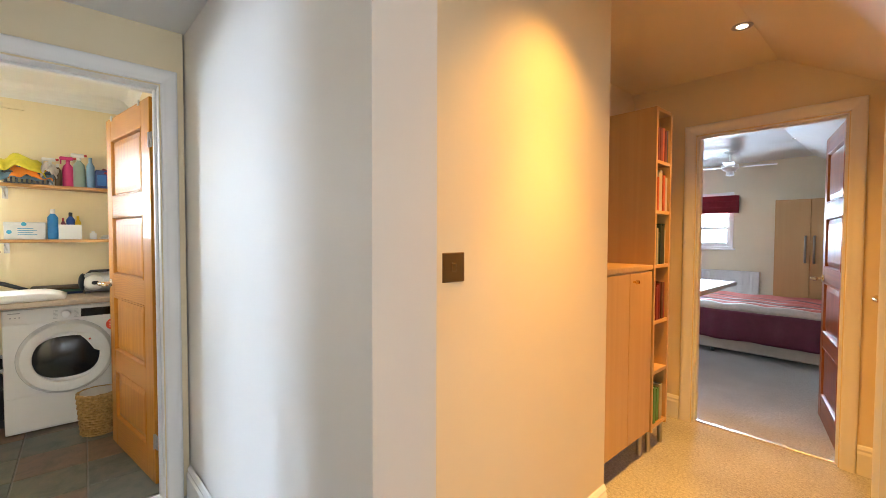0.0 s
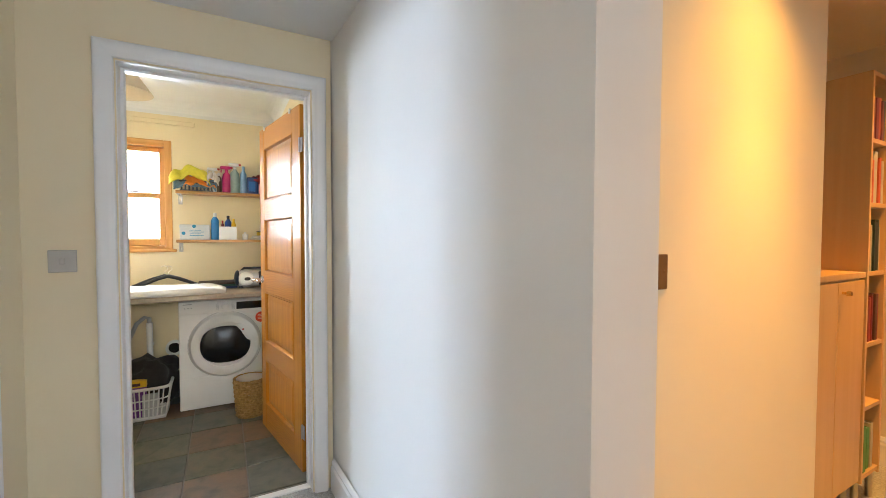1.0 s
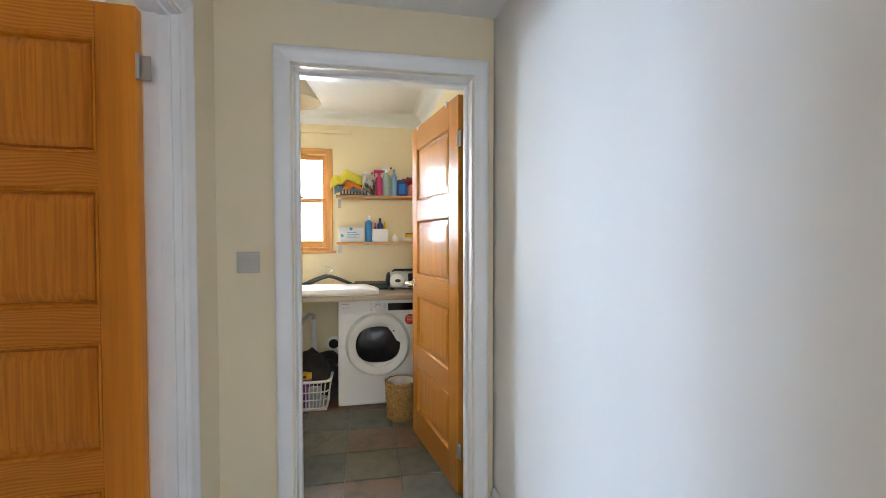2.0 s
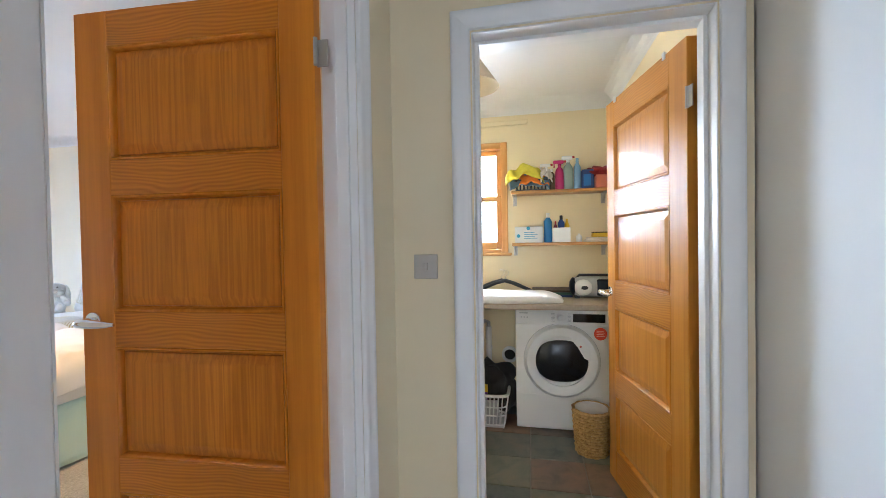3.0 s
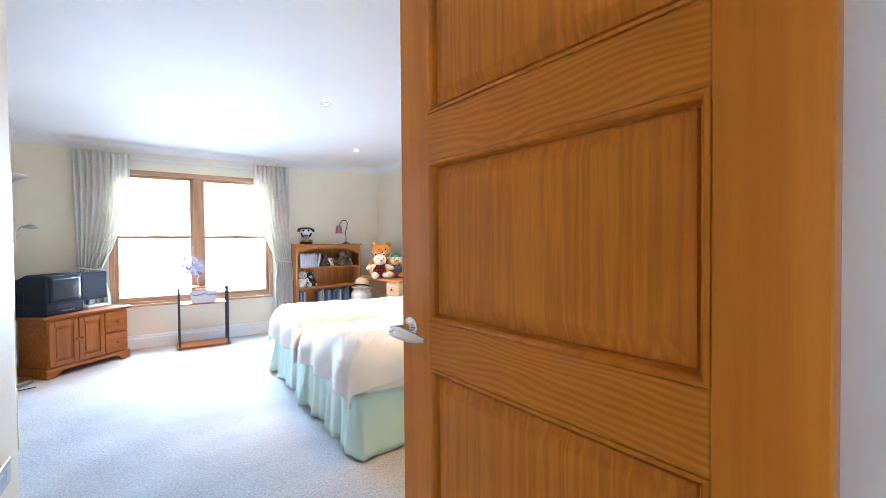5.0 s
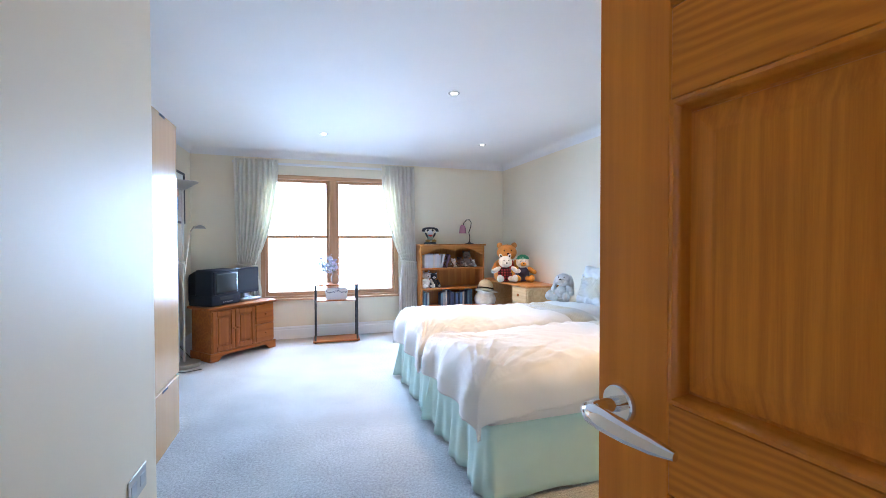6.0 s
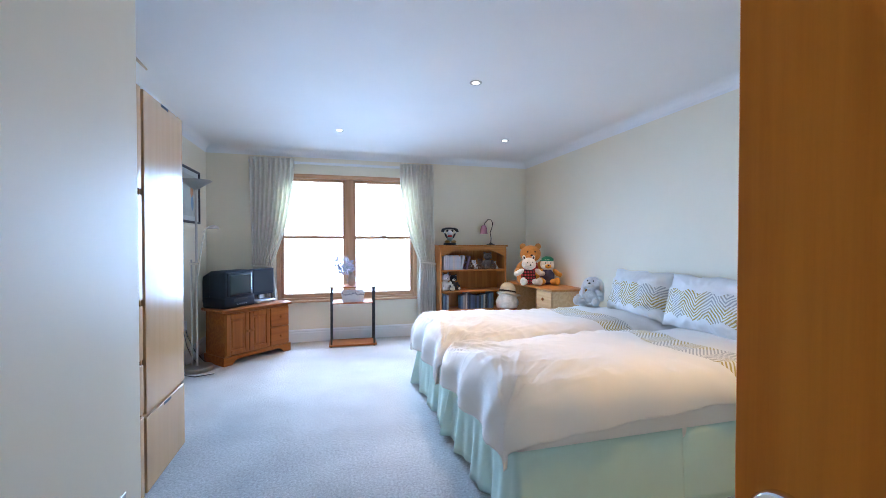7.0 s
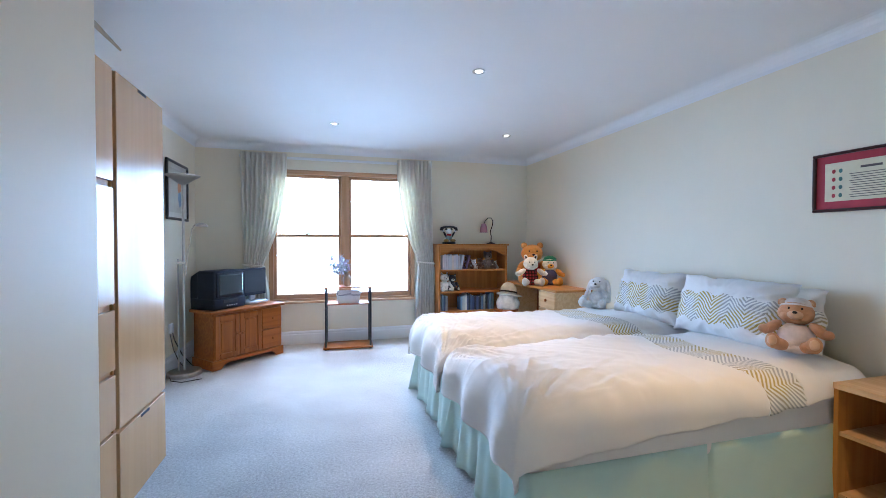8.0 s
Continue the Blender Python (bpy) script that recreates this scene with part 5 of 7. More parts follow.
def soft_toy(x, y, z, rz, size, fur, body, label, ears="round", snout=None, hat=None, arms=None, name="soft_toy", reach=0.0, pads=None, wide=1.0, lean=0.0):
    """A seated stuffed toy, one plain mesh, facing local -y; reach spreads its arms, lean tips it back."""
    bm = bmesh.new()
    mats = [fur, body, snout or fur, cloth("black_felt", (0.02, 0.018, 0.016)), hat or fur, arms or fur, pads or snout or fur]
    blob(bm, (0, 0.0, 0.27), (0.26, 0.215, 0.27), 1, lump=0.10, sub=3)
    blob(bm, (0, -0.01, 0.07), (0.24, 0.2, 0.08), 1, lump=0.1, sub=3)
    blob(bm, (0, -0.03, 0.70), (0.245 * wide, 0.215, 0.215), 0, lump=0.05, sub=3)
    for s in (-1, 1):
        blob(bm, (s * 0.12, -0.13, 0.63), (0.10, 0.10, 0.09), 0, lump=0.05)
    blob(bm, (0, -0.205, 0.64), (0.115, 0.095, 0.08), 2, sub=3)
    blob(bm, (0, -0.295, 0.672), (0.036, 0.024, 0.025), 3)
    for s in (-1, 1):
        blob(bm, (s * 0.088, -0.222, 0.755), (0.019, 0.012, 0.025), 3, sub=1)
        if ears == "round":
            blob(bm, (s * 0.178 * wide, 0.0, 0.885), (0.078, 0.042, 0.082), 0, lump=0.08)
            blob(bm, (s * 0.178 * wide, -0.03, 0.88), (0.046, 0.018, 0.05), 2)
        elif ears == "point":
            blob(bm, (s * 0.155, 0.0, 0.90), (0.062, 0.035, 0.10), 0, turn=(0, s * 18, 0))
            blob(bm, (s * 0.155, -0.03, 0.90), (0.03, 0.012, 0.06), 3, turn=(0, s * 18, 0))
        elif ears == "long":
            blob(bm, (s * 0.26, -0.01, 0.60), (0.075, 0.05, 0.27), 0, turn=(0, -s * 12, 0), lump=0.1)
        arm = (s * (0.26 + 0.14 * reach), -0.10, 0.38 + 0.07 * reach)
        blob(bm, arm, (0.088, 0.09, 0.19), 5, turn=(40 * (1 - reach), -s * (28 + 48 * reach), 0), lump=0.08, sub=3)
        blob(bm, (s * (0.33 + 0.22 * reach), -0.17 + 0.06 * reach, 0.27 + 0.19 * reach), (0.082, 0.08, 0.082), 5, lump=0.06)
        blob(bm, (s * 0.20, -0.24, 0.105), (0.115, 0.23, 0.105), 5, turn=(0, 0, s * 20), lump=0.08, sub=3)
        blob(bm, (s * 0.27, -0.43, 0.135), (0.105, 0.06, 0.135), 5, lump=0.05, sub=3)
        blob(bm, (s * 0.272, -0.482, 0.135), (0.07, 0.016, 0.09), 6)
    if hat is not None:
        blob(bm, (0.02, 0.03, 0.87), (0.205, 0.19, 0.115), 4, lump=0.14, sub=3)
        blob(bm, (0, 0.0, 0.83), (0.238, 0.22, 0.045), 4, lump=0.06, sub=3)
    tip = Euler((radians(-lean), 0, 0)).to_matrix()
    for v in bm.verts:
        v.co = tip @ v.co
    zmin = min(v.co.z for v in bm.verts)
    for v in bm.verts:
        v.co = Vector((v.co.x, v.co.y, v.co.z - zmin)) * size
    ob = part(name, bm, mats, None, "", smooth=180)
    ob.matrix_world = pose(x, y, z, 0, 0, rz)
    return tagged(ob, label, "soft toy", "soft toys")


def tartan_material():
    """Red woven check with dark and pale lines."""
    m, b, nodes, links = shade("red_tartan", (0.3, 0.03, 0.04), 0.9, sheen=0.1)
    vec = mapped(nodes, links, (1, 1, 1))
    last = None
    for axis in ("X", "Z"):
        w = put_node(nodes, "ShaderNodeTexWave", Scale=9.0)
        w.bands_direction = axis
        links.new(vec, w.inputs["Vector"])
        tone = ramp(nodes, links, w.outputs["Fac"], [(0.0, (0.10, 0.09, 0.12)), (0.35, (0.40, 0.16, 0.17)), (0.6, (1.0, 0.9, 0.9))])
        if last is None:
            last = tone
            continue
        mix = nodes.new("ShaderNodeMix")
        mix.data_type, mix.blend_type = "RGBA", "MULTIPLY"
        mix.inputs["Factor"].default_value = 1.0
        links.new(last, mix.inputs["A"]), links.new(tone, mix.inputs["B"])
        last = mix.outputs["Result"]
    dye = nodes.new("ShaderNodeMix")
    dye.data_type, dye.blend_type = "RGBA", "MULTIPLY"
    dye.inputs["Factor"].default_value = 1.0
    dye.inputs["B"].default_value = (0.42, 0.035, 0.05, 1)
    links.new(last, dye.inputs["A"]), links.new(dye.outputs["Result"], b.inputs["Base Color"])
    return m


orange_fur, white_fur, brown_fur = cloth("orange_plush", (0.62, 0.27, 0.06)), cloth("white_plush", (0.75, 0.72, 0.68)), cloth("brown_plush", (0.12, 0.06, 0.035))
DESK_Z = 0.75
soft_toy(-4.25, -5.44, DESK_Z, 160, 0.52, orange_fur, cloth("red_knit", (0.38, 0.02, 0.02)), "large orange plush bear in a red jumper", arms=orange_fur, wide=1.06)
soft_toy(-4.09, -5.17, DESK_Z, 165, 0.36, white_fur, tartan_material(), "white plush toy in a red tartan coat", "point", arms=white_fur, reach=0.55)
soft_toy(-4.32, -5.13, DESK_Z, 160, 0.35, cloth("cream_plush", (0.72, 0.66, 0.54)), cloth("violet_cloth", (0.10, 0.09, 0.16)), "plush toy with a green cap and orange feet", "none", cloth("amber_plush", (0.75, 0.34, 0.04)), cloth("green_felt", (0.02, 0.22, 0.12)), cloth("amber_plush", (0.75, 0.34, 0.04)), reach=0.4)
grey_fur = cloth("pale_grey_plush", (0.74, 0.745, 0.75))
soft_toy(-4.15, -4.0, 0.635, 125, 0.33, grey_fur, grey_fur, "pale grey plush rabbit with long ears", "long", white_fur, pads=white_fur, lean=14)
tan_fur = cloth("tan_plush", (0.56, 0.29, 0.15))
soft_toy(-4.20, -2.37, 0.655, 120, 0.31, tan_fur, cloth("pink_white_cloth", (0.78, 0.69, 0.66)), "tan teddy bear in a pale nightshirt and cap", "round", cloth("pale_tan_plush", (0.66, 0.42, 0.26)), cloth("pink_white_cloth", (0.78, 0.69, 0.66)), reach=0.45, lean=16, wide=1.05)
for _x, _f, _s in ((-3.55, brown_fur, 0.17), (-3.63, white_fur, 0.13), (-3.72, brown_fur, 0.15), (-3.83, cloth("grey_brown_plush", (0.16, 0.12, 0.1)), 0.24), (-3.93, white_fur, 0.11)):
    soft_toy(_x, BF - 0.12, SHELVES[3], 180, _s, _f, _f, "tiny plush animal on the bookcase shelf")
soft_toy(-3.22, BF - 0.1, SHELVES[2], 190, 0.24, white_fur, white_fur, "small white plush toy on the bookcase shelf", "point")
soft_toy(-3.33, BF - 0.12, SHELVES[2], 180, 0.22, cloth("dark_plush", (0.03, 0.035, 0.05)), cloth("dark_plush", (0.03, 0.035, 0.05)), "small dark plush toy on the bookcase shelf", "round", white_fur)

hat_toy = bmesh.new()
blob(hat_toy, (0, 0, 0.12), (0.15, 0.13, 0.14), 0, lump=0.08, sub=3)
blob(hat_toy, (0, 0, 0.20), (0.12, 0.11, 0.10), 0, sub=3)
blob(hat_toy, (0, 0.01, 0.235), (0.165, 0.15, 0.022), 1, lump=0.1, sub=3)
blob(hat_toy, (0.01, 0, 0.29), (0.105, 0.10, 0.105), 1, lump=0.05, sub=3)
tube(hat_toy, [(0.01 + 0.107 * math.cos(a), 0.103 * math.sin(a), 0.272) for a in [2 * math.pi * k / 24 for k in range(25)]], 0.011, 6, 2)
hat_toy = part("soft_toy", hat_toy, [white_fur, cloth("cream_felt", (0.6, 0.56, 0.46)), cloth("black_felt", (0.02, 0.018, 0.016))], None, "", smooth=180)
hat_toy.matrix_world = pose(-3.945, -5.52, 0.36, 8, -10, 0)
tagged(hat_toy, "white plush toy wearing a cream brimmed hat", "soft toy", "soft toys")
stool = thing("stool", -3.93, -5.52, 0, 0, "low dark wooden stool under a plush toy", "stool")
part("seat", lathe(bmesh.new(), [(0.15, 0.395), (0.155, 0.4), (0.155, 0.415), (0.148, 0.42), (0.02, 0.42)], 24), cab_x, stool)
for _a in (0.8, 2.4, 3.9, 5.5):
    part("leg", tube(bmesh.new(), [(0.13 * math.cos(_a), 0.13 * math.sin(_a), 0), (0.1 * math.cos(_a), 0.1 * math.sin(_a), 0.397)], [0.012, 0.016], 10), cab_z, stool)

phone = thing("novelty_telephone", -3.29, -5.90, BH, 180, "novelty telephone figure holding a black handset", "telephone")
_bm = bmesh.new()
lathe(_bm, [(0.085, 0), (0.09, 0.012), (0.08, 0.03), (0.02, 0.034)], 24)
part("base", _bm, black_plastic, phone, smooth=40)
_bm = bmesh.new()
blob(_bm, (0, 0, 0.085), (0.045, 0.036, 0.04), 0)
blob(_bm, (0, -0.004, 0.118), (0.034, 0.03, 0.026), 2)
blob(_bm, (0, -0.005, 0.16), (0.040, 0.036, 0.036), 1)
blob(_bm, (0, -0.036, 0.153), (0.022, 0.014, 0.013), 1)
for _s in (-1, 1):
    blob(_bm, (_s * 0.045, -0.035, 0.045), (0.036, 0.05, 0.022), 3)
    blob(_bm, (_s * 0.055, -0.01, 0.125), (0.014, 0.014, 0.045), 4, turn=(0, _s * 30, 0))
    blob(_bm, (_s * 0.085, -0.005, 0.172), (0.016, 0.016, 0.018), 1)
    blob(_bm, (_s * 0.035, 0.0, 0.192), (0.017, 0.008, 0.017), 4)
part("figure", _bm, [flat("pale_green_plastic", (0.3, 0.4, 0.36), 0.4), white_plastic, flat("red_plastic", (0.45, 0.03, 0.03), 0.35), flat("ochre_plastic", (0.36, 0.22, 0.06), 0.4), black_plastic], phone, smooth=180)
_bm = bmesh.new()
tube(_bm, [(-0.1, 0, 0.175), (-0.095, 0, 0.205), (-0.06, 0, 0.222), (0, 0, 0.226), (0.06, 0, 0.222), (0.095, 0, 0.205), (0.1, 0, 0.175)], [0.027, 0.022, 0.014, 0.013, 0.014, 0.022, 0.027], 12)
part("handset", _bm, black_plastic, phone, "glossy black handset", smooth=60)

desk_lamp = thing("table_lamp", -3.89, -5.92, BH, 0, "dark curved table lamp with a pink glass flower shade", "table lamp")
part("base", lathe(bmesh.new(), [(0.062, 0), (0.06, 0.008), (0.03, 0.016), (0.012, 0.03)], 24), flat("dark_bronze", (0.05, 0.035, 0.03), 0.35, 0.8), desk_lamp, smooth=50)
part("stem", tube(bmesh.new(), [(0, 0, 0.02), (-0.005, 0, 0.1), (0.01, 0, 0.17), (-0.02, 0, 0.25), (-0.028, 0, 0.31), (0.0, 0, 0.352), (0.045, 0, 0.35), (0.085, 0, 0.31), (0.1, 0, 0.27)], 0.006, 10), flat("dark_bronze", (0.05, 0.035, 0.03), 0.35, 0.8), desk_lamp, "curved bronze stem", smooth=60)
part("shade", lathe(bmesh.new(), [(0.018, 0.275), (0.035, 0.26), (0.046, 0.22), (0.05, 0.17), (0.056, 0.155), (0.05, 0.157), (0.04, 0.22), (0.012, 0.265)], 20, (0.105, 0, 0)), flat("pink_glass", (0.42, 0.2, 0.26), 0.15), desk_lamp, "pink glass tulip shade", smooth=50)

desk = thing("desk", -4.285, -5.16, 0, 0, "pale pine desk with a drawer pedestal", "desk")
part("top", bx(-0.215, 0.225, -0.60, 0.60, DESK_Z - 0.025, DESK_Z, bevel=0.005, seg=2), desk_y, desk, "orange pine desk top")
part("pedestal", bx(-0.21, 0.205, 0.23, 0.585, 0.0, DESK_Z - 0.025, bevel=0.003), pale_y, desk)
part("leg_panel", bx(-0.21, 0.205, -0.585, -0.56, 0.0, DESK_Z - 0.025, bevel=0.003), pale_y, desk)
part("back_panel", bx(-0.21, -0.195, -0.56, 0.23, 0.3, DESK_Z - 0.025), cab_z, desk)
for _z0, _z1 in ((0.08, 0.30), (0.31, 0.53), (0.54, 0.715)):
    dr = part("drawer", bx(0.204, 0.222, 0.24, 0.575, _z0, _z1, bevel=0.004), pale_y, desk)
    part("knob", blob(bmesh.new(), (0.236, 0.4075, (_z0 + _z1) / 2), (0.014, 0.018, 0.018)), cab_z, dr, "turned pine knob", smooth=180)

night = thing("bedside_cabinet", -4.315, -1.93, 0, 0, "beech bedside cabinet with open shelves", "bedside cabinet")
part("top", bx(-0.185, 0.19, -0.22, 0.22, 0.555, 0.585, bevel=0.002), pale_y, night)
for _y in (-0.218, 0.198):
    part("side_panel", bx(-0.185, 0.185, _y, _y + 0.02, 0.0, 0.555, bevel=0.001), edge_orange, night)
part("back_panel", bx(-0.185, -0.175, -0.198, 0.198, 0.03, 0.555), pale_y, night)
for _z in (0.03, 0.33):
    part("shelf", bx(-0.175, 0.175, -0.198, 0.198, _z, _z + 0.02, bevel=0.001), pale_y, night)


def wardrobe(y0, y1, fronts, label, gap):
    """A tall unit against the side wall; its fronts face -x."""
    cy = (y0 + y1) / 2
    root = thing("wardrobe", -0.57, cy, 0, 0, label, "wardrobe", "birch wardrobe units")
    h, x0, x1 = 2.035, -0.255, 0.255
    part("body", bx(x0, x1, y0 - cy, y1 - cy, 0.0, h, bevel=0.002), edge_orange, root, "warm edged carcass")
    for z0, z1 in fronts:
        leaf = part("front", bx(x0 - 0.021, x0 - 0.002, y0 - cy + gap, y1 - cy - gap, z0, z1, bevel=0.0015), birch, root, "pale birch front")
        if z0 < 1.2:
            # solid strip on the front; the slot's shade is only its colour
            part("slot_shade", bx(x0 - 0.0225, x0 - 0.0205, -0.05, 0.05, z1 - 0.018, z1 - 0.002, bevel=0.0008), hole_shade, leaf, "dark strip drawn as the shade of a slot")
    return root


wardrobe(-3.495, -2.935, [(0.005, 0.385), (0.405, 2.03)], "tall birch wardrobe with a low drawer", 0.008)
wardrobe(-2.915, -2.38, [(0.005, 0.405), (0.425, 0.665), (0.69, 0.955), (0.985, 1.50), (1.53, 2.03)], "birch wardrobe with drawers beneath doors", 0.004)
box_on_top = thing("cardboard_box", -0.62, -2.80, 2.035, 0, "open cardboard box with a folded flap", "box")
part("carton", bx(-0.12, 0.12, -0.15, 0.15, 0.0, 0.22, bevel=0.003), flat("cardboard", (0.40, 0.27, 0.15), 0.8), box_on_top)
_bm = bmesh.new()
prism(_bm, [(-0.20, 0.14), (0.02, 0.40), (0.026, 0.393), (-0.194, 0.132)], -0.27, 0.12)
for _v in _bm.verts:
    _v.co = (_v.co.x, _v.co.z, _v.co.y)
part("flap", _bm, flat("grey_card", (0.42, 0.33, 0.23), 0.8), box_on_top, "grey card flap")


# ---- laundry ----
worktop = tagged(part("worktop", bx(-4.265, -3.66, -0.235, 1.095, 0.842, 0.880, bevel=0.008, seg=3), worktop_m, smooth=50), "beige laminate worktop along the laundry wall", "worktop")
batten = thing("worktop_batten", -4.255, 0.43, 0.80, 0, "white batten carrying the worktop", "batten", kind="structure")
part("strip", bx(-0.012, 0.012, -0.66, 0.66, 0.0, 0.041, bevel=0.002), gloss_white, batten)
_side = thing("worktop_batten", -3.95, 1.085, 0.80, 0, "white batten carrying the worktop end", "batten", kind="structure")
part("strip", bx(-0.28, 0.28, -0.012, 0.012, 0.0, 0.041, bevel=0.002), gloss_white, _side)

DX, DY0, DY1, DH = -3.876, 0.394, 0.990, 0.818
dryer = thing("tumble_dryer", DX, (DY0 + DY1) / 2, 0, 0, "white front-loading tumble dryer with a dark round door", "tumble dryer")
hw = (DY1 - DY0) / 2
part("cabinet", bx(-0.38, 0.0, -hw, hw, 0.012, DH, bevel=0.008, seg=3), white_enamel, dryer, smooth=50)
part("plinth_panel", bx(0.0005, 0.0035, -hw + 0.004, hw - 0.004, 0.03, 0.245, bevel=0.001), white_enamel, dryer)
for _y in (-hw + 0.05, hw - 0.05):
    for _x in (-0.33, -0.05):
        part("foot", tube(bmesh.new(), [(_x, _y, 0), (_x, _y, 0.014)], 0.02, 12), black_plastic, dryer)
part("control_fascia", bx(0.0005, 0.006, -hw + 0.004, hw - 0.004, 0.715, DH - 0.008, bevel=0.002), white_plastic, dryer)
part("display", bx(0.0055, 0.0075, 0.075, 0.275, 0.732, 0.787, bevel=0.001), shade("black_gloss", (0.01, 0.01, 0.012), 0.1)[0], dryer, "glossy black display")
part("dial", lathe(bmesh.new(), [(0.026, 0), (0.026, 0.008), (0.021, 0.022), (0.004, 0.024)], 28), white_plastic, dryer, "white programme dial", smooth=45).matrix_local = pose(0.0055, 0.0, 0.762, 0, 90, 0)
for _k in range(7):
    for _y in (-0.062, 0.042):
        part("print_bar", bx(0.0055, 0.0066, _y, _y + 0.022, 0.735 + 0.0085 * _k, 0.7375 + 0.0085 * _k), grey_plastic, dryer)
part("print_bar", bx(0.0055, 0.0066, -0.27, -0.215, 0.785, 0.7915), grey_plastic, dryer)
for _k in range(3):
    part("button", bx(0.0055, 0.0068, -0.262 + 0.02 * _k, -0.254 + 0.02 * _k, 0.757, 0.764), grey_plastic, dryer)
DC = 0.475


def disc_ring(r0, r1, x0, x1, seg=56, bulge=0.0):
    bm = bmesh.new()
    prof = [(r0, x0), (r0, x1), (r0 + (r1 - r0) * 0.25, x1 + bulge), (r0 + (r1 - r0) * 0.75, x1 + bulge), (r1, x0 + (x1 - x0) * 0.35), (r1, x0)]
    rings = [[bm.verts.new((h, r * math.cos(2 * math.pi * k / seg), DC + r * math.sin(2 * math.pi * k / seg))) for k in range(seg)] for r, h in prof]
    for i in range(len(rings)):
        a, b = rings[i], rings[(i + 1) % len(rings)]
        for k in range(seg):
            bm.faces.new((a[k], a[(k + 1) % seg], b[(k + 1) % seg], b[k]))
    return bm


part("door_seam", disc_ring(0.243, 0.2455, 0.0, 0.0012), grey_plastic, dryer)
hatch = part("door", disc_ring(0.168, 0.242, 0.0, 0.026, bulge=0.008), white_plastic, dryer, "white plastic porthole ring", smooth=40)
_bm = bmesh.new()
_rim = []
for k in range(48):
    a = 2 * math.pi * k / 48
    c, d = math.cos(a), math.sin(a)
    y, z = 0.168 * math.copysign(abs(c) ** 0.82, c), 0.138 * math.copysign(abs(d) ** 0.82, d)
    _rim.append((y, z))
lo = [_bm.verts.new((0.012, y, DC + z)) for y, z in _rim]
hi = [_bm.verts.new((0.026, y * 0.86, DC + z * 0.84)) for y, z in _rim]
for k in range(48):
    _bm.faces.new((lo[k], lo[(k + 1) % 48], hi[(k + 1) % 48], hi[k]))
_bm.faces.new(hi)
part("window", _bm, shade("dark_door_glass", (0.012, 0.013, 0.015), 0.22, coat=0.1)[0], hatch, "dark glass bowl", smooth=40)
_bm = bmesh.new()
prism(_bm, [(0.055, 0.155), (0.12, 0.145), (0.172, 0.09), (0.178, 0.01), (0.14, 0.03), (0.10, 0.10)], 0.020, 0.0365)
for _v in _bm.verts:
    _v.co = (_v.co.z, _v.co.x, DC + _v.co.y)
part("grip", _bm, white_plastic, hatch, "white moulded door grip")
part("grip_dot", lathe(bmesh.new(), [(0.007, 0), (0.006, 0.002)], 12), flat("red_plastic", (0.45, 0.03, 0.03), 0.35), hatch).matrix_local = pose(0.0365, 0.118, DC + 0.105, 0, 90, 0)
part("sticker", lathe(bmesh.new(), [(0.041, 0), (0.040, 0.0012)], 28), flat("orange_red_sticker", (0.7, 0.06, 0.02), 0.5), dryer, "round orange-red sticker").matrix_local = pose(0.0005, 0.246, 0.658, 0, 90, 0)
for _k in range(4):
    part("sticker_text_bar", bx(0.0018, 0.0026, 0.222, 0.270 - 0.006 * (_k % 2), 0.642 + 0.011 * _k, 0.646 + 0.011 * _k), flat("sticker_print", (0.8, 0.5, 0.4), 0.6), dryer)

for _z in (1.612, 1.235):
    sh = thing("wall_shelf", -4.185, 0.735, _z, 0, "varnished wooden wall shelf on metal brackets", "shelf", "laundry shelves")
    part("board", bx(-0.083, 0.083, -0.365, 0.362, 0.0, 0.022, bevel=0.003), shelf_wood, sh)
    for _y in (-0.345, 0.29):
        bm = bmesh.new()
        box(bm, -0.083, -0.079, _y - 0.014, _y + 0.014, -0.075, 0.0)
        box(bm, -0.083, 0.07, _y - 0.014, _y + 0.014, -0.0045, -0.0005)
        tube(bm, [(-0.08, _y, -0.06), (0.03, _y, -0.004)], 0.004, 6)
        part("bracket", bm, satin, sh, "galvanised steel bracket")
SH1, SH2, SXX = 1.634, 1.257, -4.175


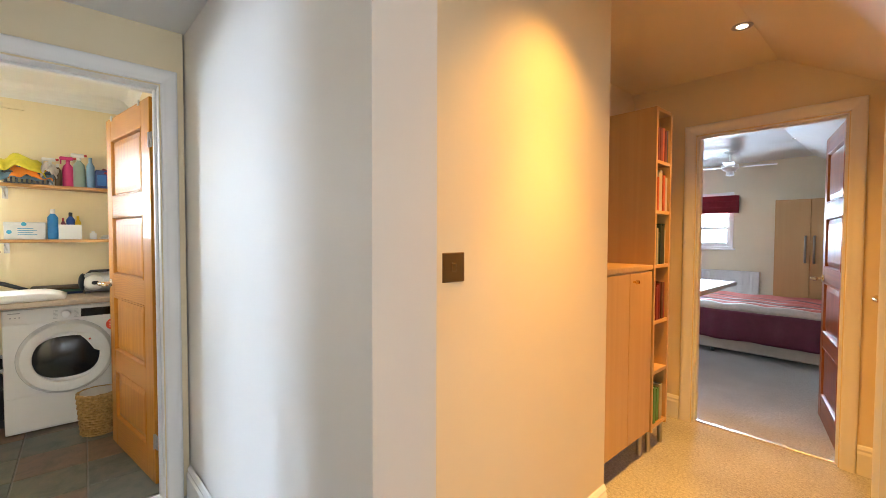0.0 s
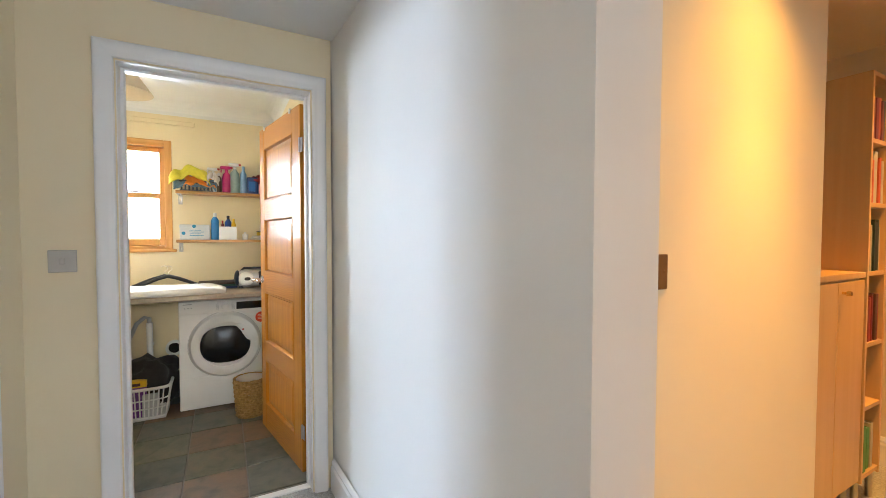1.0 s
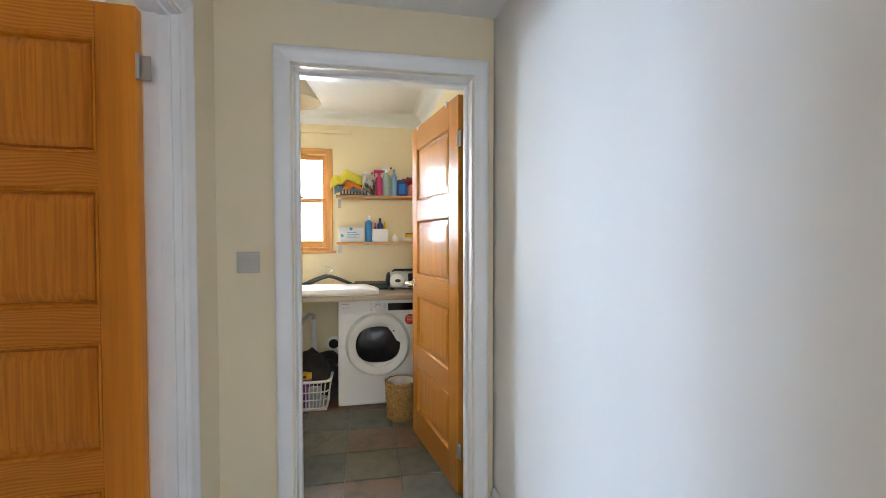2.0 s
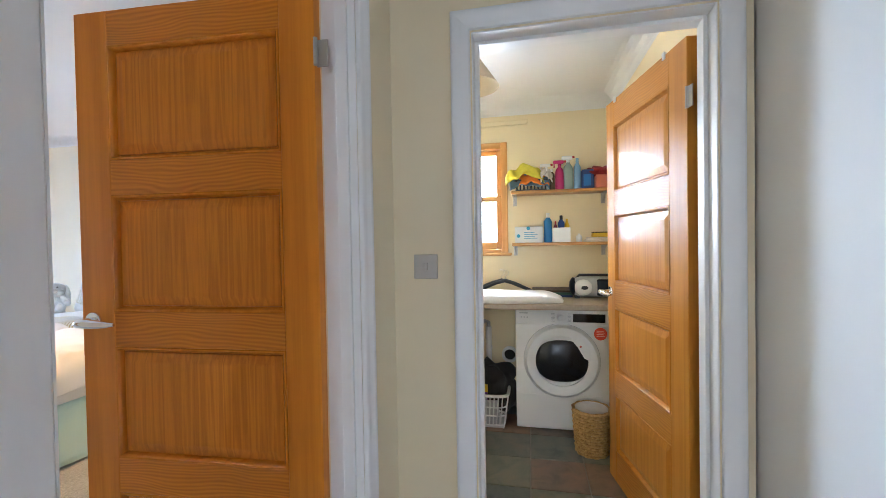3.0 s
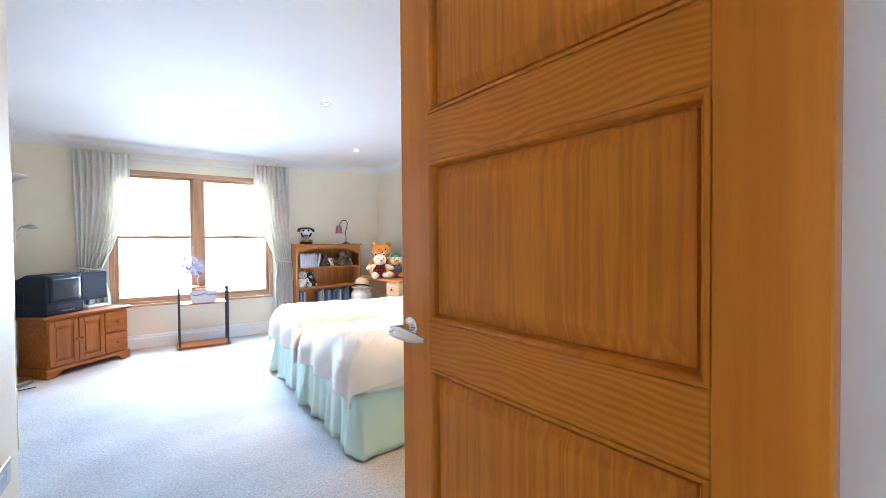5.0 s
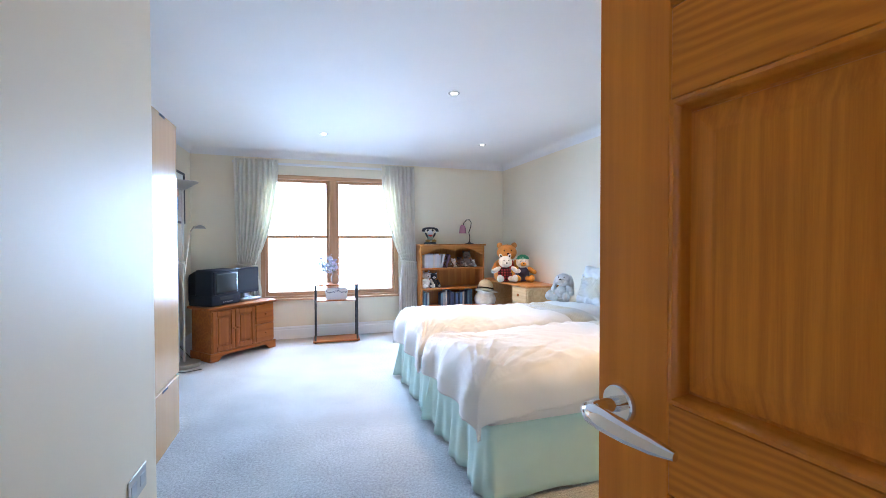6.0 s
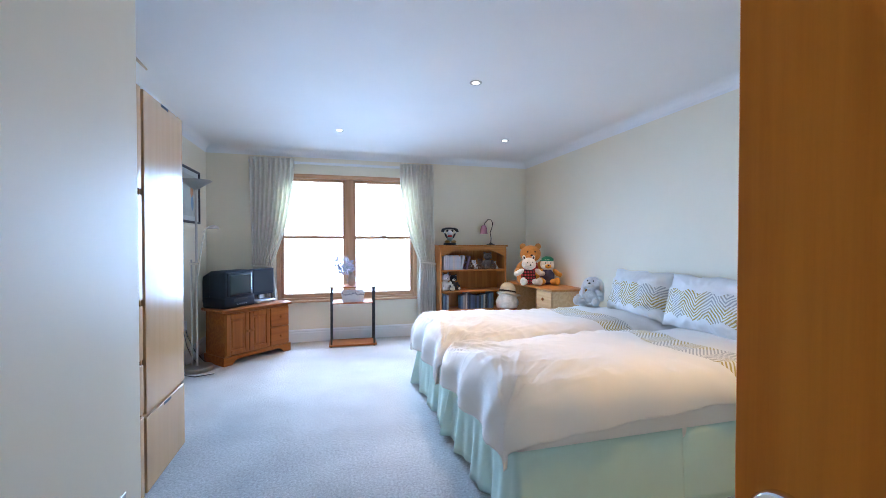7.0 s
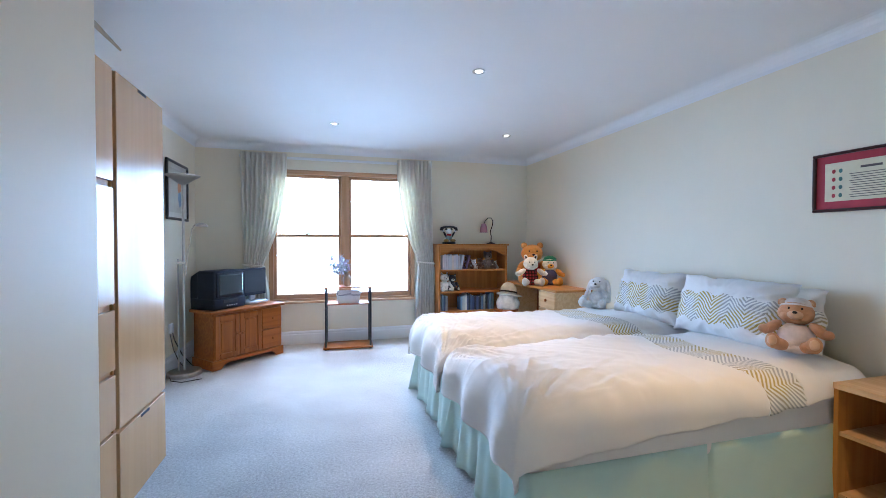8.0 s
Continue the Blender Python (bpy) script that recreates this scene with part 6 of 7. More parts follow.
def bottle(x, y, z, r, h, body, cap, label, kind="plain", name="bottle", group="cleaning products"):
    root = thing(name, x, y, z, 0, label, "bottle", group)
    flatd = 0.7
    bm = lathe(bmesh.new(), [(r * 0.92, 0), (r, h * 0.04), (r, h * 0.55), (r * 0.82, h * 0.68), (r * 0.36, h * 0.76), (r * 0.34, h * 0.8)] if kind == "spray" else [(r * 0.92, 0), (r, h * 0.04), (r, h * 0.72), (r * 0.55, h * 0.82), (r * 0.42, h * 0.85)], 20)
    for v in bm.verts:
        v.co.x *= flatd
    part("body", bm, body, root, smooth=50)
    if kind == "spray":
        bm = bmesh.new()
        lathe(bm, [(r * 0.38, h * 0.79), (r * 0.4, h * 0.85), (r * 0.3, h * 0.87)], 14)
        box(bm, -0.012, 0.012, -0.045, 0.03, h * 0.87, h * 0.985, bevel=0.006)
        box(bm, -0.005, 0.005, -0.042, -0.034, h * 0.74, h * 0.88, bevel=0.002)
        part("trigger_head", bm, cap, root, smooth=50)
        part("nozzle", tube(bmesh.new(), [(0, 0.028, h * 0.94), (0, 0.045, h * 0.94)], 0.008, 10), flat("red_plastic", (0.45, 0.03, 0.03), 0.35), root)
    else:
        part("cap", lathe(bmesh.new(), [(r * 0.45, h * 0.845), (r * 0.45, h * 0.985), (r * 0.4, h)], 16), cap, root, smooth=50)
    return root


pink = flat("magenta_plastic", (0.55, 0.02, 0.16), 0.35)
clear_green = flat("pale_green_plastic", (0.3, 0.4, 0.36), 0.4)
pale_blue = flat("pale_blue_plastic", (0.25, 0.42, 0.62), 0.35)
mid_blue = flat("blue_plastic", (0.02, 0.16, 0.5), 0.35)
bottle(SXX, 0.715, SH1, 0.032, 0.22, pink, pink, "magenta trigger spray bottle on the shelf", "spray")
bottle(SXX, 0.775, SH1, 0.036, 0.25, clear_green, white_plastic, "pale green trigger spray bottle on the shelf", "spray")
bottle(SXX, 0.838, SH1, 0.024, 0.225, pale_blue, pale_blue, "slim pale blue bottle on the shelf")
bottle(SXX, 0.660, SH1, 0.02, 0.16, flat("brown_plastic", (0.12, 0.07, 0.03), 0.4), white_plastic, "small brown bottle on the shelf")
bottle(SXX, 0.622, SH1, 0.024, 0.20, white_plastic, white_plastic, "white trigger bottle behind the basket", "spray")
carton = thing("detergent_pack", SXX, 0.905, SH1, 0, "blue detergent pack with a printed front", "packet", "cleaning products")
part("pack", bx(-0.05, 0.05, -0.042, 0.042, 0, 0.135, bevel=0.006), flat("navy_card", (0.02, 0.05, 0.2), 0.4), carton)
part("label_panel", bx(0.0495, 0.0515, -0.03, 0.02, 0.02, 0.1), mid_blue, carton)
tub = thing("storage_tub", SXX, 1.01, SH1, 0, "translucent pink tub of folded cloths", "tub")
part("tub", bx(-0.06, 0.06, -0.055, 0.055, 0, 0.095, bevel=0.008), flat("coral_plastic", (0.6, 0.18, 0.12), 0.4), tub)
rag = bmesh.new()
for _k in range(5):
    blob(rag, (0.0, -0.06 + 0.035 * _k, 0.115 + 0.012 * (_k % 2)), (0.06, 0.045, 0.032), 0, lump=0.5)
rag = part("cleaning_cloth", rag, cloth("dark_red_cloth", (0.28, 0.02, 0.02)), None, smooth=180)
rag.matrix_world = pose(SXX, 1.0, SH1)
tagged(rag, "crumpled dark red cloths in the tub", "cloth")

wire = thing("plastic_basket", SXX + 0.005, 0.51, SH1, 0, "dark plastic basket heaped with cloths", "basket")
part("tray", bx(-0.075, 0.075, -0.11, 0.11, 0, 0.008, bevel=0.002), black_plastic, wire)
part("rim", bx(-0.08, 0.08, -0.118, 0.118, 0.066, 0.078, bevel=0.004), black_plastic, wire)
for _k in range(9):
    part("slat", bx(0.072, 0.077, -0.105 + 0.025 * _k, -0.093 + 0.025 * _k, 0.006, 0.068), black_plastic, wire)


def draped(name, y0, y1, z, height, colour, label, seed, mat_name, hang=0.05):
    def place(u, v):
        y = y0 + (y1 - y0) * u + 0.02 * noise.noise((u * 3, v * 3, seed))
        x = SXX - 0.085 + 0.19 * v
        z1 = z + height * math.sin(math.pi * min(1, max(0, u))) ** 0.6 * (0.7 + 0.3 * math.sin(math.pi * v)) + 0.035 * noise.noise((u * 5, v * 5, seed)) - hang * max(0, v - 0.7) * 2.5
        return (x, y, z1)

    return tagged(soft_sheet(26, 18, place, 0.006, [cloth(mat_name, colour)], None, name), label, "cloth", "heaped cloths")


draped("cleaning_cloth", 0.36, 0.64, SH1 + 0.07, 0.05, (0.12, 0.2, 0.3), "blue-grey cloth in the basket", 2.0, "blue_grey_cloth", 0.09)
draped("cleaning_cloth", 0.42, 0.63, SH1 + 0.09, 0.055, (0.75, 0.22, 0.02), "bright orange cloth heaped in the basket", 3.5, "orange_cloth", 0.09)
draped("cleaning_cloth", 0.33, 0.60, SH1 + 0.10, 0.085, (0.72, 0.62, 0.05), "bright yellow duster draped over the basket", 5.2, "yellow_cloth", 0.07)
draped("cleaning_cloth", 0.58, 0.66, SH1 + 0.09, 0.06, (0.7, 0.66, 0.62), "white cloth hanging from the basket", 8.1, "white_cloth", 0.05)

glove_box = thing("tissue_carton", SXX, 0.492, SH2, 0, "white printed carton on the lower shelf", "carton")
part("carton", bx(-0.06, 0.06, -0.1, 0.1, 0, 0.105, bevel=0.003), flat("white_card", (0.68, 0.70, 0.72), 0.6), glove_box)
part("lid", bx(-0.061, 0.0615, -0.102, 0.102, 0.09, 0.118, bevel=0.004), flat("white_card", (0.68, 0.70, 0.72), 0.6), glove_box)
for _y, _z in ((-0.075, 0.05), (-0.005, 0.104)):
    part("printed_spot", lathe(bmesh.new(), [(0.013, 0), (0.0125, 0.001)], 20), flat("cyan_print", (0.02, 0.3, 0.55), 0.5), glove_box).matrix_local = pose(0.0605 if _z < 0.09 else 0.062, _y, _z, 0, 90, 0)
for _k in range(4):
    part("text_bar", bx(0.0598, 0.0612, -0.035, 0.06 - 0.02 * (_k % 2), 0.03 + 0.014 * _k, 0.034 + 0.014 * _k), flat("cyan_print", (0.02, 0.3, 0.55), 0.5), glove_box)
bottle(SXX, 0.628, SH2, 0.029, 0.215, flat("bright_blue_plastic", (0.03, 0.24, 0.6), 0.3), white_plastic, "bright blue bottle with a white cap")
caddy = thing("storage_box", SXX, 0.72, SH2, 0, "plain white open storage box of bottles", "box")
for _a, _b, _c, _d in ((0.052, 0.056, -0.062, 0.062), (-0.056, -0.052, -0.062, 0.062), (-0.052, 0.052, 0.058, 0.062), (-0.052, 0.052, -0.062, -0.058)):
    part("side", bx(_a, _b, _c, _d, 0.004, 0.105, bevel=0.0008), white_plastic, caddy)
part("bottom", bx(-0.056, 0.056, -0.062, 0.062, 0, 0.004), white_plastic, caddy)
bottle(SXX, 0.722, SH2 + 0.004, 0.024, 0.19, flat("deep_blue_can", (0.01, 0.06, 0.3), 0.3), flat("black_cap", (0.02, 0.02, 0.03), 0.4), "dark blue aerosol can with a yellow band", name="aerosol_can")
bottle(SXX, 0.682, SH2 + 0.004, 0.014, 0.15, flat("maroon_plastic", (0.2, 0.02, 0.05), 0.4), flat("red_plastic", (0.45, 0.03, 0.03), 0.35), "small maroon bottle in the box")
bottle(SXX, 0.762, SH2 + 0.004, 0.018, 0.165, flat("yellow_plastic", (0.8, 0.5, 0.02), 0.4), flat("yellow_plastic", (0.8, 0.5, 0.02), 0.4), "yellow bottle in the box")
sponges = thing("sponge_stack", SXX, 0.965, SH2, 0, "yellow sponge on a stack of folded cloths", "sponge")
for _k in range(3):
    part("folded_cloth", bx(-0.06, 0.06, -0.085 + 0.01 * _k, 0.08, 0.011 * _k, 0.011 * _k + 0.01, bevel=0.004), cloth("white_cloth", (0.7, 0.66, 0.62)), sponges)
part("sponge", bx(-0.04, 0.04, -0.03, 0.085, 0.034, 0.062, bevel=0.004), flat("yellow_sponge", (0.7, 0.45, 0.03), 0.9), sponges)
part("scourer", bx(-0.04, 0.04, -0.03, 0.085, 0.062, 0.07, bevel=0.002), flat("dark_scourer", (0.08, 0.06, 0.03), 0.95), sponges)
bottle(SXX, 0.845, SH2, 0.02, 0.06, white_plastic, white_plastic, "small white dish pot on the shelf", name="pot")

# on the worktop
board = thing("ironing_pad", -3.86, 0.18, 0.88, 0, "white padded ironing mat lying on the worktop", "ironing mat")


def pad(u, v):
    y = -0.38 + 0.90 * u
    taper = 1 - 0.45 * max(0, (u - 0.6) / 0.4) ** 2
    return ((v - 0.5) * 0.40 * taper + 0.02, y, 0.045 + 0.006 * noise.noise((u * 4, v * 4, 2)) - 0.03 * max(0, (u - 0.85) / 0.15) ** 2)


soft_sheet(24, 12, pad, 0.043, [cotton_white], None, "cover", board)


def hanger(x, y, z, rz, label, s=1.0):
    root = thing("coat_hanger", x, y, z, rz, label, "coat hanger", "coat hangers")
    part("shoulder", tube(bmesh.new(), [(0, -0.2 * s, 0.012), (0, -0.17 * s, 0.03), (0, -0.06 * s, 0.085), (0, 0, 0.105), (0, 0.06 * s, 0.085), (0, 0.17 * s, 0.03), (0, 0.2 * s, 0.012)], [0.009, 0.011, 0.012, 0.013, 0.012, 0.011, 0.009], 10), black_plastic, root, "moulded black shoulders", smooth=60)
    part("bar", tube(bmesh.new(), [(0, -0.19 * s, 0.012), (0, 0.19 * s, 0.012)], 0.005, 8), black_plastic, root)
    part("hook", tube(bmesh.new(), [(0, 0, 0.105), (0, 0, 0.135), (0, 0.02, 0.15), (0, 0.022, 0.172), (0, 0.0, 0.182), (0, -0.02, 0.172)], 0.0025, 8), chrome, root, "chrome hook", smooth=60)
    return root


hanger(-4.12, 0.29, 0.88, 4, "black plastic coat hanger leaning on the worktop", 1.2)
hanger(-4.09, 0.32, 0.88, -6, "black plastic coat hanger beside its twin", 1.15)
folded = thing("folded_clothes", -4.1, 0.66, 0.88, 0, "flat pile of dark folded clothes", "clothes")
for _k, (_c, _n) in enumerate((((0.03, 0.05, 0.12), "navy_cloth"), ((0.05, 0.12, 0.08), "bottle_green_cloth"), ((0.08, 0.05, 0.03), "brown_cloth"))):
    part("garment", bx(-0.12 + 0.01 * _k, 0.11, -0.15, 0.12 + 0.02 * _k, 0.016 * _k, 0.016 * _k + 0.0155, bevel=0.006, seg=2), cloth(_n, _c), folded, smooth=60)
radio = thing("portable_stereo", -4.0, 0.905, 0.88, 0, "rounded silver and black portable stereo", "stereo")
_bm = bmesh.new()
box(_bm, -0.09, 0.085, -0.13, 0.15, 0.008, 0.14, bevel=0.045, seg=5)
part("casing", _bm, silver_plastic, radio, smooth=60)
part("cassette_door", blob(bmesh.new(), (0.08, -0.065, 0.075), (0.02, 0.06, 0.055)), white_plastic, radio, "pale silver speaker pod", smooth=180)
part("speaker", blob(bmesh.new(), (0.083, -0.06, 0.075), (0.022, 0.032, 0.02)), black_plastic, radio, "dark oval speaker grille", smooth=180)
part("front_panel", bx(0.06, 0.09, 0.02, 0.148, 0.02, 0.13, bevel=0.012, seg=2), navy_plastic, radio, smooth=60)
part("knob", lathe(bmesh.new(), [(0.01, 0), (0.009, 0.006)], 14), silver_plastic, radio).matrix_local = pose(0.09, 0.1, 0.075, 0, 90, 0)
part("side_pod", blob(bmesh.new(), (0.02, -0.125, 0.078), (0.07, 0.025, 0.062)), navy_plastic, radio, smooth=180)
part("carry_handle", tube(bmesh.new(), [(0.0, -0.1, 0.13), (0.0, -0.08, 0.152), (0, 0.1, 0.152), (0, 0.12, 0.13)], 0.009, 10), black_plastic, radio, smooth=60)
for _y in (-0.1, 0.12):
    part("foot", bx(-0.05, 0.06, _y - 0.015, _y + 0.015, 0.0, 0.02), black_plastic, radio)

strip = tagged(part("picture_rail_strip", bx(-4.27, -4.255, -0.1, 0.495, 2.155, 2.19, bevel=0.003), wall_laundry_m), "cream painted timber strip on the wall", "rail", kind="structure")
shade_lamp = thing("pendant_lamp", -3.13, 0.20, LAU_CEIL, 0, "cream conical pendant lampshade", "pendant lamp")
part("rose", lathe(bmesh.new(), [(0.04, 0), (0.038, -0.015), (0.01, -0.022)], 20), white_plastic, shade_lamp)
part("cord", tube(bmesh.new(), [(0, 0, -0.02), (0, 0, -0.17)], 0.003, 8), white_plastic, shade_lamp)
part("shade", lathe(bmesh.new(), [(0.055, -0.13), (0.16, -0.285), (0.157, -0.285), (0.052, -0.13)], 36), flat("cream_shade_cloth", (0.62, 0.52, 0.38), 0.9), shade_lamp, "cream cloth cone", smooth=50)
part("bulb", blob(bmesh.new(), (0, 0, -0.225), (0.028, 0.028, 0.045)), white_plastic, shade_lamp, "unlit white bulb", smooth=180)
part("bulb_holder", tube(bmesh.new(), [(0, 0, -0.17), (0, 0, -0.215)], 0.016, 12), white_plastic, shade_lamp)

# under the worktop
vent = thing("vent_hole", -4.269, 0.335, 0.40, 0, "white round wall vent collar", "vent")
_bm = lathe(bmesh.new(), [(0.042, 0.0), (0.042, 0.035), (0.06, 0.035), (0.06, 0.0)], 28)
part("collar", _bm, white_plastic, vent, smooth=40).matrix_local = pose(0, 0, 0, 0, 90, 0)
# solid black disc that paints the shade inside the collar
part("opening", lathe(bmesh.new(), [(0.0415, 0.0), (0.0415, 0.012)], 28), hole_shade, vent).matrix_local = pose(0.001, 0, 0, 0, 90, 0)
trap = thing("waste_pipe", -4.21, 0.13, 0, 0, "grey waste hose hooked into a white standpipe", "waste pipe")
part("standpipe", tube(bmesh.new(), [(0, 0.05, 0.30), (0, 0.05, 0.62)], 0.021, 16), white_plastic, trap, "white standpipe", smooth=60)
part("trap_bend", tube(bmesh.new(), [(0, 0.05, 0.34), (0, 0.05, 0.27), (0, 0.02, 0.235), (0, -0.03, 0.235), (0, -0.06, 0.27), (0, -0.06, 0.33), (0, -0.09, 0.36), (0, -0.2, 0.36)], 0.022, 14), white_plastic, trap, smooth=60)
part("hose", tube(bmesh.new(), [(0.0, 0.05, 0.58), (0.0, 0.048, 0.655), (0, 0.02, 0.665), (0.01, -0.03, 0.62), (0.02, -0.07, 0.52), (0.03, -0.11, 0.42), (0.03, -0.18, 0.36)], 0.015, 12), grey_plastic, trap, "grey ribbed hose", smooth=60)
part("pipe_clip", bx(-0.06, 0.0, 0.03, 0.07, 0.44, 0.46), white_plastic, trap)
part("drop_pipe", tube(bmesh.new(), [(0, -0.2, 0.36), (0, -0.2, 0.0)], 0.02, 12), white_plastic, trap, smooth=60)

hamper = thing("laundry_basket", -3.97, 0.15, 0, 0, "white slotted plastic laundry basket holding boxes", "laundry basket")
BW, BD_, BHH = 0.19, 0.14, 0.225
part("bottom", bx(-BD_ + 0.03, BD_ - 0.03, -BW + 0.03, BW - 0.03, 0.0, 0.008), white_plastic, hamper)
for s in (-1, 1):
    for k in range(12):
        y = -BW + 0.035 + k * (2 * BW - 0.07) / 11
        yb = y * 0.85
        part("slat", tube(bmesh.new(), [(s * (BD_ - 0.032), yb, 0.004), (s * BD_, y, BHH)], 0.0045, 6), white_plastic, hamper)
    for k in range(8):
        x = -BD_ + 0.03 + k * (2 * BD_ - 0.06) / 7
        part("slat", tube(bmesh.new(), [(x * 0.85, s * (BW - 0.032), 0.004), (x, s * BW, BHH)], 0.0045, 6), white_plastic, hamper)
for z, q, r in ((0.02, 0.86, 0.007), (0.085, 0.90, 0.005), (0.145, 0.94, 0.005), (BHH, 1.0, 0.011)):
    ring = []
    for a in range(33):
        c, d = math.cos(2 * math.pi * a / 32), math.sin(2 * math.pi * a / 32)
        ring.append((q * BD_ * math.copysign(abs(c) ** 0.35, c), q * BW * math.copysign(abs(d) ** 0.35, d), z))
    part("rim" if z == BHH else "hoop", tube(bmesh.new(), ring, r, 8), white_plastic, hamper, smooth=60)
for _x, _y, _w, _d, _h, _c, _n, _l in ((-3.93, 0.10, 0.19, 0.05, 0.26, (0.16, 0.06, 0.28), "purple_card", "purple and yellow printed packet"), (-3.98, 0.20, 0.12, 0.05, 0.21, (0.04, 0.22, 0.24), "teal_card", "teal printed packet"), (-3.9, 0.22, 0.1, 0.03, 0.16, (0.5, 0.5, 0.52), "pale_card", "pale printed packet")):
    pk = thing("packet", _x, _y, 0.009, 0, _l + " in the basket", "packet", "packets in the basket")
    part("pack", bx(-_d / 2, _d / 2, -_w / 2, _w / 2, 0, _h, bevel=0.004), flat(_n, _c, 0.5), pk)
    if _n == "purple_card":
        part("band", bx(-_d / 2 - 0.001, _d / 2 + 0.001, -_w / 2 - 0.001, _w / 2 + 0.001, _h - 0.045, _h + 0.001), flat("yellow_plastic", (0.8, 0.5, 0.02), 0.4), pk, "yellow printed band")
        for _k in range(3):
            part("text_bar", bx(_d / 2 + 0.0005, _d / 2 + 0.002, -0.07, 0.06 - 0.02 * _k, _h - 0.035 - 0.045 * _k, _h - 0.015 - 0.045 * _k), flat("dark_print", (0.06, 0.03, 0.05), 0.6), pk)
bundle = blob(bmesh.new(), (-4.09, 0.2, 0.2), (0.14, 0.19, 0.2), 0, lump=0.45, sub=4)
for _v in bundle.verts:
    _v.co += 0.03 * noise.noise_vector(_v.co * 11)
    _v.co.z = max(0.002, _v.co.z)
tagged(part("bag", bundle, cloth("black_cloth", (0.02, 0.018, 0.018)), smooth=180), "black bundled bag behind the laundry basket", "bag")
tray = thing("round_tray", -4.2, 0.10, 0.0, 0, "dark brown round tray leaning on the wall", "tray")
_bm = lathe(bmesh.new(), [(0.17, 0.0), (0.175, 0.012), (0.16, 0.012), (0.155, 0.004), (0.01, 0.004)], 36)
part("disc", _bm, flat("dark_brown_tray", (0.06, 0.03, 0.02), 0.4), tray, smooth=40).matrix_local = pose(0.02, 0.02, 0.18, 0, 82, 0)

bin_b = thing("wicker_bin", -3.64, 0.845, 0, 0, "round woven seagrass bin with a paper liner", "waste bin")
for k in range(16):
    z = 0.0098 + 0.0168 * k
    r = 0.087 + 0.018 * (k / 15)
    coil = [((r + 0.0035 * math.sin(a * 11 + k * math.pi)) * math.cos(a), (r + 0.0035 * math.sin(a * 11 + k * math.pi)) * math.sin(a), z) for a in [2 * math.pi * j / 66 for j in range(67)]]
    part("coil", tube(bmesh.new(), coil, 0.0096, 6), weave, bin_b, smooth=80)
part("bottom", lathe(bmesh.new(), [(0.086, 0.0), (0.086, 0.006)], 24), weave, bin_b)
part("liner", lathe(bmesh.new(), [(0.075, 0.02), (0.092, 0.25), (0.094, 0.268), (0.088, 0.262), (0.06, 0.16), (0.01, 0.15)], 28), flat("paper_liner", (0.62, 0.56, 0.52), 0.85), bin_b, "crumpled pale liner")


# ---- passage ----
low = thing("low_cabinet", -1.33, 2.92, 0, 0, "beech two-door cabinet on short legs", "cabinet")
part("top", bx(-0.2, 0.2, -0.355, 0.355, 1.10, 1.126, bevel=0.002), birch_hall, low)
part("carcass", bx(-0.195, 0.178, -0.352, 0.352, 0.135, 1.10, bevel=0.002), birch_hall, low)
for _y0, _y1, _k in ((-0.345, 0.060, 1), (0.065, 0.348, 0)):
    leaf = part("door", bx(0.18, 0.198, _y0, _y1, 0.15, 1.09, bevel=0.002), birch_hall, low)
    if not _k:
        part("knob", tube(bmesh.new(), [(0.197, _y0 + 0.04, 1.045), (0.21, _y0 + 0.04, 1.045), (0.214, _y0 + 0.04, 1.045), (0.228, _y0 + 0.04, 1.045)], [0.006, 0.006, 0.012, 0.010], 14), brass, leaf, "small brass knob", smooth=50)
for _x in (-0.16, 0.15):
    for _y in (-0.32, 0.32):
        part("leg", tube(bmesh.new(), [(_x, _y, 0.0), (_x, _y, 0.136)], 0.016, 12), satin, low, "grey metal leg")
tall = thing("bookcase", -1.33, 3.405, 0, 0, "tall narrow beech bookcase of books", "bookcase")
TW = 0.115
for _y in (-TW, TW - 0.018):
    part("side_panel", bx(-0.2, 0.2, _y, _y + 0.018, 0.13, 2.045, bevel=0.001), birch_hall, tall)
part("back_panel", bx(-0.2, -0.19, -TW + 0.018, TW - 0.018, 0.13, 2.045), birch_hall, tall)
HS = (0.165, 0.49, 0.79, 1.125, 1.445, 1.74)
for _z in HS + (2.045,):
    part("shelf", bx(-0.19, 0.198, -TW + 0.018, TW - 0.018, _z - 0.02, _z, bevel=0.001), birch_hall, tall)
for _x in (-0.16, 0.17):
    for _y in (-0.09, 0.09):
        part("leg", tube(bmesh.new(), [(_x, _y, 0.0), (_x, _y, 0.131)], 0.014, 12), satin, tall, "grey metal leg")
_rng = random.Random(21)
pals = {0: [(0.08, 0.25, 0.06), (0.1, 0.3, 0.08), (0.05, 0.06, 0.05), (0.45, 0.4, 0.25)], 2: [(0.22, 0.03, 0.03), (0.3, 0.05, 0.04), (0.12, 0.05, 0.03)], 3: [(0.03, 0.05, 0.04), (0.02, 0.02, 0.03), (0.45, 0.4, 0.32), (0.1, 0.16, 0.12)], 4: [(0.5, 0.03, 0.04), (0.55, 0.1, 0.04), (0.5, 0.48, 0.42)], 5: [(0.2, 0.06, 0.08), (0.08, 0.1, 0.14), (0.4, 0.1, 0.08)]}
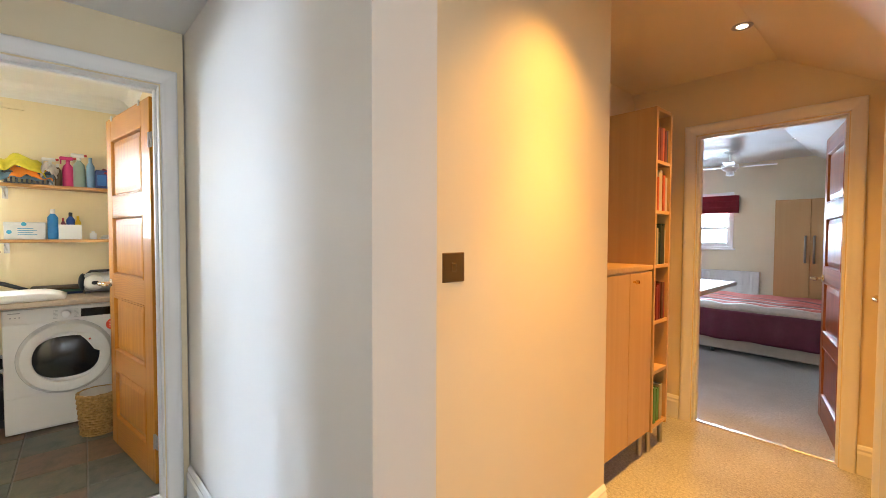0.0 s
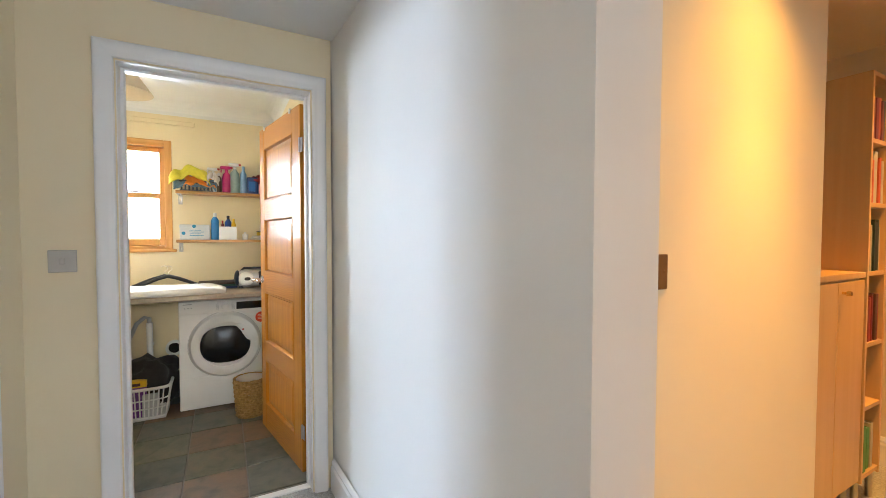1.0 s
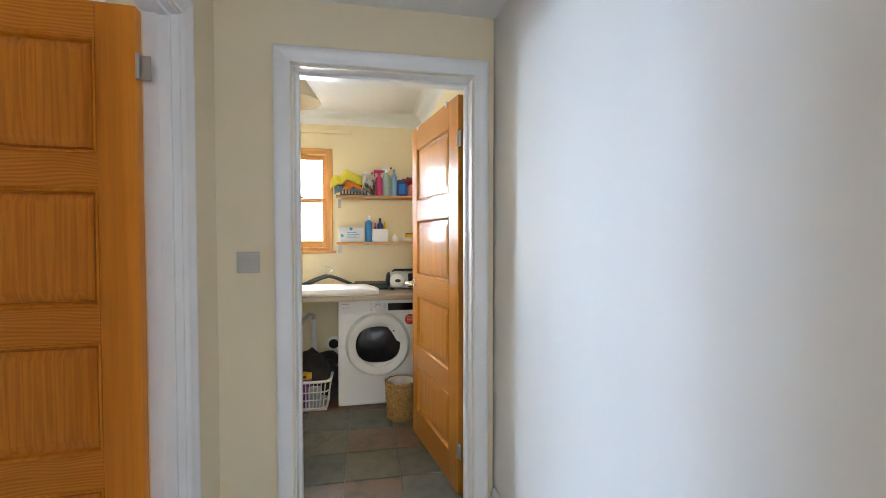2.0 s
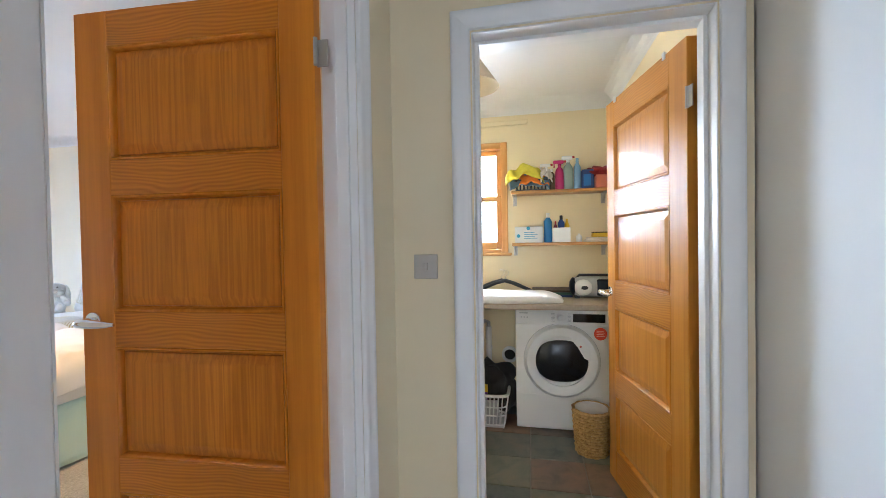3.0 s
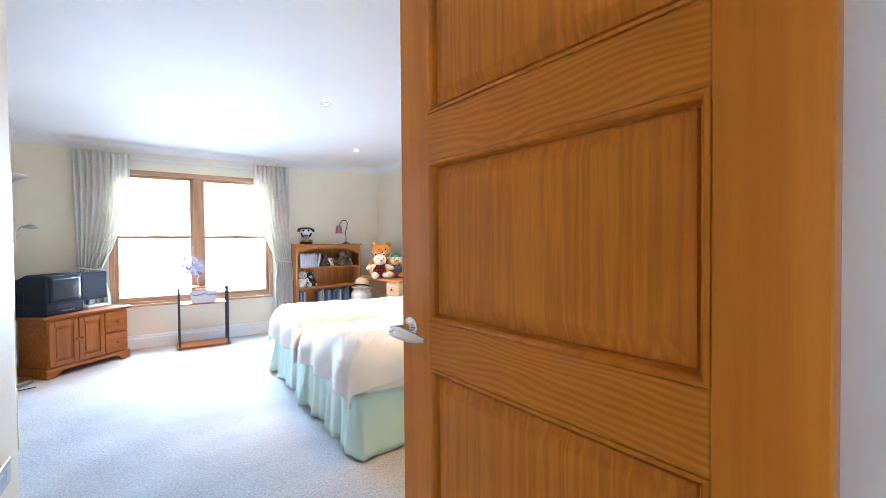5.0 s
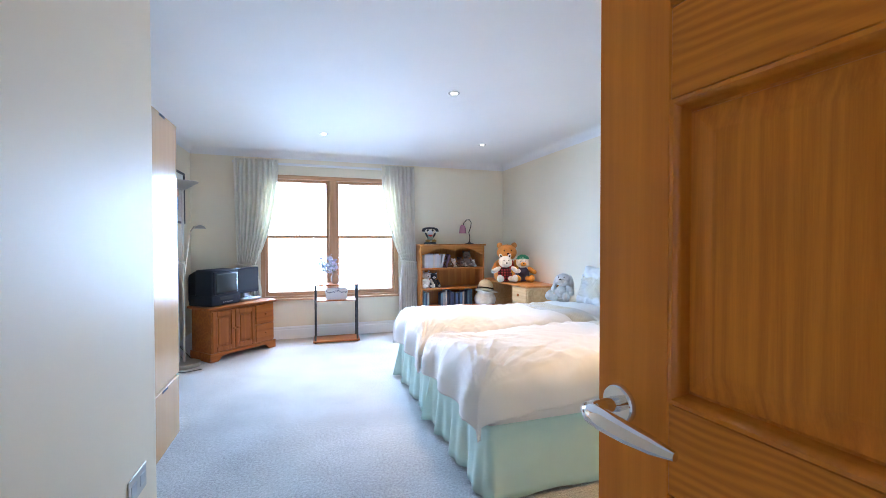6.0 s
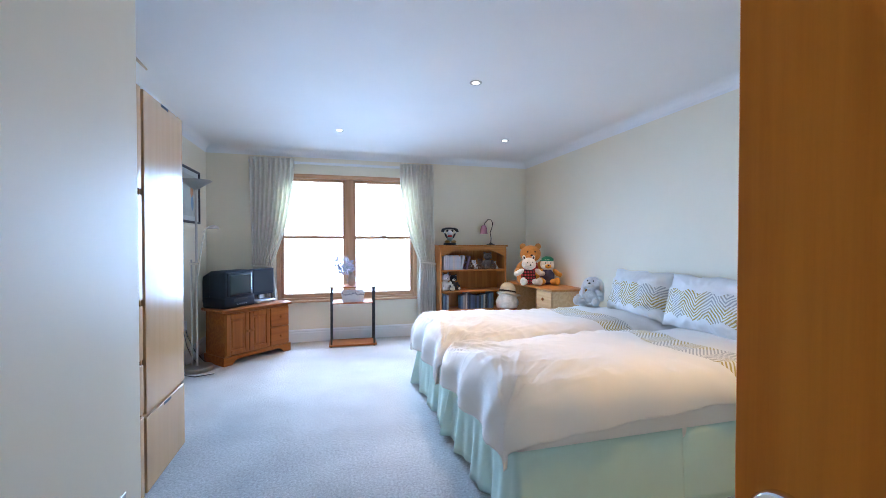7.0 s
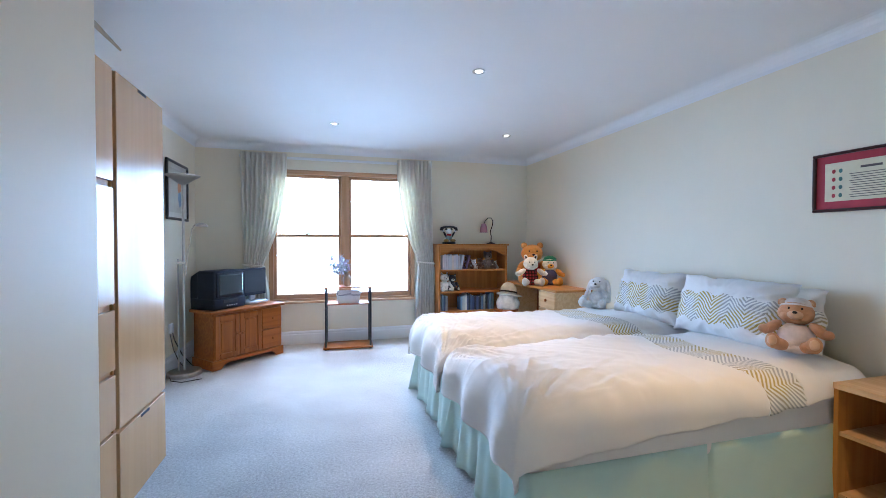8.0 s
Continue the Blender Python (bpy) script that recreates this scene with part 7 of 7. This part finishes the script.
for _i, _cols in pals.items():
    _y = 3.405 - TW + 0.03
    while _y < 3.405 + TW - 0.04:
        t = _rng.uniform(0.016, 0.034)
        book(-1.14 + _rng.uniform(-0.012, 0.0), _y + t / 2, HS[_i], t, _rng.uniform(0.19, 0.245), 0.15, -90, 0, _rng.choice(_cols), "books in the tall bookcase")
        _y += t + 0.002
jar = thing("glass_vase", -1.25, 2.72, 1.126, 0, "blue-green vase on the low cabinet", "vase")
part("body", lathe(bmesh.new(), [(0.04, 0), (0.06, 0.05), (0.075, 0.14), (0.06, 0.25), (0.03, 0.33), (0.035, 0.37), (0.03, 0.365), (0.02, 0.3)], 28), flat("blue_green_glaze", (0.05, 0.16, 0.17), 0.2), jar, smooth=50)

# ---- far bedroom ----
bed2 = thing("double_bed", -1.6, 6.65, 0, 0, "low divan bed under a quilted cover", "bed")
part("base", bx(-1.05, 1.25, -0.55, 0.62, 0.05, 0.30, bevel=0.01), flat("pale_divan_cloth", (0.52, 0.47, 0.42), 0.9), bed2)
part("mattress", bx(-1.05, 1.25, -0.56, 0.63, 0.30, 0.52, bevel=0.04, seg=3), cotton_white, bed2, smooth=60)
for _x in (-0.9, 0.0, 1.1):
    for _y in (-0.5, 0.55):
        part("castor", tube(bmesh.new(), [(_x, _y, 0), (_x, _y, 0.055)], 0.02, 10), black_plastic, bed2)
plum, coral, silver_c = cloth("plum_satin", (0.115, 0.005, 0.034)), cloth("coral_brocade", (0.48, 0.075, 0.04)), cloth("silver_satin", (0.55, 0.47, 0.42))
for _m in (plum, silver_c):
    _m.node_tree.nodes["Principled BSDF"].inputs["Roughness"].default_value = 0.38


def quilt(u, v):
    a = 0.2 + v * 1.55
    y, drop = fold_over(abs(a - 1.15), 0.60, 0.07)
    y = -y if a < 1.15 else y
    x = -1.08 + 2.36 * u
    pu = 0.018 * abs(math.sin(u * 19)) * abs(math.sin(v * 16)) + 0.012 * noise.noise((u * 9, v * 9, 3))
    ruck = 0.006 * min(1, drop / 0.12) * (math.sin(u * 70 + 3 * noise.noise((u * 6, v * 5, 1))) + 0.6 * noise.noise((u * 30, v * 6, 8)))
    return (x, y * (1.0 + 0.05 * min(1, drop / 0.3)) + 0.035 - ruck, 0.555 - drop + pu * (1 if drop < 0.05 else 0.4) + (0 if drop < 0.07 else pu))


def quilt_pick(u, v):
    for edge, which in ((0.20, 1), (0.26, 2), (0.36, 0), (0.41, 2), (0.44, 3), (0.50, 0), (0.53, 3), (0.57, 2), (0.66, 0), (0.70, 3)):
        if v < edge:
            return which
    return 0


cover = thing("bedspread", -1.6, 6.65, 0, 0, "plum, silver and coral striped quilted bedcover", "bedspread")
brown_c = cloth("brown_satin", (0.16, 0.04, 0.025))
for _k, (_m, _lab) in enumerate(((coral, "coral brocade stripes"), (plum, "plum satin border"), (silver_c, "silver satin stripe"), (brown_c, "brown satin stripes"))):
    soft_sheet(80, 64, quilt, 0.02, [_m], lambda u, v: 0 if quilt_pick(u, v) == _k else -1, "stripe", cover, _lab)
desk2 = thing("white_table", -1.78, 4.98, 0, 0, "white topped table in the far bedroom", "table")
part("top", bx(-0.52, 0.52, -0.63, 0.64, 0.815, 0.85, bevel=0.004), white_plastic, desk2)
part("apron", bx(-0.47, 0.40, -0.55, 0.56, 0.755, 0.8145, bevel=0.003), pale_x, desk2, "pale wooden apron")
for _x in (-0.45, -0.06):
    for _y in (-0.52, 0.53):
        part("leg", tube(bmesh.new(), [(_x, _y, 0), (_x, _y, 0.76)], 0.018, 10), white_plastic, desk2)
ward2 = thing("wardrobe", -0.77, 7.70, 0, 0, "pale birch wardrobe with long metal handles", "wardrobe")
part("body", bx(-0.525, 0.525, -0.25, 0.28, 0.0, 1.76, bevel=0.003), birch, ward2)
for _x, _hx in ((-0.525, -0.22), (-0.175, -0.138), (0.175, 0.21)):
    leaf = part("door", bx(_x + 0.003, _x + 0.347, -0.27, -0.2505, 0.03, 1.755, bevel=0.002), birch, ward2)
    part("handle", tube(bmesh.new(), [(_hx, -0.27, 0.98), (_hx, -0.30, 0.99), (_hx, -0.30, 1.29), (_hx, -0.27, 1.30)], 0.012, 10), satin, leaf, "long metal bar handle", smooth=60)
rad = thing("radiator", -1.95, 7.96, 0.0, 0, "white ribbed panel radiator under the window", "radiator")
part("panel", bx(-0.65, 0.42, -0.06, -0.02, 0.30, 0.80, bevel=0.006), white_enamel, rad)
for _k in range(26):
    part("rib", bx(-0.63 + 0.04 * _k, -0.61 + 0.04 * _k, -0.066, -0.0595, 0.33, 0.77, bevel=0.002), white_enamel, rad)
for _x in (-0.6, 0.37):
    part("pipe", tube(bmesh.new(), [(_x, -0.04, 0.0), (_x, -0.04, 0.31)], 0.009, 8), satin, rad)
    part("bracket", bx(_x - 0.02, _x + 0.02, -0.022, 0.039, 0.6, 0.64), white_enamel, rad)
blind = thing("roman_blind", -2.22, 7.985, 1.64, 0, "dark red fabric blind above the small window", "blind")
for _k in range(3):
    part("fold", bx(-0.5, 0.42, -0.035 - 0.006 * _k, -0.002, 0.085 * (2 - _k), 0.085 * (2 - _k) + 0.092, bevel=0.008, seg=2), cloth("dark_red_blind", (0.20, 0.008, 0.018)), blind)
fan = thing("ceiling_fan", -1.66, 6.9, PASS_CEIL, 0, "white four-blade ceiling fan at rest", "ceiling fan")
part("canopy", lathe(bmesh.new(), [(0.065, 0.0), (0.065, -0.02), (0.02, -0.05)], 24), white_plastic, fan, smooth=50)
part("rod", tube(bmesh.new(), [(0, 0, -0.04), (0, 0, -0.17)], 0.012, 10), white_plastic, fan)
part("motor", lathe(bmesh.new(), [(0.03, -0.15), (0.09, -0.17), (0.095, -0.21), (0.07, -0.235), (0.04, -0.25), (0.045, -0.3), (0.01, -0.31)], 28), white_plastic, fan, smooth=50)
for _a in (12, 102, 192, 282):
    bm = bmesh.new()
    box(bm, 0.08, 0.15, -0.015, 0.015, -0.205, -0.199)
    box(bm, 0.13, 0.46, -0.055, 0.055, -0.202, -0.196, bevel=0.002)
    b = part("blade", bm, white_plastic, fan)
    b.matrix_local = pose(0, 0, 0, 0, 0, _a)
downlight(-0.98, 6.6, PASS_CEIL)

# ---- beyond the windows ----
tagged(part("ground", bx(-60, 60, -90, -6.9, -3.2, -3.0), outside_m), "pale green ground far below the window", "ground", kind="structure")
